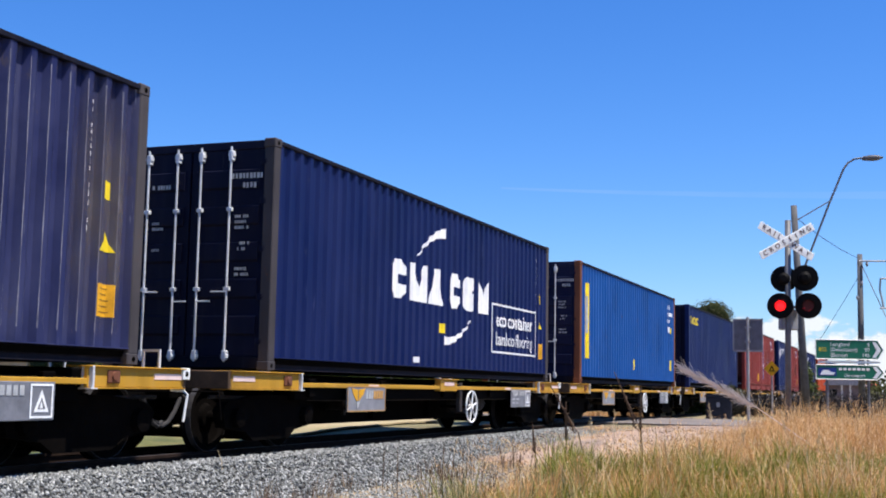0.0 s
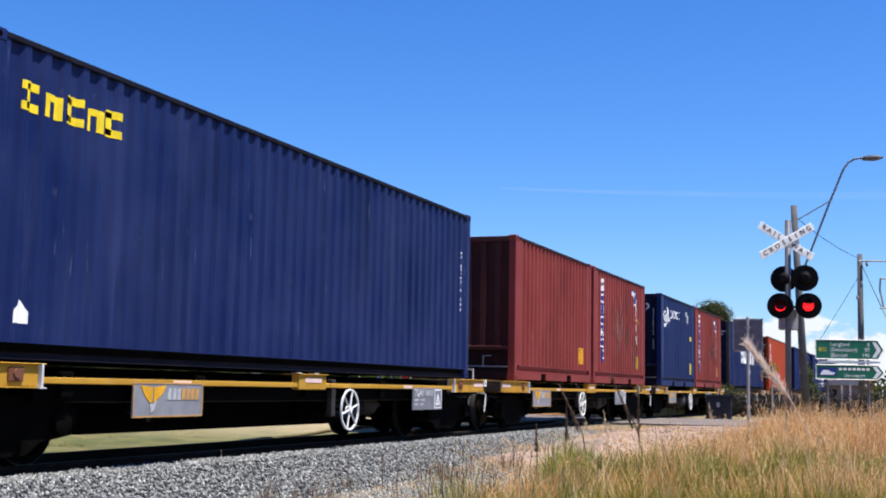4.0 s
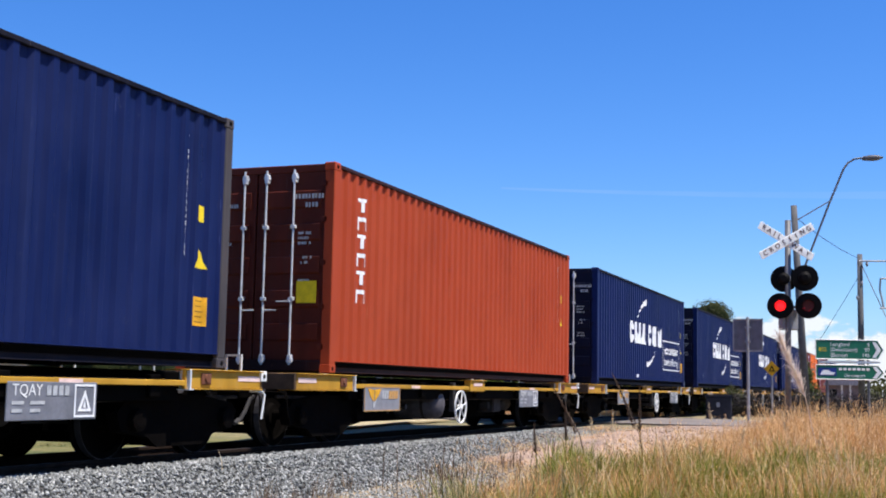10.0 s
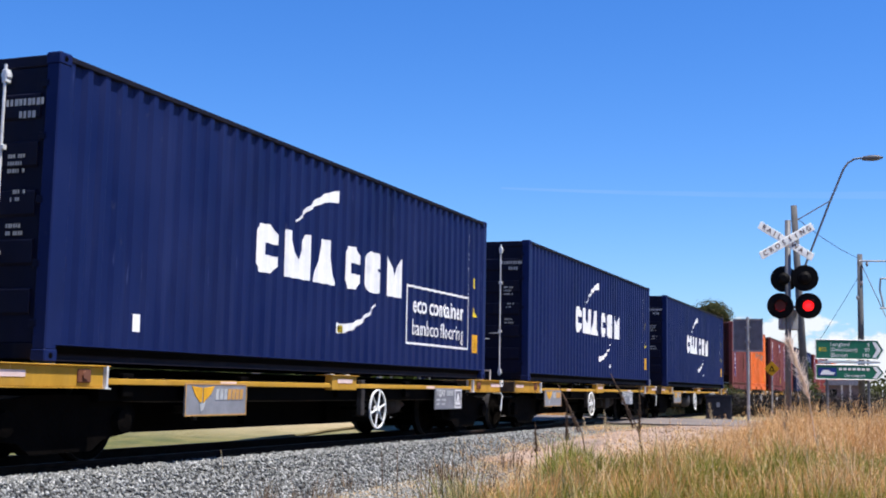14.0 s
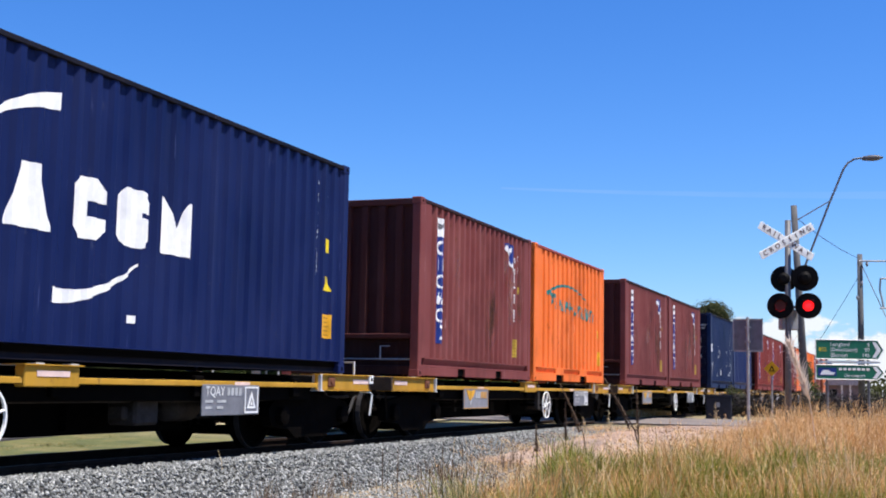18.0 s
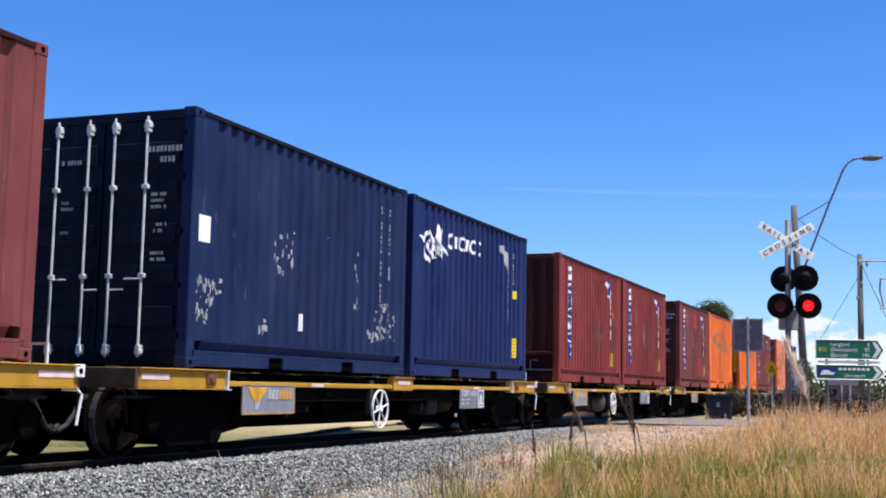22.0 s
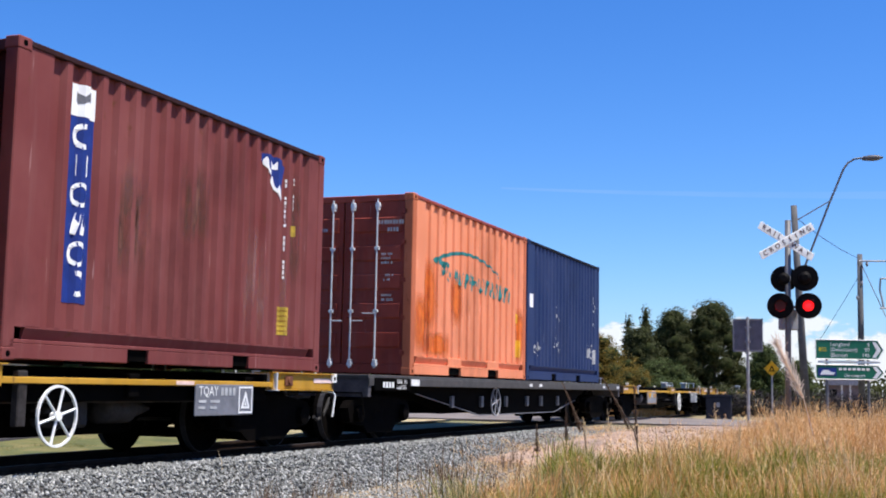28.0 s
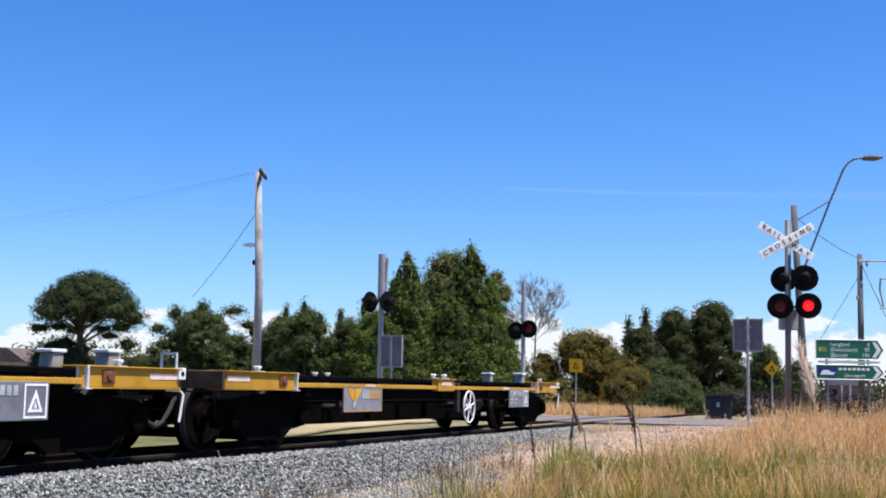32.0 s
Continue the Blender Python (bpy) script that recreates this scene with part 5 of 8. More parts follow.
def code_panel(w, y, k):
    """Pale grey number board: class letters, bars for the number, and a framed triangle."""
    x = 1.215
    b = part("number_board", Geo().box(x - 0.02, x, y, y + 1.26, 0.455, 0.805, 0.006), plain("number_board_grey", (0.17, 0.175, 0.20), 0.5, var=0.25, scale=5), w, "grey number board", key=("cb", k))
    me = lettering("TQAY", 0.15, "LEFT", 1.0)
    me.transform(Matrix(((0, 0, 1, x + 0.004), (1, 0, 0, y + 0.06), (0, 1, 0, 0.725), (0, 0, 0, 1))))
    part("class_letters", me, WHITE, b, "white class letters", key=("cl", k))
    g = Geo()
    for j in range(4):
        g.box(x + 0.001, x + 0.005, y + 0.52 + j * 0.085, y + 0.58 + j * 0.085, 0.68, 0.77)
    g.box(x + 0.001, x + 0.005, y + 0.06, y + 0.22, 0.60, 0.63).box(x + 0.001, x + 0.005, y + 0.3, y + 0.5, 0.60, 0.63)
    g.box(x + 0.001, x + 0.005, y + 0.06, y + 0.2, 0.53, 0.56).box(x + 0.001, x + 0.005, y + 0.3, y + 0.44, 0.53, 0.56)
    part("number_bars", g, GREYDECAL, b, "pale number bars", key=("nbars", k))
    def loop(outer, inner):
        n = len(outer)
        ring = [(xx, *p) for xx in (x + 0.001, x + 0.005) for p in outer + inner]
        fs = []
        for j in range(n):
            k = (j + 1) % n
            fs += [(j, k, n + k, n + j), (2 * n + j, 2 * n + k, 3 * n + k, 3 * n + j), (j, k, 2 * n + k, 2 * n + j), (n + j, n + k, 3 * n + k, 3 * n + j)]
        return Geo().add(ring, fs)
    box = lambda p, q: [(y + 0.92 + p, 0.475 + p), (y + 1.23 - p, 0.475 + p), (y + 1.23 - p, 0.785 - p), (y + 0.92 + p, 0.785 - p)]
    part("mark_frame", loop(box(0, 0), box(0.02, 0)), DECAL, b, "white square frame", key=("mf", k))
    part("triangle_mark", loop([(y + 0.975, 0.53), (y + 1.175, 0.53), (y + 1.075, 0.73)], [(y + 1.02, 0.555), (y + 1.13, 0.555), (y + 1.075, 0.665)]), DECAL, b, "white triangle", key=("tm", k))
    part("triangle_core", Geo().prism([(y + 1.055, 0.565), (y + 1.095, 0.565), (y + 1.075, 0.63)], "x", x + 0.001, x + 0.005), DECAL, b, key=("tc", k))


def hand_wheel(w, y, k, x=1.235, z=0.49, r=0.285, paint=None):
    paint = paint or WHITE
    hw = part("hand_wheel", Geo().ring((x, y, z), "x", r, 0.024, 0.022, 28), paint, w, "white spoked hand brake wheel", key=("hw", k))
    for j in range(6):
        a = math.pi / 3 * j + 0.25
        part("spoke", Geo().tube([(x, y, z), (x, y + (r - 0.02) * math.cos(a), z + (r - 0.02) * math.sin(a))], 0.013, 6), paint, hw, key=("spoke", j, k))
    part("hub", Geo().lathe((x, y, z), "x", [(-0.05, 0.045), (0.025, 0.045)], 10), paint, hw, key=("hub", k))
    part("wheel_shaft", Geo().tube([(x - 0.6, y, z), (x - 0.02, y, z)], 0.025, 8), GRIME, hw, key=("hws", k))


def flat_wagon(i):
    """Skeletal container wagon: black spine, yellow end sills and side strips."""
    kind = "A" if i in (5, 6, 7, 8, 11, 12, 15, 16) else "B"
    tank = i in (6, 8, 12, 16, 20)
    bare = i >= 20
    w = thing("flat_wagon", "empty black and yellow skeletal container wagon" if bare else "black and yellow skeletal container wagon under load", "railway wagon", "wagons of the train")
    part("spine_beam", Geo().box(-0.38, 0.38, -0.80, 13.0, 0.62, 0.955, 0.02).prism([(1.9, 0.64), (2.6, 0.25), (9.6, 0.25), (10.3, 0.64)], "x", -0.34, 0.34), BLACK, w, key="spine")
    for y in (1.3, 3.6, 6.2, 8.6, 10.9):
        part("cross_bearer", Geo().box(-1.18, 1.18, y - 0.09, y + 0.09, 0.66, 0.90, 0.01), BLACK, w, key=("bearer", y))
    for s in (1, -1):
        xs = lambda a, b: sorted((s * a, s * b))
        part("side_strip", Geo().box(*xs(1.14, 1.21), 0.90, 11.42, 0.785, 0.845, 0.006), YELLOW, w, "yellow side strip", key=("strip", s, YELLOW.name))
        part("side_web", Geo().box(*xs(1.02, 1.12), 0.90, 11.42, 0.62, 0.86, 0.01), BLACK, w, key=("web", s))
        for y0, y1 in ((-0.86, 0.90), (11.40, 13.06)):
            sill = part("end_sill", Geo().box(*xs(1.17, 1.215), y0, y1, 0.76, 0.955, 0.005).box(*xs(0.95, 1.25), y0, y1, 0.955, 0.968, 0.004).box(*xs(0.95, 1.235), y0, y1, 0.745, 0.757, 0.004), YELLOW, w, "yellow end sill", key=("sill", s, y0, YELLOW.name))
            ym = y0 + 0.06 if y0 < 5 else y1 - 0.56
            part("reflector", Geo().box(*xs(1.215, 1.220), ym, ym + 0.50, 0.845, 0.905), REFLECT, sill, "pale reflector tape", key=("refl", s, y0))
            yb = 0.84 if y0 < 5 else 11.44
            part("stanchion_plate", Geo().box(*xs(1.12, 1.26), yb - 0.015, yb + 0.015, 0.75, 0.965, 0.004).box(*xs(1.12, 1.27), yb - 0.05, yb + 0.05, 0.742, 0.752), ZINC, sill, "pale end plate", key=("plate", s, y0))
            part("lock_boss", Geo().box(*xs(1.215, 1.235), (0.42 if y0 < 5 else 11.70), (0.62 if y0 < 5 else 11.90), 0.80, 0.93, 0.01).lathe((s * 1.236, (0.52 if y0 < 5 else 11.80), 0.87), "x", [(-0.01, 0.05), (0.015, 0.04)], 10), RUSTY, sill, "rusty lock boss", key=("boss", s, y0))
        by = 5.82 if kind == "B" else 5.66
        br = part("mid_bracket", Geo().box(*xs(1.12, 1.235), by, by + 0.77, 0.755, 0.955, 0.01).box(*xs(1.0, 1.26), by - 0.03, by + 0.80, 0.950, 0.962), YELLOW, w, "yellow locking bracket", key=("mb", s, kind, YELLOW.name))
        part("reflector", Geo().box(*xs(1.235, 1.240), by + 0.16, by + 0.62, 0.85, 0.905), REFLECT, br, key=("mbr", s, kind))
        for y in (3.0, 9.3):
            part("reflector", Geo().box(*xs(1.21, 1.214), y, y + 0.35, 0.795, 0.838), REFLECT, w, key=("sr", s, y))
    for y0, y1 in ((-0.90, -0.82), (13.02, 13.10)):
        # brown instead of yellow: shade on the end beam is put into its colour
        part("headstock", Geo().box(-1.215, 1.215, y0, y1, 0.755, 0.965, 0.008), plain("shaded_end_beam", (0.085, 0.050, 0.028), 0.75, var=0.4, scale=4), w, "end beam in brown for the shade on its yellow paint", key=("hs", y0))
    for s in (1, -1):
        xs = sorted((s * 1.205, s * 1.245))
        br = part("corner_bracket", Geo().box(*xs, 13.00, 13.13, 0.850, 0.972, 0.006), WHITE, w, "white corner bracket", key=("cbr", s))
        # flat black disc, with the shade of the bracket's hole as its colour
        part("bracket_hole", Geo().lathe((s * 1.246, 13.065, 0.91), "x", [(-0.004, 0.03), (0.002, 0.03)], 10), BLACK, br, key=("cbh", s))
        part("lever_handle", Geo().tube([(s * 1.10, 12.98, 0.735), (s * 1.22, 13.06, 0.73), (s * 1.24, 13.10, 0.69), (s * 1.23, 13.05, 0.40)], 0.014, 7), WHITE, w, "white bent lever handle", key=("lvh", s))
    # locks on the deck and end guides
    for y in (0.08, 5.93, 6.42, 12.11):
        for s in (1, -1):
            g = Geo().box(s * 1.13 - 0.05, s * 1.13 + 0.05, y - 0.06, y + 0.06, 0.955, 0.975)
            if bare:
                g.box(s * 1.1 - 0.025, s * 1.1 + 0.025, y - 0.03, y + 0.03, 0.975, 1.01).box(s * 1.1 - 0.04, s * 1.1 + 0.04, y - 0.05, y + 0.05, 1.005, 1.04, 0.012)
            part("twist_lock", g, ZINC, w, "pale twist lock", key=("tl", y, s, bare))
    for y, x in ((-0.93, 0.5), (-0.93, -0.3)) if bare else ((12.72, 1.02), (12.72, -0.2), (12.30, -1.05)):
        g = Geo()
        for a in (-0.11, 0.09):
            g.box(x + a, x + a + 0.02, y - 0.015, y + 0.015, 0.955, 1.15)
        g.box(x - 0.11, x + 0.11, y - 0.015, y + 0.015, 1.14, 1.165)
        part("end_guide", g, ZINC, w, "pale steel guide frame", key=("eg", x, y))
    if bare:
        for y, x in ((12.85, 0.42), (12.85, -0.32)):
            gb = part("guide_box", Geo().prism([(y - 0.09, 0.955), (y + 0.10, 0.955), (y + 0.10, 1.12), (y - 0.07, 1.14)], "x", x - 0.10, x + 0.08), GUIDEGREY, w, "grey guide box with white lid", key=("gb", x))
            part("guide_lid", Geo().box(x - 0.12, x + 0.10, y - 0.12, y + 0.14, 1.125, 1.165, 0.008), WHITE, gb, key=("gl", x))
    sy = 2.28 if kind == "B" else 1.23
    cy = 9.68 if kind == "B" else 8.61
    logo_panel(w, sy, kind)
    code_panel(w, cy, kind)
    hy = 7.34 if kind == "B" else 5.17
    hand_wheel(w, hy, kind)
    py = hy - 0.5 if kind == "B" else hy - 0.28
    part("brake_post", Geo().box(1.12, 1.20, py, py + 0.12, 0.40, 0.90, 0.01), IRON, w, "grimy brake post", key=("bp", kind))
    tanks = ((4.52, 0.54, 0.25),) if tank and kind == "A" else (((1.86, 0.62, 0.17), (3.98, 0.60, 0.20)) if tank else ())
    for ty, tz, tr in tanks:
        res = part("air_tank", Geo().lathe((0.60, ty, tz), "x", [(-0.75, 0.05), (-0.70, tr * 0.8), (-0.60, tr), (0.42, tr), (0.50, tr * 0.86), (0.545, tr * 0.5), (0.555, 0.03)], 22), TANKGREY, w, "grey air reservoir", key=("tank", ty), smooth=True)
        part("tank_band", Geo().ring((0.86, ty, tz), "x", tr + 0.012, 0.05, 0.02, 22), IRON, res, key=("band", ty))
        part("tank_hanger", Geo().box(0.84, 0.88, ty - 0.03, ty + 0.03, tz + tr, 0.80), IRON, res, key=("hanger", ty))
    part("train_pipe", Geo().tube([(0.9, -0.8, 0.66), (0.9, 2.2, 0.62), (0.9, 10.0, 0.62), (0.9, 13.0, 0.66)], 0.022, 7), IRON, w, "grimy air pipe", key="trainpipe")
    part("pull_rod", Geo().tube([(0.22, 1.6, 0.40), (0.2, 3.4, 0.42), (0.15, 9.6, 0.40), (0.2, 10.9, 0.38)], 0.022, 6), IRON, w, "long brake pull rod", key="pullrod")
    part("brake_shaft", Geo().tube([(-0.7, 3.4, 0.5), (0.95, 3.4, 0.5)], 0.045, 8), IRON, w, key="brakeshaft")
    part("brake_lever", Geo().prism([(3.36, 0.38), (3.44, 0.38), (3.50, 0.66), (3.32, 0.66)], "x", 0.60, 0.64), IRON, w, key="brakelever")
    part("brake_cylinder", Geo().lathe((0.72, 8.9, 0.53), "y", [(-0.34, 0.03), (-0.30, 0.09), (-0.28, 0.15), (0.20, 0.15), (0.24, 0.11), (0.30, 0.10), (0.62, 0.02)], 16), IRON, w, "grimy brake cylinder", key="brakecyl", smooth=True)
    part("valve_box", Geo().box(0.62, 0.98, 7.70, 8.14, 0.36, 0.64, 0.03).box(0.70, 0.90, 7.60, 7.70, 0.42, 0.56, 0.02), IRON, w, "grimy valve box", key="valvebox")
    for y in (2.4, 4.9, 7.3, 9.6):
        part("spine_rib", Geo().box(0.34, 0.44, y - 0.02, y + 0.02, 0.30, 0.90), BLACK, w, key=("rib", y))
    coupler(w, -0.88, -1, "f")
    coupler(w, 13.08, 1, "r")
    bogies(w, AXLES, "std")
    carried_along.append((w, FRONT[i] + {5: 0.05, 8: -0.08, 10: 0.06, 13: -0.12, 17: -0.05, 18: -0.24, 20: 0.04}.get(i, 0.0), 0.0))


def deck_wagon(i):
    """Longer flat wagon with a plain grey deck edge."""
    w = thing("deck_wagon", "long black flat wagon with a grey steel deck edge", "railway wagon", "wagons of the train")
    part("deck", Geo().box(-1.22, 1.22, -1.55, 14.48, 0.90, 0.985, 0.008), DECKGREY, w, "grey steel deck")
    for s in (1, -1):
        part("deck_edge", Geo().box(*(sorted((s * 1.205, s * 1.235))), -1.55, 14.48, 0.825, 0.945, 0.006), DECKGREY, w, "worn grey deck edge")
    part("spine_beam", Geo().box(-0.5, 0.5, -1.4, 14.3, 0.56, 0.90, 0.03).prism([(1.9, 0.60), (3.4, 0.34), (9.0, 0.34), (10.6, 0.60)], "x", -0.45, 0.45), BLACK, w)
    part("trussed_sill", Geo().prism([(0.4, 0.84), (0.4, 0.74), (3.7, 0.33), (8.7, 0.33), (10.6, 0.60), (11.6, 0.84)], "x", 1.00, 1.05), BLACK, w)
    for y in (-1.55, 14.38):
        part("headstock", Geo().box(-1.22, 1.22, y, y + 0.10, 0.66, 0.93, 0.01), TANKGREY, w, "grey end beam")
    part("number_board", Geo().box(1.236, 1.25, -1.38, -0.05, 0.755, 0.945, 0.006), BLACK, w, "black number board")
    g = Geo()
    for j in range(4):
        g.box(1.251, 1.255, -1.1 + j * 0.11, -1.03 + j * 0.11, 0.80, 0.885)
    part("number_bars", g, WHITE, w, "white number bars")
    for txt, z in (("TARE  19.5", 0.888), ("Load  52.5", 0.806)):
        me = lettering(txt, 0.088, "LEFT", 1.0, 0.001)
        me.transform(Matrix(((0, 0, 1, 1.2525), (1, 0, 0, -0.58), (0, 1, 0, z), (0, 0, 0, 1))))
        part("lettering", me, WHITE, w, "white stencilled weights")
    part("white_label", Geo().box(1.236, 1.241, 0.02, 0.36, 0.835, 0.935), WHITE, w, "white blank label")
    for y in (6.3, 7.0, 12.6, 14.1):
        part("reflector", Geo().box(1.236, 1.241, y, y + 0.20, 0.87, 0.925), WHITE, w, "white reflector")
    for y in (2.2, 3.75, 5.2, 6.6, 7.6, 8.9):
        part("stake_pocket", Geo().box(1.05, 1.10, y, y + 0.12, 0.47, 0.67, 0.006), MASTGREY, w, "grey stake pocket")
    part("flange_line", Geo().tube([(1.07, 0.6, 0.71), (1.07, 3.7, 0.325), (1.07, 8.7, 0.325), (1.07, 10.5, 0.58)], 0.010, 6), MASTGREY, w, "pale line along the flange of the side sill")
    hand_wheel(w, 4.45, "deck", x=1.14, z=0.56, r=0.27, paint=GALV)
    coupler(w, -1.5, -1, "df")
    coupler(w, 14.45, 1, "dr")
    bogies(w, (-1.45, 0.22, 11.95, 13.7), "deck")
    carried_along.append((w, FRONT[i], 0.0))


def build_train():
    for i in range(1, 22):
        (deck_wagon if i == 19 else flat_wagon)(i)
    for i, k in ((1, "dusty"), (2, "eco"), (3, "sky"), (4, "seaco"), (7, "plain"), (8, "brick"), (9, "eco"), (10, "eco"), (11, "plain"), (12, "plain")):
        forty(i, k)
    for i, a, b in ((5, "red", "redstrip"), (6, "horse", "redstrip"), (13, "strip", "orange"), (14, "strip", "strip"), (15, "scuffed", "horse"), (16, "redstrip", "redstrip"), (17, "patched", "orange"), (18, "orange", "strip"), (19, "salmon", "steel")):
        twenty(i, 0, a)
        twenty(i, 1, b)


# ---- crossing signals, poles and signs ----
flash_flaps = []
LAMPS_TURN = pose(0, 0, 0, 0, 0, -24)


def round_head(parent, x, y, z, r, facing, lens):
    """A signal lamp with its round black screen; facing -1 towards the camera side."""
    head = part("signal_screen", Geo().lathe((x, y, z), "y", [(facing * -0.012, r * 0.97), (0.0, r), (facing * 0.012, r * 0.97)], 32), SIGNALBLACK, parent, "round black screen")
    part("lamp_housing", Geo().lathe((x, y, z), "y", [(-facing * 0.01, 0.13), (-facing * 0.16, 0.12), (-facing * 0.20, 0.06)], 18), SIGNALBLACK, head)
    g = Geo()
    n, vs, fs = 18, [], []
    for j in range(n + 1):
        a = radians(-20 + 220 * j / n)
        for rr in (0.125, 0.118):
            vs += [(x + rr * math.cos(a), y + facing * 0.012, z + rr * math.sin(a)), (x + rr * math.cos(a), y + facing * (0.20 if 10 < j * 220 / n - 20 < 170 else 0.12), z + rr * math.sin(a))]
    for j in range(n):
        k = j * 4
        fs += [(k, k + 1, k + 5, k + 4), (k + 2, k + 3, k + 7, k + 6), (k + 1, k + 3, k + 7, k + 5)]
    part("hood", g.add(vs, fs), SIGNALBLACK, head)
    if lens is not None:
        part("lens", Geo().lathe((x, y, z), "y", [(facing * 0.012, 0.108), (facing * 0.022, 0.10), (facing * 0.030, 0.06), (facing * 0.033, 0.01)], 24), lens, head, "red glass lens", smooth=True)
    return head


def crossing_signal():
    x, y = -2.46, 25.9
    s = thing("crossing_signal", "railway crossing signal with flashing red lamps and white crossbuck", "crossing signal", at=pose(x, y, -0.08, 0, 0, 30))
    part("mast", Geo().tube([(0, 0, 0), (0.0, -0.1, 4.45)], 0.062, 14), MASTGREY, s, "grey steel mast", smooth=True)
    part("base_flange", Geo().lathe((0, 0, 0), "z", [(0, 0.2), (0.03, 0.2), (0.05, 0.09), (0.2, 0.08)], 16), GALV, s)
    part("relay_box", Geo().box(-0.13, 0.22, -0.06, 0.14, 2.20, 2.62, 0.015), GALV, s, "grey relay box")
    yb = -0.24
    ink = plain("crossbuck_ink", (0.075, 0.030, 0.035), 0.6, var=0.3)
    for turn, words in ((-29, (("RAIL", -0.54, -0.17), ("WAY", 0.20, 0.52))), (30, (("CROSSING", -0.54, 0.54),))):
        m = pose(-0.10, 0, 4.0, 0, -turn, 0)
        off = -0.26 if turn > 0 else -0.225
        blade = part("crossbuck_blade", Geo().box(-0.66, 0.66, off - 0.012, off + 0.004, -0.082, 0.082, 0.01), WHITE, s, "white crossbuck blade")
        blade.matrix_basis = m
        for word, a, b in words:
            for k, ch in enumerate(word):
                me = lettering(ch, 0.145, squeeze=1.0, bold=0.002)
                me.transform(Matrix(((1, 0, 0, a + (b - a) * k / (len(word) - 1)), (0, 0, 1, off - 0.016), (0, 1, 0, 0.0), (0, 0, 0, 1))))
                part("letter", me, ink, blade, "dark capital letter")
    for z, a, b in ((2.66, -0.20, 0.42), (3.23, -0.12, 0.36)):
        part("cross_arm", Geo().tube([(a, -0.08, z), (b, -0.08, z)], 0.03, 8), GALV, s).matrix_basis = LAMPS_TURN
        part("arm_clamp", Geo().box(-0.09, 0.09, -0.15, 0.04, z - 0.05, z + 0.05, 0.01), GALV, s, "pale clamp")
    for dx, z in ((-0.05, 3.24), (0.36, 3.25)):
        round_head(s, dx, -0.06 if dx < 0 else -0.14, z, 0.27, 1, None).matrix_basis = LAMPS_TURN
    for dx, side in ((-0.13, 0), (0.42, 1)):
        round_head(s, dx, -0.22, 2.68, 0.262, -1, REDLENS).matrix_basis = LAMPS_TURN
        # added flap, no real part: swings over the lit lens to make it flash
        shut = part("shutter", Geo().lathe((0, -0.004, -0.112), "y", [(-0.004, 0.108), (0.004, 0.108)], 24), DIMLENS, s, "added dark red flap that hides the lit lens")
        shut.matrix_basis = LAMPS_TURN @ pose(dx, -0.262, 2.792)
        flash_flaps.append((shut, dx, side))


def far_signal(x, y, top, heads, board, yaw=0):
    s = thing("crossing_signal", "grey crossing signal mast with black lamp screens beyond the track", "crossing signal", at=pose(x, y, ground_z(x, y)))
    h = top - ground_z(x, y)
    part("mast", Geo().tube([(0, 0, 0), (0, 0, h)], 0.065, 12), GALV, s, "grey steel mast")
    part("base_flange", Geo().lathe((0, 0, 0), "z", [(0, 0.2), (0.03, 0.2), (0.05, 0.09), (0.2, 0.08)], 16), GALV, s)
    for dx, dy, z, f, lens in heads:
        round_head(s, 0, 0, 0, 0.26, f, lens).matrix_basis = pose(dx, dy, z - ground_z(x, y), 0, 0, yaw)
        part("lamp_arm", Geo().tube([(0, 0, z - ground_z(x, y) + 0.02), (dx, dy * 0.6, z - ground_z(x, y) + 0.02)], 0.028, 8), GALV, s)
    if board:
        bx0, bx1, bz0, bz1 = board
        gz = ground_z(x, y)
        bo = part("board_back", Geo().box(bx0, bx1, -0.10, -0.07, bz0 - gz, bz1 - gz, 0.01), SIGNBACK, s, "grey back of a sign board")
        part("board_rim", Geo().box(bx0 - 0.02, bx1 + 0.02, -0.115, -0.065, bz1 - gz, bz1 - gz + 0.03).box(bx0 - 0.02, bx1 + 0.02, -0.115, -0.065, bz0 - gz - 0.03, bz0 - gz).box(bx0 - 0.03, bx0, -0.115, -0.065, bz0 - gz, bz1 - gz).box(bx1, bx1 + 0.03, -0.115, -0.065, bz0 - gz, bz1 - gz), GALV, bo)
        part("board_stiffener", Geo().box((bx0 + bx1) / 2 - 0.02, (bx0 + bx1) / 2 + 0.02, -0.125, -0.10, bz0 - gz, bz1 - gz), GALV, bo)
        part("board_post", Geo().tube([((bx0 + bx1) / 2, -0.05, 0), ((bx0 + bx1) / 2, -0.05, bz1 - gz)], 0.03, 8), GALV, s)
    if top > 4:
        part("top_sleeve", Geo().tube([(0.0, 0, h - 1.1), (0.0, 0, h)], 0.10, 12).tube([(0.1, 0, h - 1.0), (0.14, 0, h - 0.1)], 0.03, 6), GALV, s, "pale upper sleeve")


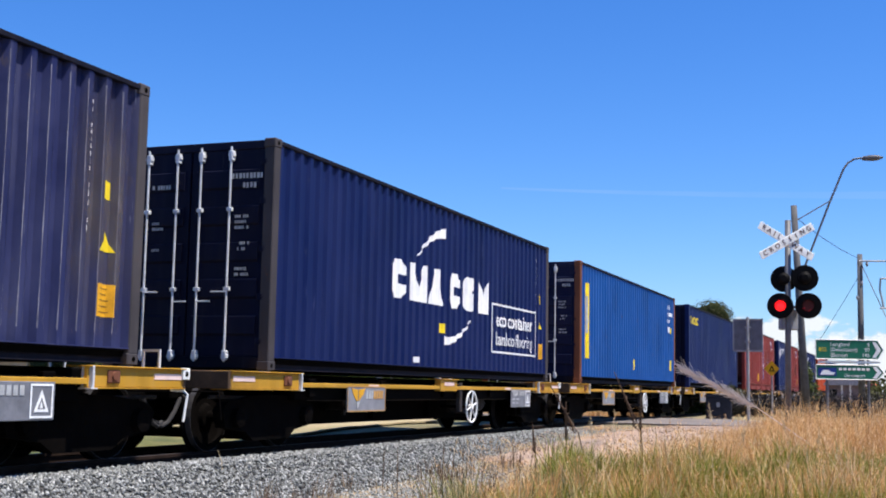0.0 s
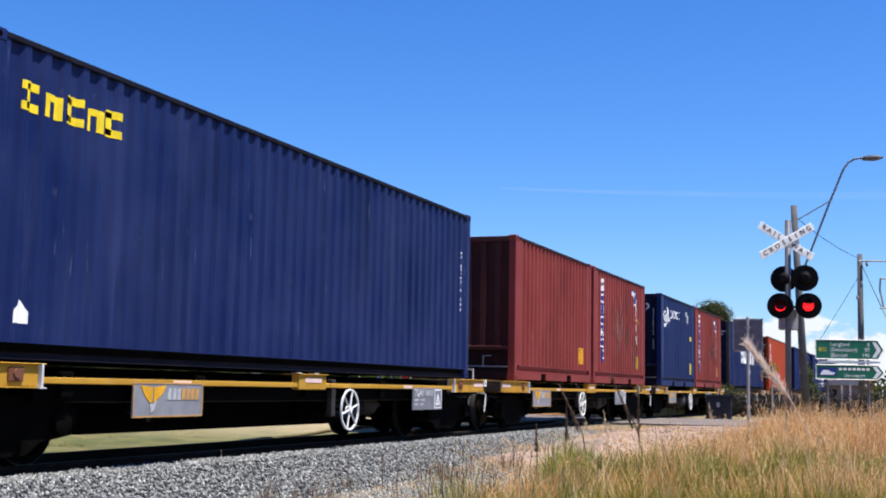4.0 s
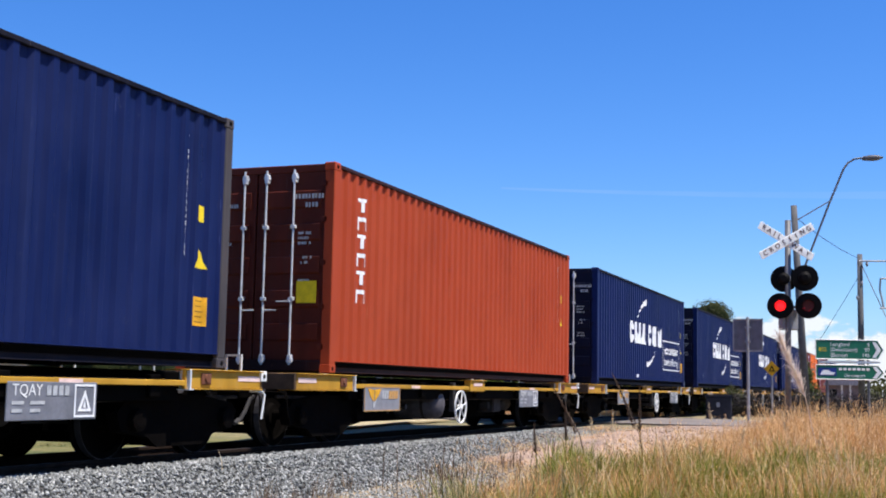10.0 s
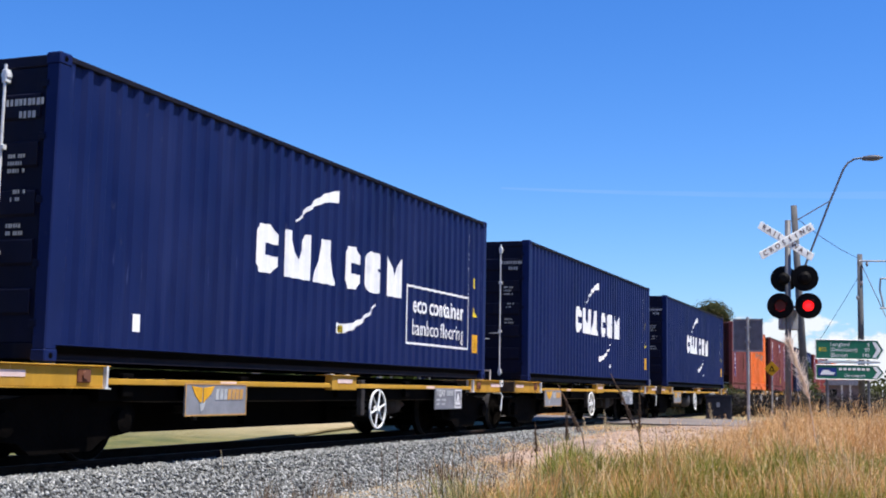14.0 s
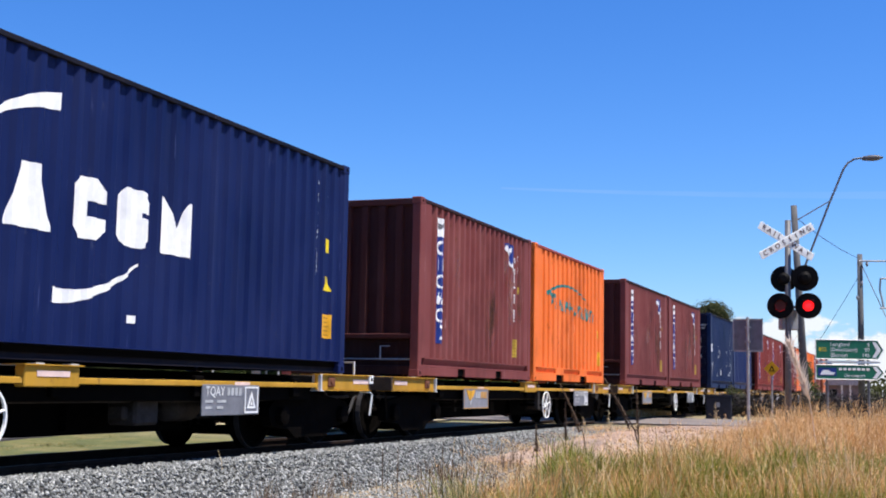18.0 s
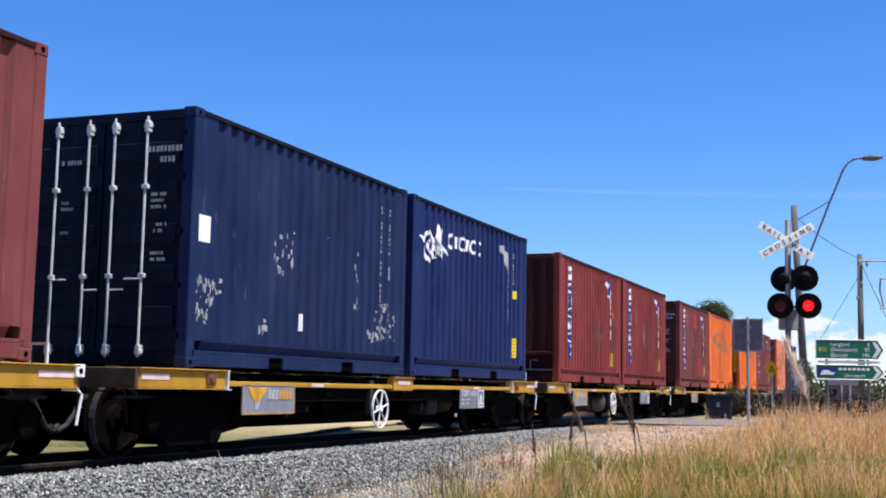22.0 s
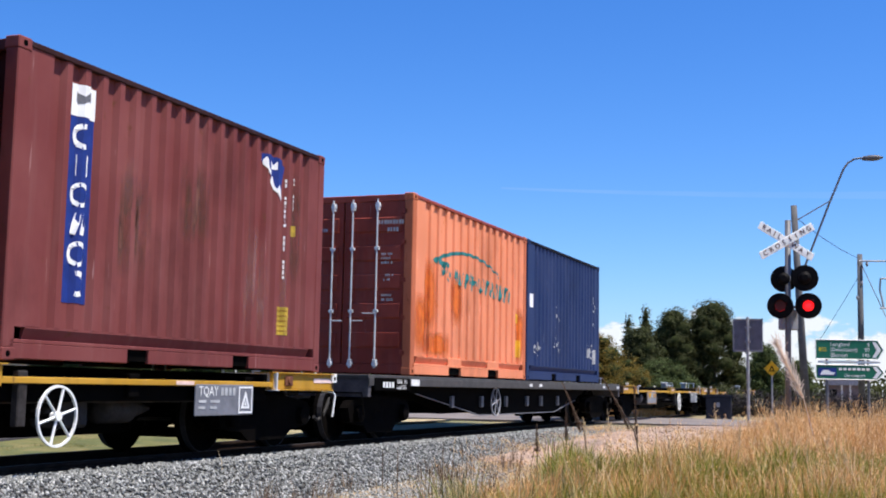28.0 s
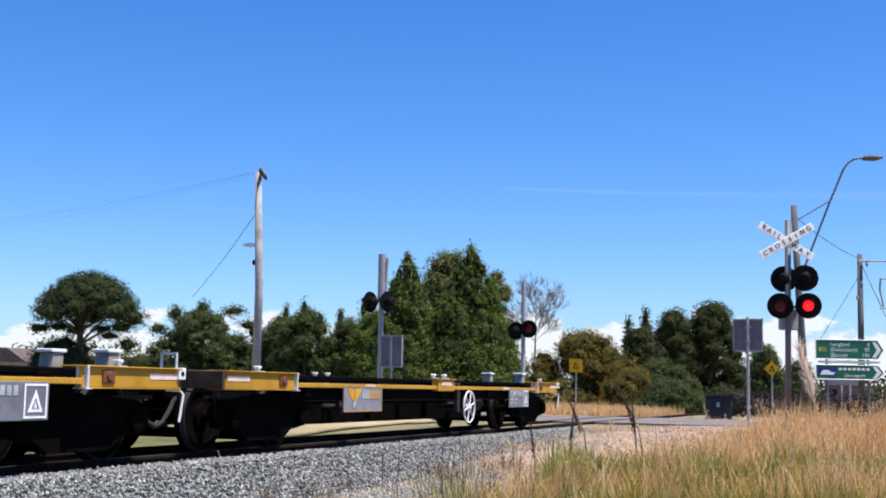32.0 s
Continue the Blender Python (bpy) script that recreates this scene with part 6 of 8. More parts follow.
def street_lamp():
    x, y = -3.42, 41.6
    z0 = ground_z(x, y)
    s = thing("street_lamp", "leaning grey timber pole with a long steel lamp arm", "street lamp", at=pose(x, y, z0))
    part("pole", Geo().tube([(0.06, 0.1, 0), (-0.10, -0.1, 3.5), (-0.24, -0.3, 7.06)], [0.135, 0.12, 0.10], 14), DARKPOLE, s, "weathered timber pole", smooth=True)
    part("lamp_arm", Geo().tube([(0.02, -0.2, 4.9), (0.90, -0.1, 7.2), (1.33, -0.05, 8.25), (1.47, 0, 8.46), (1.68, 0, 8.58), (2.0, 0.1, 8.62)], 0.035, 8), MASTGREY, s, "bent grey lamp arm")
    part("arm_stay", Geo().tube([(-0.2, -0.25, 6.55), (0.92, -0.1, 7.22)], 0.022, 6), MASTGREY, s)
    part("lantern", Geo().lathe((2.2, 0.1, 8.60), "x", [(-0.32, 0.03), (-0.26, 0.07), (0.0, 0.10), (0.2, 0.085), (0.36, 0.02)], 14), plain("lantern_grey", (0.12, 0.11, 0.11), 0.5), s, "grey cobra-head lantern", smooth=True)


def power_pole():
    x, y = -23.21, 40.6
    z0 = ground_z(x, y)
    s = thing("power_pole", "weathered grey timber power pole with a crossarm", "power pole", at=pose(x, y, z0))
    part("pole", Geo().tube([(0.0, 0, 0), (0, 0, 4.5), (-0.10, -0.2, 8.95)], [0.17, 0.155, 0.13], 14), WOODPOLE, s, "weathered timber pole", smooth=True)
    part("crossarm", Geo().tube([(0.36, -0.85, 8.86), (-0.42, 0.95, 8.92)], 0.075, 6), BARK, s, "dark timber crossarm")
    part("arm_brace", Geo().tube([(-0.10, -0.22, 8.25), (0.22, -0.6, 8.84)], 0.02, 6), BARK, s)
    for k in (0.08, 0.92):
        p = Vector((0.36, -0.85, 8.86)).lerp(Vector((-0.42, 0.95, 8.92)), k)
        part("insulator", Geo().lathe((p.x, p.y, p.z + 0.05), "z", [(0, 0.02), (0.05, 0.05), (0.1, 0.05), (0.15, 0.02)], 8), GALV, s)
    part("lamp_bracket", Geo().tube([(0, -0.1, 5.9), (-0.2, -0.15, 6.15)], 0.025, 6), GALV, s)
    part("small_lantern", Geo().lathe((-0.38, -0.15, 6.15), "x", [(-0.3, 0.03), (-0.1, 0.09), (0.15, 0.07), (0.2, 0.02)], 10), WHITE, s, "small pale lantern")
    part("junction_box", Geo().box(-0.28, -0.14, -0.1, 0.08, 5.40, 5.58, 0.01), SIGNALBLACK, s)
    wires = thing("overhead_wires", "thin overhead wires running from the power pole", "wires")
    for k, (dx, dz) in enumerate(((-0.3, 0.0), (0.0, -0.05), (0.3, -0.18))):
        a, b = Vector((x + dx, y - 0.3 * k, z0 + 9.0 + dz)), Vector((-80 + dx, 62, 11.2 - 0.5 * k))
        part("wire", Geo().tube([a.lerp(b, u / 10) - Vector((0, 0, 5.0 * (u / 10) * (1 - u / 10))) for u in range(11)], 0.003, 5), MASTGREY, wires)
    a, b = Vector((x - 0.1, y, z0 + 7.6)), Vector((-33.1, 51.4, 5.0))
    part("service_wire", Geo().tube([a.lerp(b, u / 8) - Vector((0, 0, 0.6 * (u / 8) * (1 - u / 8))) for u in range(9)], 0.012, 5), SIGNALBLACK, wires)


def right_pole():
    x, y = -2.45, 61.3
    z0 = ground_z(x, y)
    s = thing("power_pole", "slim grey power pole with steel crossarms", "power pole", at=pose(x, y, z0))
    part("pole", Geo().tube([(0, 0, 0), (0.03, 0, 7.6)], [0.16, 0.12], 12), DARKPOLE, s, "grey pole", smooth=True)
    for z, a, b in ((7.25, 0.0, 2.2), (5.0, 0.9, 2.4), (6.4, 0.95, 2.4)):
        part("crossarm", Geo().tube([(a, -0.2, z), (b, 0.3, z)], 0.045, 6), GALV, s)
    part("drop_bracket", Geo().tube([(0.95, -0.1, 6.4), (0.9, -0.1, 5.9), (1.0, -0.1, 5.4), (1.05, -0.1, 5.0)], 0.05, 6), GALV, s)
    part("brace", Geo().tube([(0.1, -0.1, 7.1), (1.15, 0, 4.6)], 0.022, 6), GALV, s)
    for a, z in ((0.35, 7.1), (-0.1, 5.5), (0.1, 6.2)):
        part("insulator", Geo().lathe((a, -0.15, z), "z", [(-0.12, 0.03), (0, 0.07), (0.1, 0.05)], 8), GALV, s)
    w = thing("overhead_wires", "thin overhead wires between the poles", "wires")
    def wire(a, b, sag, r=0.012):
        a, b = Vector(a), Vector(b)
        part("wire", Geo().tube([a.lerp(b, u / 8) - Vector((0, 0, sag * 4 * (u / 8) * (1 - u / 8))) for u in range(9)], r, 5), SIGNALBLACK, w)
    wire((-3.6, 41.3, 6.6), (x, y, z0 + 7.4), 0.14)
    wire((x, y, z0 + 6.6), (-4.5, 60.5, 3.0), 0.05)


def direction_sign():
    y = 44.3
    s = thing("direction_sign", "green road direction sign in two arrow-ended boards with white words", "road sign", at=pose(0, y, ground_z(-2, y)) @ pose(-2.2, 0, 0, 0, 0, 18) @ pose(2.2, 0, 0))
    z0 = ground_z(-2, y)
    def board(x0, x1, za, zb, tip):
        zm = (za + zb) / 2
        out = [(x0, za), (x1, za), (x1 + tip, zm), (x1, zb), (x0, zb)]
        b = part("board", Geo().prism([(p, q - z0) for p, q in out], "y", -0.02, 0.02), GREENSIGN, s, "green board")
        e = 0.025
        g = Geo()
        for (p, q) in zip(out, out[1:] + out[:1]):
            g.tube([(p[0], -0.022, p[1] - z0), (q[0], -0.022, q[1] - z0)], 0.014, 4)
        part("board_rim", g, WHITE, b, "white rim")
        w = (zb - za)
        part("chevron", Geo().prism([(x1 - 0.18, za + 0.1 * w - z0), (x1 - 0.05, za + 0.1 * w - z0), (x1 + tip - 0.08, zm - z0), (x1 - 0.05, zb - 0.1 * w - z0), (x1 - 0.18, zb - 0.1 * w - z0), (x1 + tip - 0.24, zm - z0)], "y", -0.03, -0.022), WHITE, b, "white chevron")
        return b
    b1 = board(-3.29, -1.20, 2.04, 2.70, 0.20)
    b2 = board(-3.29, -1.20, 1.35, 1.84, 0.20)
    for txt, num, z in (("Longford", "6", 2.54), ("(Devonport)", "99", 2.36), ("(Burnie)", "146", 2.17)):
        sign_text(txt, 0.19, WHITE, b1, -2.80, -0.026, z - z0, squeeze=0.95, align="LEFT")
        sign_text(num, 0.19, WHITE, b1, -1.46, -0.026, z - z0, squeeze=0.95, align="RIGHT")
    sign_text("B52", 0.19, YDECAL, b1, -3.06, -0.026, 2.36 - z0, squeeze=0.9)
    sign_text("Devonport", 0.16, WHITE, b2, -1.98, -0.026, 1.48 - z0)
    g = Geo()
    for k in range(7):
        g.box(-2.52 + k * 0.155, -2.41 + k * 0.155, -0.028, -0.022, 1.66 - z0, 1.74 - z0)
    part("name_bars", g, WHITE, b2, "white name bars")
    ic = part("ship_panel", Geo().box(-3.22, -2.60, -0.026, -0.020, 1.46 - z0, 1.73 - z0), BLUEDECAL, b2, "blue panel")
    part("ship_icon", Geo().prism([(-3.15, 1.50 - z0), (-2.70, 1.50 - z0), (-2.64, 1.58 - z0), (-2.80, 1.60 - z0), (-2.86, 1.66 - z0), (-3.05, 1.66 - z0), (-3.12, 1.58 - z0)], "y", -0.031, -0.026), WHITE, ic, "white ship")
    for x in (-2.9, -1.5):
        part("post", Geo().tube([(x, 0.07, 0), (x, 0.07, 2.72 - z0)], 0.045, 10), MASTGREY, s, "grey sign post")
    part("rail_band", Geo().box(-3.2, -1.1, 0.021, 0.04, 1.90 - z0, 1.98 - z0), WHITE, s)


def board_from_behind():
    x, y = -3.86, 30.75
    z0 = ground_z(x, y)
    s = thing("sign_board", "back of a grey road sign on a single post", "road sign", at=pose(x, y, z0))
    part("post", Geo().tube([(0, 0.03, 0), (0, 0, 2.68 - z0)], 0.038, 10), GALV, s, "grey post")
    b = part("board_back", Geo().box(-0.36, 0.36, 0.04, 0.06, 1.83 - z0, 2.64 - z0, 0.006), SIGNBACK, s, "dull grey sign back")
    part("board_rim", Geo().box(-0.36, 0.36, 0.02, 0.04, 2.60 - z0, 2.64 - z0).box(-0.36, 0.36, 0.02, 0.04, 1.83 - z0, 1.87 - z0).box(-0.36, -0.335, 0.02, 0.04, 1.83 - z0, 2.64 - z0).box(0.335, 0.36, 0.02, 0.04, 1.83 - z0, 2.64 - z0), GALV, b)
    part("clamp", Geo().box(-0.07, 0.07, -0.03, 0.03, 2.05 - z0, 2.10 - z0).box(-0.07, 0.07, -0.03, 0.03, 2.40 - z0, 2.45 - z0), GALV, b)


def warning_sign(x, y, z, size, diamond):
    z0 = ground_z(x, y)
    s = thing("warning_sign", "small yellow warning sign on a thin post", "road sign", "yellow warning signs", at=pose(x, y, z0))
    h = size / 2
    poly = [(-h * 1.2, 0), (0, -h * 1.2), (h * 1.2, 0), (0, h * 1.2)] if diamond else [(-h, -h), (h, -h), (h, h), (-h, h)]
    b = part("face", Geo().prism([(p, q + z - z0) for p, q in poly], "y", -0.01, 0.01), plain("sign_yellow", (0.72, 0.36, 0.01), 0.5, var=0.12), s, "yellow face")
    part("symbol", Geo().prism([(-h * 0.5, z - z0 - h * 0.45), (h * 0.5, z - z0 - h * 0.45), (0, z - z0 + h * 0.55)], "y", -0.016, -0.011), SIGNALBLACK, b, "black symbol")
    part("symbol_core", Geo().prism([(-h * 0.25, z - z0 - h * 0.28), (h * 0.25, z - z0 - h * 0.28), (0, z - z0 + h * 0.25)], "y", -0.02, -0.016), plain("sign_yellow", (0.7, 0.36, 0.01)), b)
    part("post", Geo().tube([(0, 0.04, 0), (0, 0.04, z - z0 + h)], 0.03, 8), GALV, s, "grey post")


def red_car():
    """Saloon that waits on the side road beyond the track."""
    x, y = -19.95, 20.25
    z0 = ground_z(x, y) + 0.05
    paint = plain("dark_red_car_paint", (0.16, 0.008, 0.014), 0.3, var=0.1, spec=0.5)
    glass = plain("car_glass", (0.012, 0.014, 0.016), 0.08, var=0.1, spec=0.5)
    tyre, rim = plain("tyre_rubber", (0.012, 0.012, 0.012), 0.8, spec=0.1), plain("alloy_rim", (0.55, 0.55, 0.56), 0.35, 0.6)
    s = thing("car", "dark red saloon car waiting on the side road", "car", at=pose(x, y, z0))
    arch = lambda c: [(c - 0.36, 0.24), (c - 0.30, 0.50), (c - 0.14, 0.64), (c + 0.14, 0.64), (c + 0.30, 0.50), (c + 0.36, 0.24)]
    low = [(0.0, 0.30)] + arch(0.85) + arch(3.45) + [(4.3, 0.28), (4.34, 0.55), (4.22, 0.80), (3.4, 0.90), (0.7, 0.92), (0.1, 0.86), (-0.02, 0.6)]
    body = part("body", Geo().prism(low, "x", -0.86, 0.86), paint, s, "dark red body")
    cab = [(0.55, 0.88), (1.25, 1.25), (1.7, 1.30), (2.6, 1.28), (3.5, 0.88)]
    part("cabin", Geo().prism(cab, "x", -0.70, 0.70), paint, s, "dark red roof and pillars")
    for sd in (1, -1):
        for win in ([(0.86, 0.93), (1.32, 1.20), (1.85, 1.23), (1.85, 0.93)], [(1.95, 0.93), (1.95, 1.23), (2.52, 1.21), (3.16, 0.93)]):
            part("side_window", Geo().prism(win, "x", *sorted((sd * 0.695, sd * 0.712))), glass, s, "dark side window")
        part("mirror", Geo().box(*sorted((sd * 0.86, sd * 1.0)), 2.95, 3.1, 0.92, 1.05, 0.03), paint, s)
        part("tail_lamp", Geo().box(*sorted((sd * 0.55, sd * 0.84)), -0.045, 0.02, 0.62, 0.78, 0.02), plain("tail_red", (0.30, 0.01, 0.01), 0.3), s, "red tail lamp")
        part("head_lamp", Geo().box(*sorted((sd * 0.52, sd * 0.82)), 4.24, 4.335, 0.60, 0.74, 0.02), plain("lamp_glass", (0.5, 0.5, 0.52), 0.1), s, "clear headlamp")
        for wy in (0.85, 3.45):
            w = part("wheel", Geo().lathe((sd * 0.76, wy, 0.31), "x", [(-0.10, 0.20), (-0.10, 0.29), (-0.07, 0.31), (0.07, 0.31), (0.10, 0.29), (0.10, 0.20)], 22), tyre, s, "black tyre")
            g = Geo().ring((sd * 0.855, wy, 0.31), "x", 0.205, 0.02, 0.03, 20)
            for j in range(5):
                a = j * 2 * math.pi / 5
                g.tube([(sd * 0.865, wy, 0.31), (sd * 0.86, wy + 0.18 * math.cos(a), 0.31 + 0.18 * math.sin(a))], 0.022, 6)
            part("rim", g, rim, w, "five-spoked alloy rim")
    part("windscreen", Geo().prism([(2.62, 1.270), (3.44, 0.915), (3.47, 0.925), (2.65, 1.285)], "x", -0.60, 0.60), glass, s, "dark windscreen")
    part("rear_window", Geo().prism([(0.60, 0.905), (1.22, 1.230), (1.19, 1.245), (0.57, 0.92)], "x", -0.58, 0.58), glass, s, "dark rear window")
    part("bumper", Geo().box(-0.82, 0.82, 4.30, 4.40, 0.30, 0.48, 0.03), paint, s)


def far_shed():
    """Low building with white posts, a long way down the road."""
    x, y = -6.4, 96.0
    s = thing("shed", "low mauve-grey building with white posts far away", "building", at=pose(x, y, ground_z(x, y)))
    part("wall", Geo().box(0, 2.6, 0, 4, 0, 1.6, 0.02), plain("mauve_boards", (0.20, 0.155, 0.165), 0.8, var=0.3, scale=2), s, "mauve-grey boards")
    part("roof", Geo().prism([(-0.15, 1.6), (2.75, 1.6), (2.5, 2.0), (0.1, 2.0)], "y", -0.3, 4.3), plain("pale_roof", (0.34, 0.33, 0.36), 0.6), s, "pale grey metal roof")
    for px in (1.1, 1.7):
        part("corner_post", Geo().box(px, px + 0.13, -0.08, 0.0, 0, 1.6, 0.01), WHITE, s, "white post")
    part("window", Geo().box(0.3, 0.8, -0.03, 0.02, 0.7, 1.3, 0.01), BLACK, s, "dark window")


def far_house():
    """Low house behind the hedge, its roof just over the side road."""
    x, y = -76.0, 80.0
    s = thing("house", "low house with a dull brown tiled roof far away", "house", at=pose(x, y, ground_z(x, y)))
    part("wall", Geo().box(0, 9.2, 0, 7, 0, 2.3, 0.02), plain("cream_render", (0.40, 0.37, 0.32), 0.8, var=0.2, scale=1), s, "cream rendered wall")
    part("roof", Geo().prism([(-0.3, 2.3), (9.5, 2.3), (7.4, 3.45), (1.8, 3.45)], "y", -0.4, 7.4), plain("dull_brown_tiles", (0.13, 0.10, 0.09), 0.85, var=0.35, scale=3, bumpy=0.4), s, "dull brown tiled roof")
    for px in (1.2, 6.2):
        part("window", Geo().box(px, px + 1.4, -0.03, 0.02, 0.9, 2.0, 0.01), BLACK, s, "dark window")


def equipment_case():
    x, y = -6.1, 40.7
    s = thing("equipment_case", "dark blue-grey steel equipment case beside the crossing", "equipment box", at=pose(x, y, ground_z(x, y) - 0.02, 0, 0, 8))
    paint = plain("case_paint", (0.022, 0.022, 0.032), 0.5, var=0.3)
    part("body", Geo().box(-0.36, 0.46, -0.3, 0.3, 0.06, 0.78, 0.03), paint, s)
    part("lid", Geo().prism([(-0.40, 0.78), (0.50, 0.78), (0.46, 0.85), (-0.36, 0.85)], "y", -0.35, 0.35), paint, s)
    part("plinth", Geo().box(-0.42, 0.52, -0.35, 0.35, -0.1, 0.08, 0.02), plain("concrete", (0.12, 0.115, 0.11), 0.9), s, "dull concrete plinth")
    part("latch", Geo().box(-0.02, 0.08, -0.33, -0.3, 0.45, 0.6, 0.01), GALV, s)


# ---- plants ----
def leaf_cloud(rng, centres, radii, count, size, flat=0.9, shell=0.3):
    """Leaf quads scattered through overlapping lobes in small sprays."""
    centres, radii = np.array(centres), np.array(radii)
    w = np.prod(radii, 1) ** 0.67
    sprays = max(1, count // 5)
    pick = rng.choice(len(centres), sprays, p=w / w.sum())
    d = rng.normal(size=(sprays, 3))
    d /= np.linalg.norm(d, axis=1, keepdims=True)
    r = shell + (1.08 - shell) * rng.random(sprays) ** 0.5
    tip = centres[pick] + d * radii[pick] * r[:, None]
    p = np.repeat(tip, 5, 0) + rng.normal(size=(sprays * 5, 3)) * size * 1.1
    d = np.repeat(d, 5, 0)
    n = len(p)
    face = d + 0.5 * rng.normal(size=(n, 3)) + np.array([0, 0, 0.2])
    u = np.cross(face, rng.normal(size=(n, 3)))
    loose = rng.random(n) < 0.25
    u[loose] = (d * 0.8 + 0.6 * rng.normal(size=(n, 3)))[loose]
    u /= np.linalg.norm(u, axis=1, keepdims=True) + 1e-9
    v = np.cross(u, face)
    v /= np.linalg.norm(v, axis=1, keepdims=True) + 1e-9
    s = size * rng.uniform(0.5, 1.3, n)[:, None]
    quad = np.stack([p - u * s, p - v * s * flat * 0.45, p + u * s, p + v * s * flat * 0.45], 1)
    return quad.reshape(-1, 3), np.arange(n * 4).reshape(-1, 4)


# dark fill colour: shade inside crowns and hedge is put into it
CROWN_SHADE = plain("crown_shade", (0.032, 0.040, 0.013), 0.95, var=0.5, scale=4, bumpy=0.6, spec=0.05)


def ball():
    b = bmesh.new()
    bmesh.ops.create_icosphere(b, subdivisions=2, radius=1.0)
    b.verts.ensure_lookup_table()
    out = np.array([v.co[:] for v in b.verts]), np.array([[v.index for v in f.verts] for f in b.faces])
    b.free()
    return out


BALL_V, BALL_F = ball()


def tree(name, x, y, lobes, count, size, leaf, label, trunk_h, trunk_r=0.18, flat=0.9, seed=1, limbs=6, shell=0.72, category="tree", core=0.70):
    """A tree: tapered trunk, limbs that reach into the lobes, and a crown of small leaves."""
    rng = np.random.default_rng(seed)
    t = thing(name, label, category, at=pose(x, y, ground_z(x, y)))
    bend = rng.uniform(-0.2, 0.2, 2)
    top = (bend[0], bend[1], trunk_h)
    part("trunk", Geo().tube([(0, 0, -0.1), (bend[0] * 0.4, bend[1] * 0.4, trunk_h * 0.5), top], [trunk_r * 1.25, trunk_r, trunk_r * 0.4], 10), BARK, t, smooth=True)
    cs = [l[:3] for l in lobes]
    for k in range(min(limbs, len(lobes))):
        c = Vector(cs[k])
        a = Vector((bend[0] * 0.6, bend[1] * 0.6, min(c.z, trunk_h) * rng.uniform(0.6, 0.95)))
        part("limb", Geo().tube([a, a.lerp(c, 0.5) + Vector((0, 0, 0.1)), c], [trunk_r * 0.4, trunk_r * 0.28, trunk_r * 0.1], 6), BARK, t)
    v, f = leaf_cloud(rng, cs, [l[3:] for l in lobes], count, size, flat, shell)
    quick_mesh("crown", v, f, leaf, "", "", parent=t)
    # solid balls fill the crown; their dark colour stands for inner shade
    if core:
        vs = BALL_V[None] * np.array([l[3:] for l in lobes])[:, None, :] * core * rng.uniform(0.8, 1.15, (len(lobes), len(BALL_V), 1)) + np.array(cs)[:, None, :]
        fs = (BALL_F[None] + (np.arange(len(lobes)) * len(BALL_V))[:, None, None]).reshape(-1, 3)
        quick_mesh("shade_core", vs.reshape(-1, 3), fs, CROWN_SHADE, "solid dark core that stands for shade inside the crown", "", parent=t)
    return t


def lobes_round(rng, w, h, z0, n, r0, r1, flat=0.8):
    """Lobes over a dome of half-width w and height h that stands on z0, some of them inside it."""
    out = []
    for k in range(n):
        a = k * 2.4 + rng.uniform(-0.4, 0.4)
        u = (k + 0.5) / n
        zz = 1 - u
        skin = 1.0 if k % 4 else 0.5
        r = rng.uniform(r0, r1)
        rad = (w - r * 0.7) * math.sqrt(max(0.0, 1 - zz ** 2.2)) * skin
        out.append((rad * math.cos(a), rad * math.sin(a) * 0.8, z0 + max(r * 0.4, zz * h - r * flat * 0.8), r, r, r * flat))
    return out


def lobes_cone(rng, w, h, z0, n):
    """Lobes of a pointed conifer."""
    out = [(0, 0, z0 + h * 0.97, 0.12, 0.12, 0.5)]
    for k in range(n):
        u = ((k + rng.random()) / n) ** 1.25
        rad = w * (1 - u) ** 0.74
        a = k * 2.4 + rng.uniform(-0.4, 0.4)
        r = 0.19 * w * (1 - u) + 0.15
        q = max(0.0, rad - r * 0.6) * (1.0 if k % 5 else 0.45)
        out.append((q * math.cos(a), q * math.sin(a), z0 + u * h, r, r, r * 1.7))
    for k in range(10):
        u = k / 10
        r = w * (1 - u) ** 0.78 * 0.72
        out.append((0, 0, z0 + u * h * 0.96, r, r, h * 0.09))
    return out


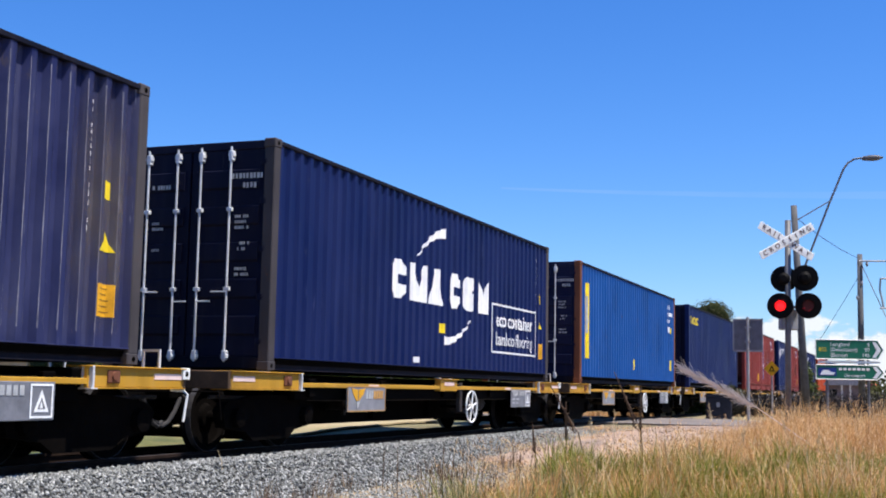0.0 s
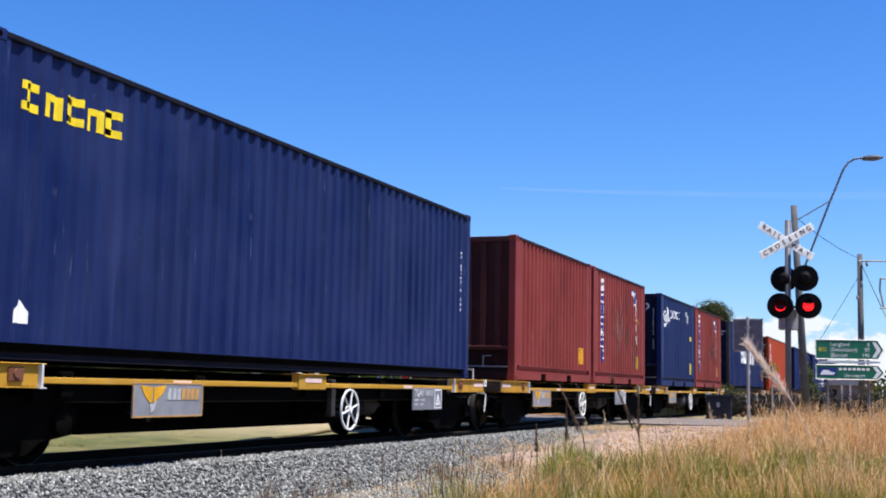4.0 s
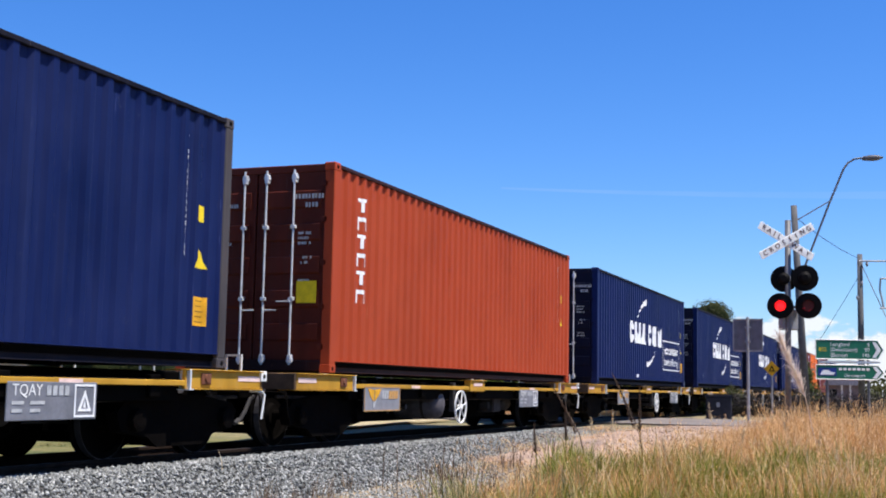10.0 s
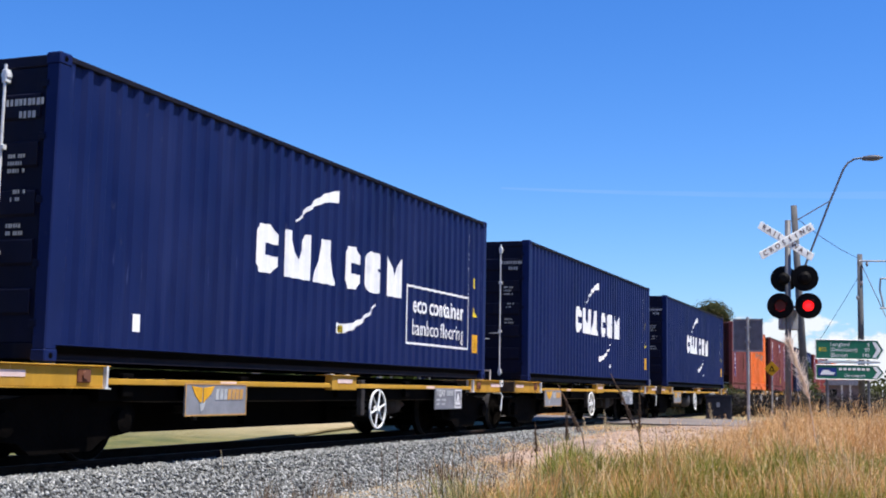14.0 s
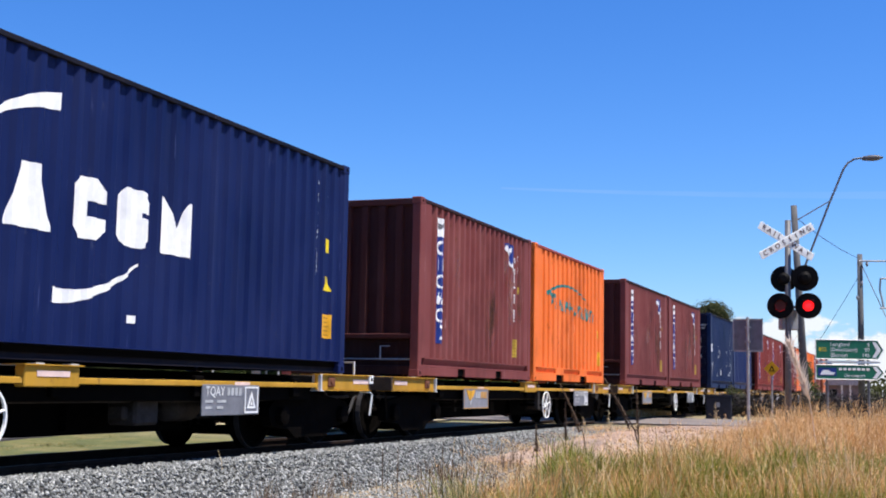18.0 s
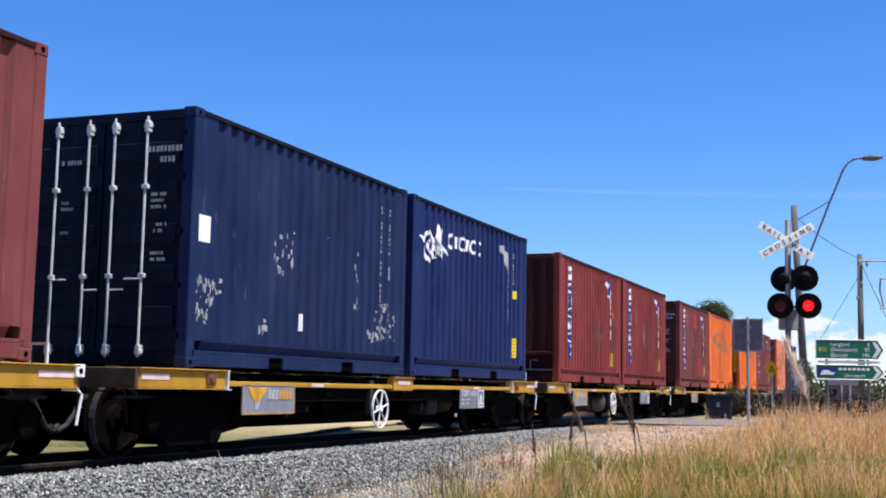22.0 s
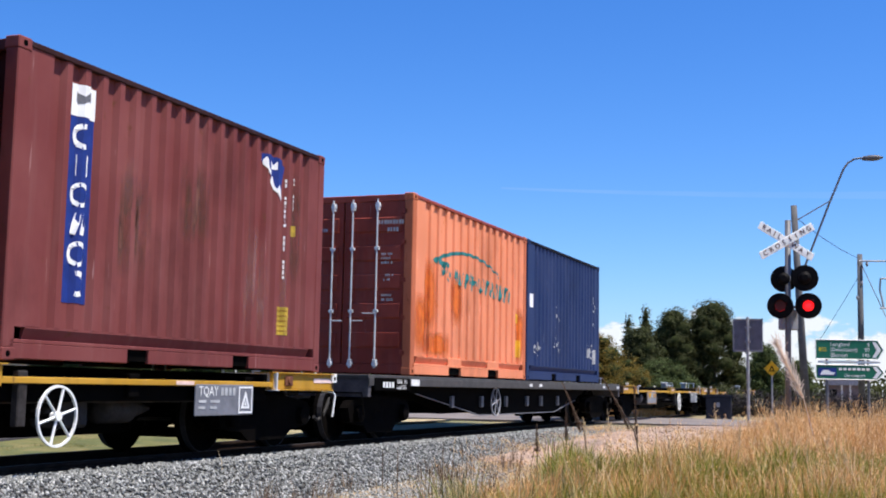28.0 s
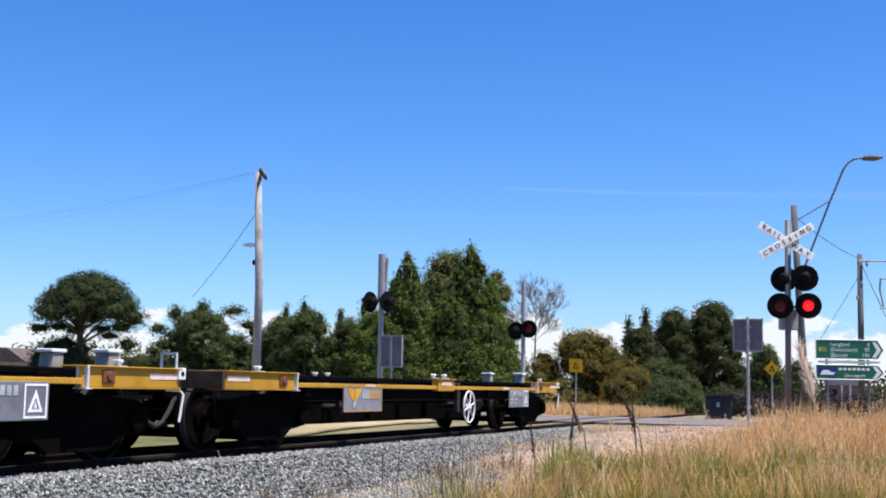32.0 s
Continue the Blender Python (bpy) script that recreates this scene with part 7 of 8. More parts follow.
def build_trees():
    rng = np.random.default_rng(11)
    dark = island("pine_needles", [(0, (0.019, 0.029, 0.011)), (0.6, (0.034, 0.048, 0.016)), (1, (0.056, 0.072, 0.024))], trans=0.2)
    mid = island("broad_leaves", [(0, (0.038, 0.054, 0.016)), (0.6, (0.064, 0.086, 0.024)), (1, (0.100, 0.122, 0.038))], trans=0.25)
    lime = island("cypress_green", [(0, (0.064, 0.092, 0.014)), (0.6, (0.100, 0.136, 0.020)), (1, (0.148, 0.184, 0.032))], trans=0.3)
    olive = island("olive_brown", [(0, (0.120, 0.080, 0.013)), (0.5, (0.165, 0.105, 0.017)), (0.8, (0.13, 0.115, 0.02)), (1, (0.225, 0.140, 0.026))], trans=0.25)
    pale = island("pale_leaves", [(0, (0.081, 0.094, 0.026)), (0.6, (0.141, 0.152, 0.046)), (1, (0.210, 0.202, 0.073))], trans=0.3)
    dusk = island("dark_scrub", [(0, (0.034, 0.038, 0.012)), (0.6, (0.052, 0.056, 0.017)), (1, (0.078, 0.080, 0.026))], trans=0.2)
    # umbrella pine with open gaps between its tiers
    L = []
    for k in range(30):
        u = math.sqrt((k + 0.5) / 30)
        a = k * 2.4
        L.append((0.4 + 3.3 * u * math.cos(a), 2.4 * u * math.sin(a), 5.3 + 2.5 * (1 - u ** 2.2), 1.15, 1.1, 0.75))
    L += [(-3.6, 0, 4.55, 0.9, 0.8, 0.38), (-2.4, 0.5, 4.7, 0.9, 0.8, 0.35), (3.3, 0, 4.6, 1.0, 0.9, 0.42), (3.6, 0.3, 3.4, 0.8, 0.8, 0.5), (1.3, 0.5, 4.5, 0.8, 0.8, 0.35), (-0.6, 0, 4.4, 0.9, 0.8, 0.4), (4.1, 0, 5.3, 0.6, 0.7, 0.45), (2.3, 0, 4.0, 0.8, 0.7, 0.3)]
    L += [(l[0] - 1.5, *l[1:]) for l in lobes_round(rng, 2.7, 2.6, 1.4, 20, 0.7, 1.0)]
    tree("pine_tree", -54.0, 70.2, L, 46000, 0.085, dark, "broad dark umbrella pine with open tiers", 6.3, 0.26, seed=3, limbs=30)
    tree("cypress_tree", -38.4, 60.6, lobes_round(rng, 3.5, 4.9, 0.2, 74, 0.45, 0.8, 0.55) + [(-1.7, 0, 4.9, 0.5, 0.4, 0.45), (0.1, 0, 5.2, 0.4, 0.3, 0.5), (2.2, 0, 5.0, 0.8, 0.5, 0.3), (-2.9, 0, 4.0, 0.6, 0.4, 0.35), (3.2, 0, 4.2, 0.7, 0.4, 0.3)], 40000, 0.075, mid, "spreading dark green feathery cypress", 4.5, 0.22, seed=4, limbs=10)
    for k, (x, y, w, h) in enumerate(((-33.0, 60.5, 2.2, 4.7), (-30.6, 58.6, 2.1, 4.9), (-28.4, 59.2, 2.1, 4.4), (-26.2, 58.0, 2.1, 4.8), (-36.0, 64.0, 2.4, 4.0), (-42.5, 68.0, 2.4, 3.0))):
        tree("shade_tree", x, y, lobes_round(rng, w, h, 0.1, 34, 0.4, 0.7, 0.8) + [(0.2 - 0.3 * k, 0, h * 1.02, 0.22, 0.22, 0.6), (0.9, 0, h * 0.9, 0.25, 0.25, 0.5)], 19000, 0.07, mid if k != 3 else lime, "dense green garden tree in a row", h * 0.8, 0.15, seed=20 + k, limbs=6)
    tree("conifer_tree", -23.3, 55.2, lobes_cone(rng, 2.7, 7.4, -0.1, 200), 50000, 0.068, lime, "tall pointed bright green conifer", 7.0, 0.16, seed=31, limbs=4, core=0.62)
    tree("conifer_tree", -20.4, 56.4, lobes_cone(rng, 3.2, 7.85, -0.1, 260), 72000, 0.068, lime, "broad pointed bright green conifer", 7.2, 0.2, seed=32, limbs=4, core=0.62)
    tree("pale_tree", -26.6, 69.6, lobes_round(rng, 3.2, 8.5, 0.8, 44, 0.6, 1.0), 20000, 0.09, pale, "pale green tree behind the conifers", 7.0, 0.2, seed=33)
    tree("pale_tree", -22.9, 67.5, lobes_round(rng, 1.7, 6.8, 1.0, 28, 0.4, 0.8), 12000, 0.08, pale, "thin pale tree behind the conifers", 6.0, 0.14, seed=34)
    # leafless tree
    bare = thing("bare_tree", "leafless grey tree with fine twigs", "tree", at=pose(-20.3, 66.8, ground_z(-20.6, 66.8)))
    rr = random.Random(8)
    tw = plain("grey_twigs", (0.26, 0.21, 0.215), 0.9)
    part("trunk", Geo().tube([(0, 0, 0), (0.1, 0, 3), (0.15, 0, 5.9)], [0.08, 0.05, 0.02], 8), tw, bare)
    def fork(g, a, d, ln, r, depth):
        b = a + d * ln
        g.tube([a, a.lerp(b, 0.5) + Vector((0, 0, 0.04 * ln)), b], [r, r * 0.8, r * 0.55], 4 if depth else 3, caps=False)
        if depth:
            for _ in range(5):
                e = (d + Vector((rr.uniform(-0.75, 0.75), rr.uniform(-0.75, 0.75), rr.uniform(-0.35, 0.6)))).normalized()
                fork(g, a.lerp(b, rr.uniform(0.45, 1.0)), e, ln * rr.uniform(0.5, 0.8), max(0.007, r * 0.5), depth - 1)
    for k in range(18):
        a = Vector((0.1, 0, rr.uniform(3.4, 5.8)))
        an = k * 2.4
        d = Vector((math.cos(an) * 0.8 + 0.1, math.sin(an) * 0.8, rr.uniform(0.35, 1.0))).normalized()
        g = Geo()
        fork(g, a, d, rr.uniform(0.9, 1.3), 0.018, 3)
        part("limb", g, tw, bare)
    tree("olive_shrub", -14.9, 57.4, lobes_round(rng, 3.2, 3.75, 0.0, 64, 0.45, 0.75, 0.75), 36000, 0.06, olive, "large rounded olive-brown shrub", 2.2, 0.2, seed=41, limbs=8, category="shrub")
    tree("green_shrub", -11.4, 58.4, lobes_round(rng, 2.3, 2.5, -0.1, 40, 0.4, 0.65), 20000, 0.06, mid, "low green shrub beside the olive one", 1.3, 0.12, seed=42, limbs=5, category="shrub")
    tree("green_shrub", -9.5, 50.0, lobes_round(rng, 1.7, 1.55, -0.1, 30, 0.35, 0.55), 16000, 0.05, mid, "low green shrub at the edge of the road", 0.9, 0.1, seed=61, limbs=4, category="shrub")
    tree("green_shrub", -11.6, 53.0, lobes_round(rng, 1.6, 2.0, -0.1, 30, 0.35, 0.55), 15000, 0.05, olive, "olive and green shrub at the edge of the road", 1.1, 0.1, seed=62, limbs=4, category="shrub")
    tree("green_shrub", -7.6, 52.5, lobes_round(rng, 1.3, 1.3, -0.1, 24, 0.3, 0.5), 11000, 0.05, dusk, "low dark shrub beside the equipment case", 0.8, 0.1, seed=63, limbs=4, category="shrub")
    tree("brown_shrub", -12.9, 61.0, lobes_round(rng, 1.5, 4.2, 0.0, 28, 0.4, 0.7), 14000, 0.07, dusk, "dull dark shrub with spiky top", 3.8, 0.14, seed=43, limbs=5)
    tree("dark_tree", -12.3, 66.4, lobes_round(rng, 1.6, 5.4, 0.0, 40, 0.45, 0.75), 22000, 0.065, dusk, "dense dark green tree by the road", 4.4, 0.2, seed=44)
    tree("dark_tree", -10.35, 67.2, lobes_round(rng, 2.0, 5.9, 0.0, 60, 0.5, 0.8), 34000, 0.065, dusk, "dense dark green rounded tree by the road", 4.8, 0.22, seed=45)
    for k, x in enumerate((-17.3, -16.2)):
        tree("spruce_tree", x, 78, lobes_cone(rng, 0.9, 5.0 + 0.7 * k, 0.4, 34), 6000, 0.11, dusk, "small pointed dark spruce far behind", 4.8, 0.1, seed=46 + k, limbs=2)
    for k, (x, y, w, h) in enumerate(((-9.9, 88.0, 1.5, 3.9), (-8.0, 93.0, 1.2, 3.0))):
        tree("roadside_tree", x, y, lobes_round(rng, w, h * 0.9, h * 0.2, 22, 0.4, 0.7), 9000, 0.11, mid, "small green tree far along the road", h * 0.7, 0.12, seed=50 + k)
    # hedge and far woods
    cs = [(-82 + 1.1 * k, 88 - 0.12 * k, 1.6 + 0.2 * math.sin(k)) for k in range(40)]
    v, f = leaf_cloud(rng, cs, [(1.2, 0.9, 1.5)] * len(cs), 42000, 0.075, shell=0.2)
    hedge = quick_mesh("hedge", v, f, dusk, "long dark green hedge behind the side road", "hedge")
    # the hedge gets the same dark balls in place of inner shade
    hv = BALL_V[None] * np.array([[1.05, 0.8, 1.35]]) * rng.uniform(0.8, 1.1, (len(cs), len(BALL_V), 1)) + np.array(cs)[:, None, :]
    quick_mesh("shade_core", hv.reshape(-1, 3), (BALL_F[None] + (np.arange(len(cs)) * len(BALL_V))[:, None, None]).reshape(-1, 3), CROWN_SHADE, "solid dark core that stands for shade inside the hedge", "", parent=hedge)
    cs = [(rng.uniform(-260, -60), rng.uniform(150, 190), rng.uniform(2, 6)) for _ in range(120)] + [(rng.uniform(-60, 60), rng.uniform(170, 230), rng.uniform(1, 2.4)) for _ in range(90)]
    v, f = leaf_cloud(rng, cs, [(5.0, 4.0, 2.8)] * len(cs), 30000, 0.5)
    quick_mesh("far_woods", v, f, dusk, "dark line of woods far beyond the fields", "woods")
    cs = [(-6.8 + 0.45 * k, 48.0 + 0.1 * k, 0.30 + 0.06 * math.sin(k * 1.7)) for k in range(28)]
    v, f = leaf_cloud(rng, cs, [(0.55, 0.45, 0.62)] * len(cs), 42000, 0.045, shell=0.2)
    quick_mesh("dark_scrub", v, f, island("scrub_brown", [(0, (0.012, 0.011, 0.013)), (0.6, (0.030, 0.025, 0.026)), (1, (0.06, 0.05, 0.05))]), "low dark scrub along the road beyond the crossing", "scrub")


def blades(rng, px, py, pz, h, w, lean, segs=3, aim=None):
    """Grass blades as bent tapering strips."""
    n = len(px)
    a = rng.uniform(0, 2 * math.pi, n) if aim is None else aim + rng.normal(0, 0.7, n)
    side = rng.uniform(0, 2 * math.pi, n)
    dx, dy = np.cos(a), np.sin(a)
    sx, sy = np.cos(side), np.sin(side)
    out = []
    for k in range(segs + 1):
        u = k / segs
        off = lean * h * u ** 2
        cx, cy, cz = px + dx * off, py + dy * off, pz + h * u * (1 - 0.25 * lean * u)
        ww = w * (1 - u) ** 0.7 * 0.5 + 0.0006
        out.append(np.stack([cx - sx * ww, cy - sy * ww, cz], -1))
        out.append(np.stack([cx + sx * ww, cy + sy * ww, cz], -1))
    v = np.stack(out, 1)
    m = 2 * (segs + 1)
    base = np.array([[2 * k, 2 * k + 1, 2 * k + 3, 2 * k + 2] for k in range(segs)])
    f = (base[None] + (np.arange(n) * m)[:, None, None]).reshape(-1, 4)
    return v.reshape(-1, 3), f


def grass_edge(y):
    """Plan line (x) left of which the tall grass thins out."""
    return np.interp(y, [9, 11.5, 13, 15, 17, 20, 24, 29], [-3.4, -4.1, -4.3, -4.05, -3.75, -3.35, -3.2, -3.2])


def build_grass():
    rng = np.random.default_rng(21)
    straw = island("straw_blades", [(0, (0.42, 0.21, 0.07)), (0.3, (0.66, 0.38, 0.145)), (0.7, (0.80, 0.53, 0.25)), (1, (0.88, 0.70, 0.45))], 0.8, 0.42)
    green = island("green_blades", [(0, (0.12, 0.13, 0.016)), (0.5, (0.29, 0.27, 0.042)), (0.8, (0.44, 0.37, 0.09)), (1, (0.68, 0.52, 0.22))], 0.7, 0.40)
    weed = island("dry_weeds", [(0, (0.06, 0.04, 0.03)), (0.5, (0.16, 0.10, 0.06)), (1, (0.28, 0.2, 0.12))], 0.9)
    hush = lambda a, b, f, k: np.array([noise.noise(Vector((p * f, q * f, k))) for p, q in zip(a, b)])

    def heights(x, y):
        return np.array([max(ground_z(a, b), bed_z(a, b) if abs(a - TRACK_X) < 3.2 else -9) - 0.02 for a, b in zip(x, y)])

    def field(n, x0, x1, y0, y1, keep, hmin, hmax, w, lean, mat, name, label, power=1.0, tall=False, tuft=0, spread=0.10):
        x, y = rng.uniform(x0, x1, n), y0 + (y1 - y0) * rng.random(n) ** power
        k = keep(x, y)
        x, y = x[k], y[k]
        grow = np.ones(len(x))
        aim = None
        if tuft:
            # tufts: the blades of one fan out from its middle
            grow = np.repeat(rng.uniform(0.65, 1.15, len(x)), tuft)
            x, y = np.repeat(x, tuft), np.repeat(y, tuft)
            dx, dy = rng.normal(0, spread, len(x)), rng.normal(0, spread, len(x))
            aim = np.arctan2(dy, dx)
            x, y = x + dx, y + dy
        pat = (0.82 + 0.40 * hush(x, y, 0.9, 7) + 0.25 * hush(x, y, 2.3, 17)) * grow
        if tall:
            pat *= np.clip(0.45 + (x - grass_edge(y)) / 1.6, 0.4, 1.0)
        v, f = blades(rng, x, y, heights(x, y), rng.uniform(hmin, hmax, len(x)) * pat, w * rng.uniform(0.6, 1.4, len(x)), rng.uniform(0.05, lean, len(x)), aim=aim)
        quick_mesh(name, v, f, mat, label, "grass")

    thin = lambda y: np.interp(y, [11, 13.5, 15.5], [0.40, 0.60, 1.0])
    fresh = island("fresh_blades", [(0, (0.095, 0.115, 0.013)), (0.45, (0.230, 0.255, 0.032)), (0.8, (0.380, 0.360, 0.070)), (1, (0.66, 0.53, 0.23))], 0.7, 0.40)
    clumps = ((-2.05, 13.9, 0.36), (-1.85, 14.5, 0.34), (-2.3, 14.6, 0.26), (-1.5, 15.3, 0.26), (-1.0, 15.3, 0.26), (-3.75, 14.3, 0.30), (-3.4, 14.1, 0.30), (-3.2, 14.6, 0.26), (-4.0, 14.9, 0.22), (-0.5, 15.0, 0.35), (-1.35, 14.2, 0.24))
    near_clump = lambda x, y: np.min([np.hypot((x - a) / r, (y - b) / r) for a, b, r in clumps], 0) + rng.normal(0, 0.25, len(x)) < 1.0
    edge = lambda x, y: (x > grass_edge(y) + rng.normal(0, 0.25, len(x))) & (rng.random(len(x)) < thin(y)) & ~(near_clump(x, y + 0.25) & (rng.random(len(x)) < 0.75))
    russet = island("russet_blades", [(0, (0.30, 0.14, 0.05)), (0.4, (0.56, 0.30, 0.11)), (1, (0.74, 0.46, 0.20))], 0.8, 0.42)
    patch = lambda x, y: hush(x, y, 0.75, 41) + 0.5 * hush(x, y, 2.0, 43) + rng.normal(0, 0.08, len(x))
    field(3000, -5.0, 1.4, 11.0, 27.5, lambda x, y: edge(x, y) & (patch(x, y) > -0.12), 0.30, 0.92, 0.0115, 0.6, straw, "dry_grass", "tall dry straw-coloured grass beside the track", tall=True, tuft=17, spread=0.12)
    field(3000, -5.0, 1.4, 11.0, 27.5, lambda x, y: edge(x, y) & (patch(x, y) < -0.05), 0.28, 0.82, 0.0115, 0.55, russet, "russet_grass", "patches of darker russet grass beside the track", tall=True, tuft=16, spread=0.12)
    gpatch = lambda x, y: (x > grass_edge(y) + 0.1) & (hush(x, y, 0.6, 2) + 0.4 * hush(x, y, 1.9, 5) + rng.normal(0, 0.06, len(x)) > 0.16)
    field(2600, -5.2, 1.2, 10.5, 16.6, gpatch, 0.28, 0.66, 0.014, 0.5, green, "green_grass", "green grass growing in tufts among the dry stalks", tall=True, tuft=18, spread=0.085)
    field(5200, -4.6, 0.2, 12.8, 16.0, near_clump, 0.38, 0.78, 0.016, 0.45, fresh, "green_grass", "taller clumps of fresh green grass in the dry field", tuft=9, spread=0.07)
    tufts = lambda x, y: (np.abs(x - grass_edge(y) - 0.4) < 0.8) & (hush(x, y, 1.1, 31) > 0.0)
    field(800, -6.0, -2.2, 11.0, 18.0, tufts, 0.22, 0.62, 0.012, 0.55, island("sage_blades", [(0, (0.10, 0.11, 0.032)), (0.5, (0.25, 0.25, 0.085)), (1, (0.56, 0.48, 0.25))], 0.8, 0.4), "edge_grass", "green and brown grass tufts at the edge of the stones", tuft=15, spread=0.075)
    low = lambda x, y: (np.abs(x - grass_edge(y) + 0.2) < 0.9) & (hush(x, y, 1.1, 9) > -0.1)
    field(700, -6.4, -2.6, 10.0, 29.0, low, 0.08, 0.34, 0.005, 0.8, straw, "short_dry_grass", "short dry grass at the edge of the stones", tuft=16, spread=0.07)
    field(900, -7.0, -2.8, 16.0, 29.5, lambda x, y: hush(x, y, 0.8, 12) > 0.05, 0.05, 0.20, 0.006, 0.8, straw, "sparse_dry_grass", "sparse short dry grass on the gravel", tuft=14, spread=0.09)
    weeds = lambda x, y: hush(x, y, 1.3, 4) > 0.15
    field(420, -6.4, -4.5, 10.5, 20.0, weeds, 0.12, 0.42, 0.006, 0.4, weed, "brown_weeds", "brown dead weeds among the stones", tuft=10, spread=0.06)
    field(30000, -15.1, -11.8, 12.0, 27.0, lambda x, y: rng.random(len(x)) < np.interp(y, [19.5, 25], [1.0, 0.05]), 0.05, 0.13, 0.012, 0.6, island("verge_blades", [(0, (0.045, 0.058, 0.011)), (0.5, (0.105, 0.105, 0.022)), (1, (0.27, 0.19, 0.065))], 0.8, 0.2), "verge_grass", "mown yellow-green verge grass beyond the track")
    field(14000, -14.8, -8.5, 41.0, 56.0, lambda x, y: y > 41, 0.2, 0.55, 0.02, 0.5, straw, "far_dry_grass", "dry grass beyond the road")
    # seed heads: small tilted flecks along the tops
    n = 3400
    x, y = rng.uniform(-5.0, 1.2, n), 12.0 + 15.0 * rng.random(n) ** 0.8
    k = x > grass_edge(y) + 0.1
    x, y = x[k], y[k]
    top = heights(x, y) + rng.uniform(0.45, 0.98, len(x)) * np.clip(0.45 + (x - grass_edge(y)) / 1.6, 0.4, 1.0) * (0.8 + 0.45 * hush(x, y, 0.9, 7))
    m = 10
    base = np.repeat(np.stack([x, y, top], -1), m, 0)
    a = np.repeat(rng.uniform(0, 6.28, len(x)), m)
    u = np.tile(np.arange(m) / m, len(x)) - 0.6
    bend = np.stack([0.6 * np.cos(a), 0.6 * np.sin(a), 1.2 - 0.5 * u], -1) * (u * 0.15)[:, None]
    p = base + bend
    d = rng.normal(0, 0.011, (len(p), 3)) + np.stack([np.cos(a), np.sin(a), 0.6 + 0 * a], -1) * 0.012
    w = rng.normal(0, 0.0024, (len(p), 3))
    v = np.stack([p - w, p + w, p + d + w, p + d - w], 1).reshape(-1, 3)
    quick_mesh("grass_seed_heads", v, np.arange(len(p) * 4).reshape(-1, 4), straw, "pale feathery seed heads over the dry grass", "grass")


stalks = []


def stalk(x, y, h, lean_x, head, mat, label, sway=0.0, r=0.004, n=46, span=0.28):
    """A single tall stem with a seed head."""
    z = max(ground_z(x, y), bed_z(x, y) if abs(x - TRACK_X) < 3.2 else -9)
    s = thing("grass_stalk", label, "grass", "tall stalks", at=pose(x, y, z - 0.02))
    part("stem", Geo().tube([(0, 0, 0), (lean_x * 0.25, 0, h * 0.5), (lean_x, 0, h)], [r, r * 0.9, r * 0.5], 5), mat, s)
    if head:
        rng = np.random.default_rng(int(abs(x * 1000)))
        u = rng.random(n)
        w0 = 1 - span + span * u
        p = np.stack([lean_x * (0.5 * w0 * (1 - w0) + w0 * w0), np.zeros(n), h * w0], -1)
        d = np.stack([rng.normal(0, 0.5, n) - 0.1, rng.normal(0, 0.5, n), np.abs(rng.normal(0.7, 0.3, n))], -1) * head * (1.2 - u)[:, None]
        w = np.array([0.0035, 0, 0])
        v = np.stack([p - w * 0.6, p + w * 0.6, p + d + w, p + d - w], 1).reshape(-1, 3)
        quick_mesh("seed_head", v, np.arange(n * 4).reshape(-1, 4), mat, "feathery seed head", "", parent=s)
    stalks.append((s, x, y, z - 0.02, sway))
    return s


def build_stalks():
    st = island("stalk_straw", [(0, (0.40, 0.28, 0.14)), (1, (0.70, 0.56, 0.36))], 0.8, 0.2)
    br = plain("brown_stem", (0.15, 0.095, 0.062), 0.9)
    rr = random.Random(3)
    for x, y, h, l, hd in ((-4.25, 15.6, 0.62, -0.12, 0.05), (-4.1, 16.2, 0.85, -0.10, 0.06), (-3.9, 16.6, 0.95, -0.05, 0.05), (-2.5, 13.4, 0.75, -0.04, 0.04), (-3.3, 12.4, 0.55, -0.14, 0.03), (-7.0, 11.6, 0.25, -0.06, 0.0), (-6.6, 17.6, 0.35, 0.05, 0.02), (-6.5, 18.0, 0.38, -0.05, 0.02), (-1.3, 13.0, 0.7, 0.1, 0.04), (-0.7, 14.0, 0.7, -0.1, 0.05), (-2.0, 15.0, 0.9, 0.08, 0.05), (-1.6, 17.0, 0.95, -0.12, 0.06), (-2.30, 14.0, 0.76, 0.02, 0.03), (-1.1, 15.2, 0.85, 0.05, 0.04), (-2.8, 18.5, 1.0, -0.1, 0.06)):
        stalk(x, y, h, l, hd, st, "tall dry grass stalk with a seed head", 4.0)
    for x, y, h, l in ((-3.41, 16.0, 1.28, -0.04), (-3.30, 16.0, 1.44, -0.50), (-4.38, 16.0, 1.06, 0.02), (-4.06, 16.0, 1.30, -0.46), (-4.62, 15.4, 0.8, -0.05)):
        stalk(x, y, h, l, 0.045, br, "tall dark brown dock stalk over the grass", 3.0, 0.010, 300, 0.50)
    for k in range(16):
        y = rr.uniform(12, 17)
        stalk(rr.uniform(-6.0, -4.6), y, rr.uniform(0.25, 0.55), rr.uniform(-0.06, 0.06), 0.015, br, "thin brown dead stem among the stones", 1.5, 0.005)


PLUME_AT = Vector((-1.33, 18.03, 0.06))


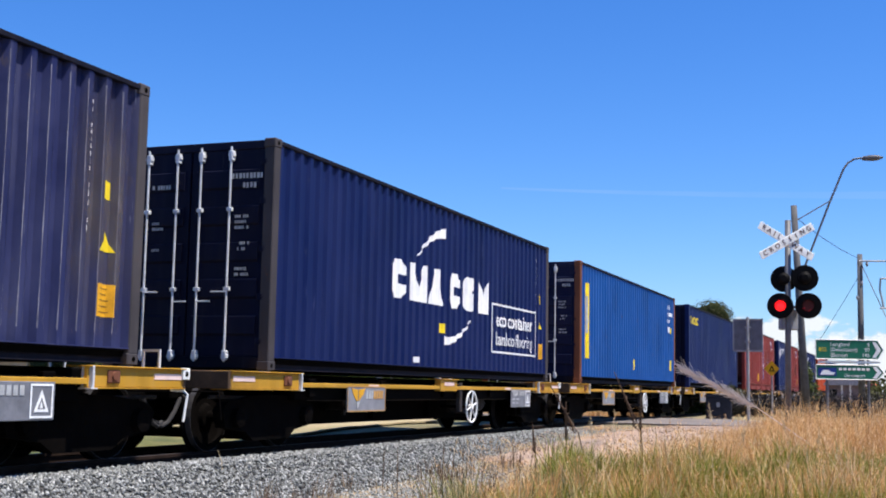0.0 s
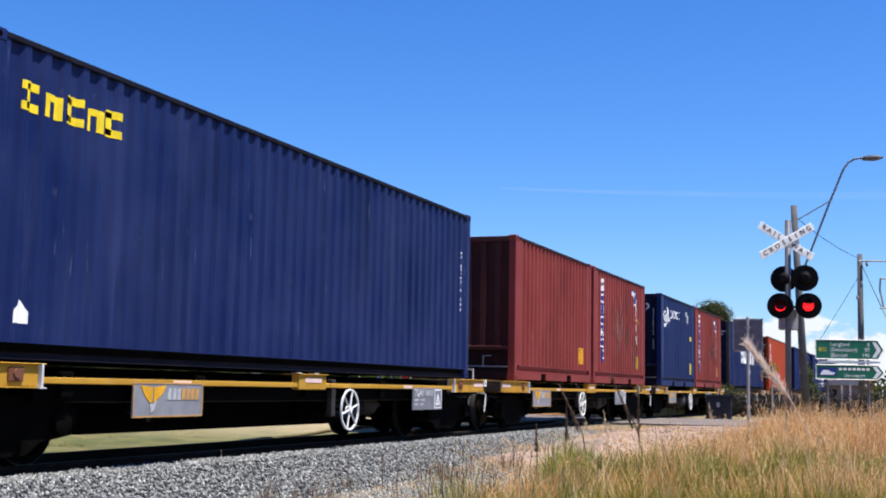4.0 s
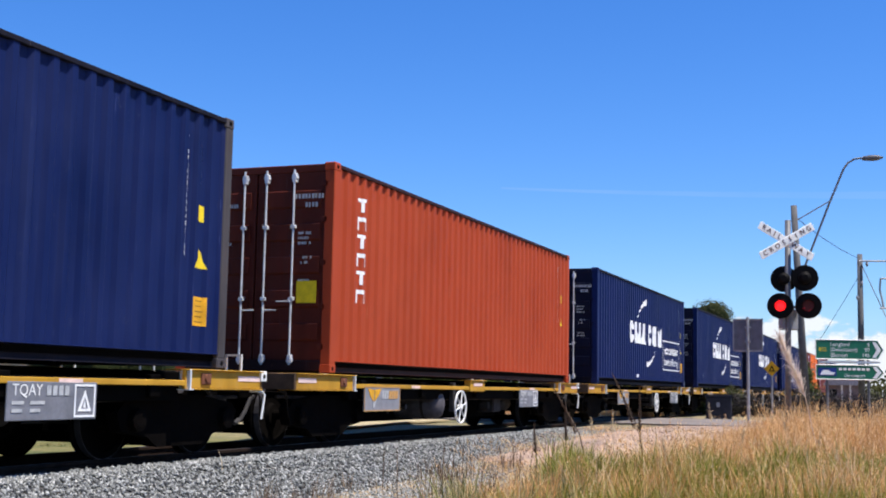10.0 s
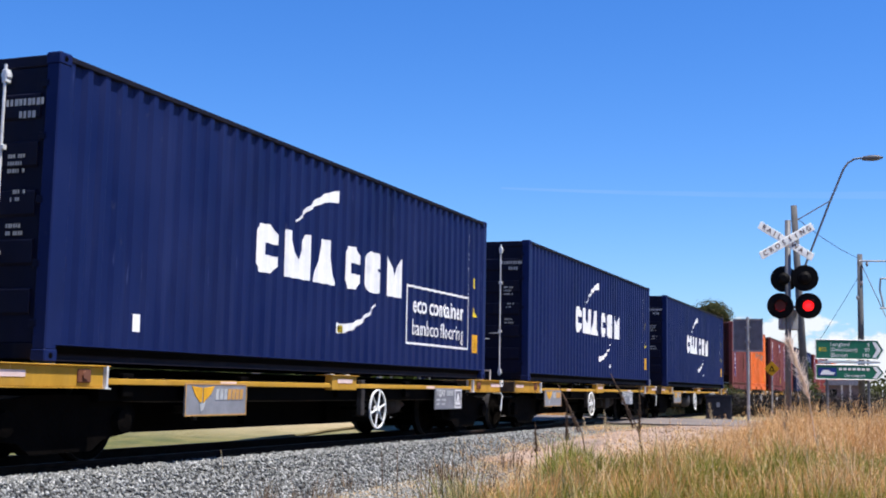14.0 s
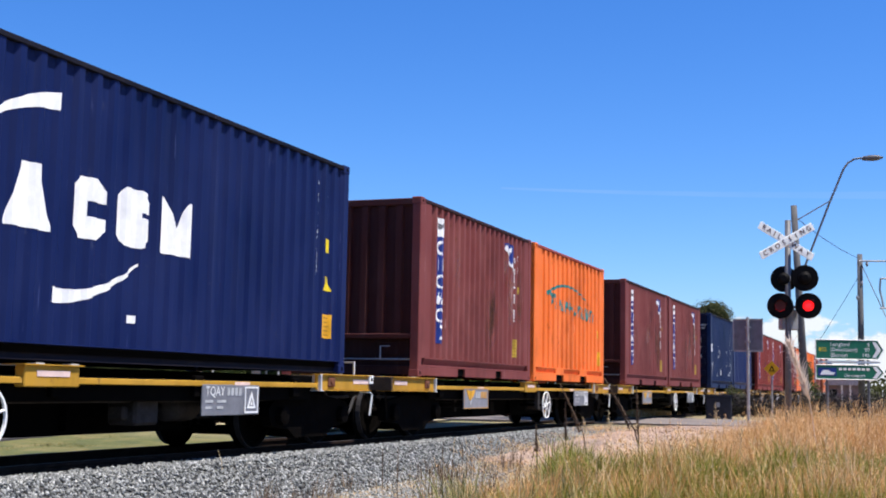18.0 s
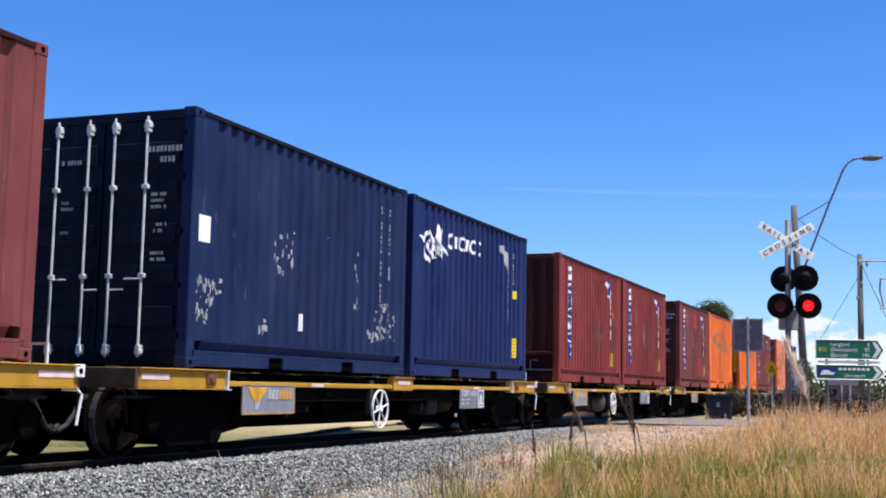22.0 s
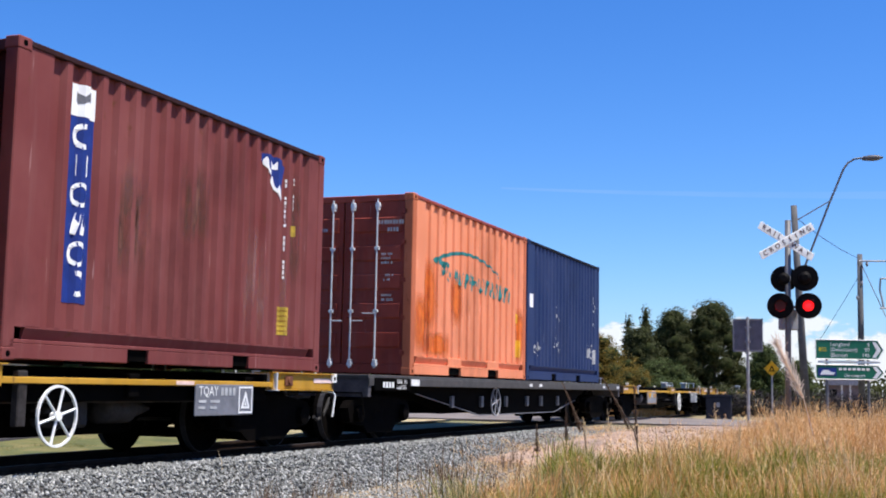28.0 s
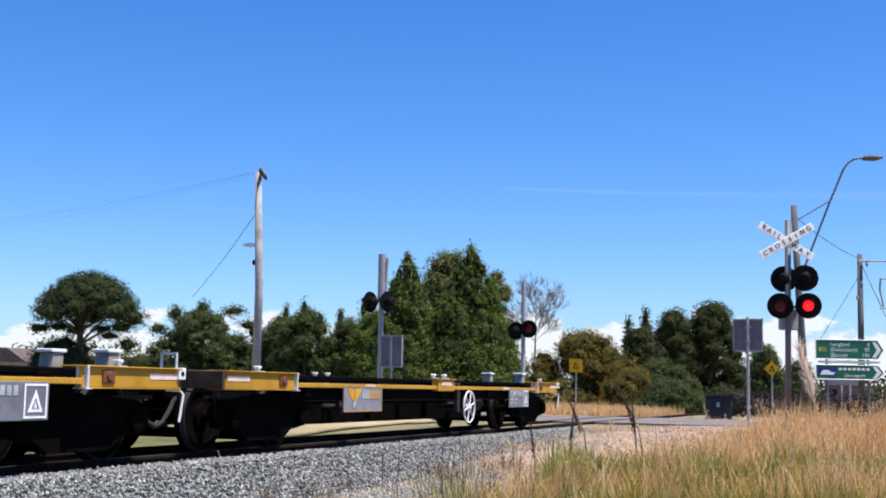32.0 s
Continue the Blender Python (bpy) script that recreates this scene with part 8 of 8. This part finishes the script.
def build_plume():
    """The long feathery stalk that the wind swings in front of the crossing."""
    st = island("plume_straw", [(0, (0.62, 0.50, 0.42)), (1, (0.85, 0.74, 0.66))], 0.8, 0.4)
    s = thing("plume_stalk", "long pale feathery grass plume bending in the wind", "grass", at=Matrix.Translation(PLUME_AT))
    L = 2.20
    rng = np.random.default_rng(2)
    part("stem", Geo().tube([(0.02, 0, -0.36), (0, 0, 0), (-0.04, 0, L * 0.5), (-0.23, 0, L * 0.96)], [0.007, 0.0066, 0.006, 0.004], 5), st, s)
    n = 460
    u = rng.random(n)
    p = np.stack([-0.04 - 0.19 * u, np.zeros(n), L * (0.46 + 0.5 * u)], -1)
    d = np.stack([rng.normal(-0.02, 0.045, n), rng.normal(0, 0.045, n), rng.uniform(0.04, 0.24, n)], -1)
    w = np.array([0.0055, 0, 0])
    v = np.stack([p - w * 0.5, p + w * 0.5, p + d + w * 0.5, p + d - w * 0.5], 1).reshape(-1, 3)
    quick_mesh("plume", v, np.arange(n * 4).reshape(-1, 4), st, "pale feathery plume", "", parent=s)
    return s


def build_backdrop():
    """Low fair-weather clouds near the horizon and a thin vapour trail, very far off."""
    def strip(name, r, a0, a1, z0, z1, shader, label):
        vs, fs, n = [], [], 40
        for i in range(n + 1):
            a = radians(a0 + (a1 - a0) * i / n)
            for z in (z0, z1):
                vs.append((-math.sin(a) * r, math.cos(a) * r, z))
        fs = [(2 * i, 2 * i + 2, 2 * i + 3, 2 * i + 1) for i in range(n)]
        me = Geo().add(vs, fs).mesh(name)
        me.materials.append(shader)
        ob = new(name, me)
        ob.visible_shadow = False
        tagged(ob, label, "sky", kind="structure")
    m, t, b = nodes_of("cloud_veil")
    out = t.nodes["Material Output"]
    em, tr, ms = t.nodes.new("ShaderNodeEmission"), t.nodes.new("ShaderNodeBsdfTransparent"), t.nodes.new("ShaderNodeMixShader")
    em.inputs["Color"].default_value, em.inputs["Strength"].default_value = (0.92, 0.95, 1.0, 1), 0.62
    n = noise_of(t, 0.011, 7, (1, 1, 1.9), 0.6)
    sep, tc = t.nodes.new("ShaderNodeSeparateXYZ"), t.nodes.new("ShaderNodeTexCoord")
    t.links.new(tc.outputs["Object"], sep.inputs[0])
    hgt = t.nodes.new("ShaderNodeMapRange")
    hgt.inputs["From Min"].default_value, hgt.inputs["From Max"].default_value = 20, 150
    hgt.inputs["To Min"].default_value, hgt.inputs["To Max"].default_value = 0.25, -0.33
    t.links.new(sep.outputs["Z"], hgt.inputs["Value"])
    ad = t.nodes.new("ShaderNodeMath")
    t.links.new(n, ad.inputs[0])
    t.links.new(hgt.outputs[0], ad.inputs[1])
    t.links.new(ramp(t, ad.outputs[0], [(0.49, (0, 0, 0)), (0.55, (0.9, 0.9, 0.9))]), ms.inputs["Fac"])
    t.links.new(tr.outputs[0], ms.inputs[1])
    t.links.new(em.outputs[0], ms.inputs[2])
    t.links.new(ms.outputs[0], out.inputs["Surface"])
    strip("cloud_backdrop", 1500, -60, 80, -10, 190, m, "bank of white fair-weather clouds low on the horizon")
    m, t, b = nodes_of("vapour_veil")
    em, tr, ms = t.nodes.new("ShaderNodeEmission"), t.nodes.new("ShaderNodeBsdfTransparent"), t.nodes.new("ShaderNodeMixShader")
    em.inputs["Color"].default_value, em.inputs["Strength"].default_value = (0.9, 0.85, 1.0, 1), 0.75
    t.links.new(ramp(t, noise_of(t, 0.004, 3), [(0.3, (0.015,) * 3), (0.7, (0.07,) * 3)]), ms.inputs["Fac"])
    t.links.new(tr.outputs[0], ms.inputs[1])
    t.links.new(em.outputs[0], ms.inputs[2])
    t.links.new(ms.outputs[0], t.nodes["Material Output"].inputs["Surface"])
    pts = []
    for u in np.linspace(0, 1, 21):
        a, e = radians(18.5 - 20.5 * u), radians(9.38 - 0.64 * u)
        r = 1800
        pts.append((Vector((-math.sin(a), math.cos(a), math.tan(e))) * r, 1.5 + 4.5 * u))
    vs = [p + Vector((0, 0, s * w)) for p, w in pts for s in (-1, 1)]
    me = Geo().add(vs, [(2 * i, 2 * i + 2, 2 * i + 3, 2 * i + 1) for i in range(20)]).mesh("vapour_trail")
    me.materials.append(m)
    ob = new("vapour_trail", me)
    ob.visible_shadow = False
    tagged(ob, "thin fading white vapour trail high in the sky", "sky", kind="structure")


build_ground()
build_roads()
build_track()
build_train()
crossing_signal()
far_signal(-12.25, 27.45, 4.06, ((-0.24, -0.14, 2.87, 1, None), (0.22, -0.14, 2.87, 1, None)), (0.06, 0.60, 1.31, 2.03), yaw=72)
far_signal(-10.8, 34.5, 3.95, ((0.20, -0.12, 2.57, -1, DIMGLOW), (-0.22, -0.02, 2.52, 1, None)), None)
street_lamp()
power_pole()
right_pole()
direction_sign()
board_from_behind()
warning_sign(-13.04, 48.9, 1.81, 0.54, False)
warning_sign(-4.98, 46.5, 1.73, 0.46, True)
equipment_case()
far_shed()
far_house()
red_car()
build_trees()
build_grass()
build_stalks()
plume = build_plume()
build_backdrop()


# ---- what moves ----
def run(t):
    """Metres that the train has come along by t seconds."""
    ts, ss = [a for a, _ in LINE], [b for _, b in LINE]
    return float(np.interp(t, ts, ss))


def motions():
    for ob, front, z in carried_along:
        walk(ob, [(t, pose(TRACK_X, front - s, z)) for t, s in LINE])
    turns = [(t / 15, run(t / 15)) for t in range(0, 481)]
    spin = [(t, Euler((s / WHEEL_R, 0, 0)).to_matrix().to_4x4()) for t, s in turns]
    for ws, y in wheelsets:
        put = Matrix.Translation((0, y, WHEEL_R))
        walk(ws, [(t, put @ m) for t, m in spin])
    # the added flaps cover and clear the lit lenses in turn
    for shut, dx, side in flash_flaps:
        rows, half = [], 0.715
        at = lambda o: LAMPS_TURN @ pose(dx, -0.262, 2.792, -86 if o else 0)
        lit = side == 0
        rows.append((0.0, at(lit)))
        t = 1.17 - half
        while t < 31.94:
            rows += [(t - 0.05, at(lit)), (t + 0.05, at(not lit))]
            lit = not lit
            t += half
        rows.append((32.0, at(lit)))
        walk(shut, rows)
    for k, (s, x, y, z, sway) in enumerate(stalks):
        rows = [(t, pose(x, y, z, 0, sway * math.sin(t * 1.9 + k * 1.3) + 0.6 * sway * math.sin(t * 0.7 + k), 0)) for t in range(0, 33)]
        walk(s, rows)
    swing = ((0, -54, 0), (1, -53, 8), (1.8, -42, 18), (2.2, -45, 16), (2.7, -33, 36), (3.4, -34, 36), (4.5, -20, 40), (6, -7, 47), (8, -14, 44), (9.5, -13, 44), (10.4, -22, 38), (11.2, -24, 38), (12.3, -12, 46), (14, -15, 44), (16, -13, 46), (18, -15, 45), (20, -13, 46), (22, -16, 44), (24, -20, 42), (26, -16, 44), (28, -19, 43), (30, -20, 43), (31, -10, 50), (32, -12, 48))
    walk(plume, [(t, Matrix.Translation(PLUME_AT) @ Euler((0, 0, YAW)).to_matrix().to_4x4() @ Euler((radians(b), 0, 0)).to_matrix().to_4x4() @ Euler((0, radians(a), 0)).to_matrix().to_4x4()) for t, a, b in swing])


motions()
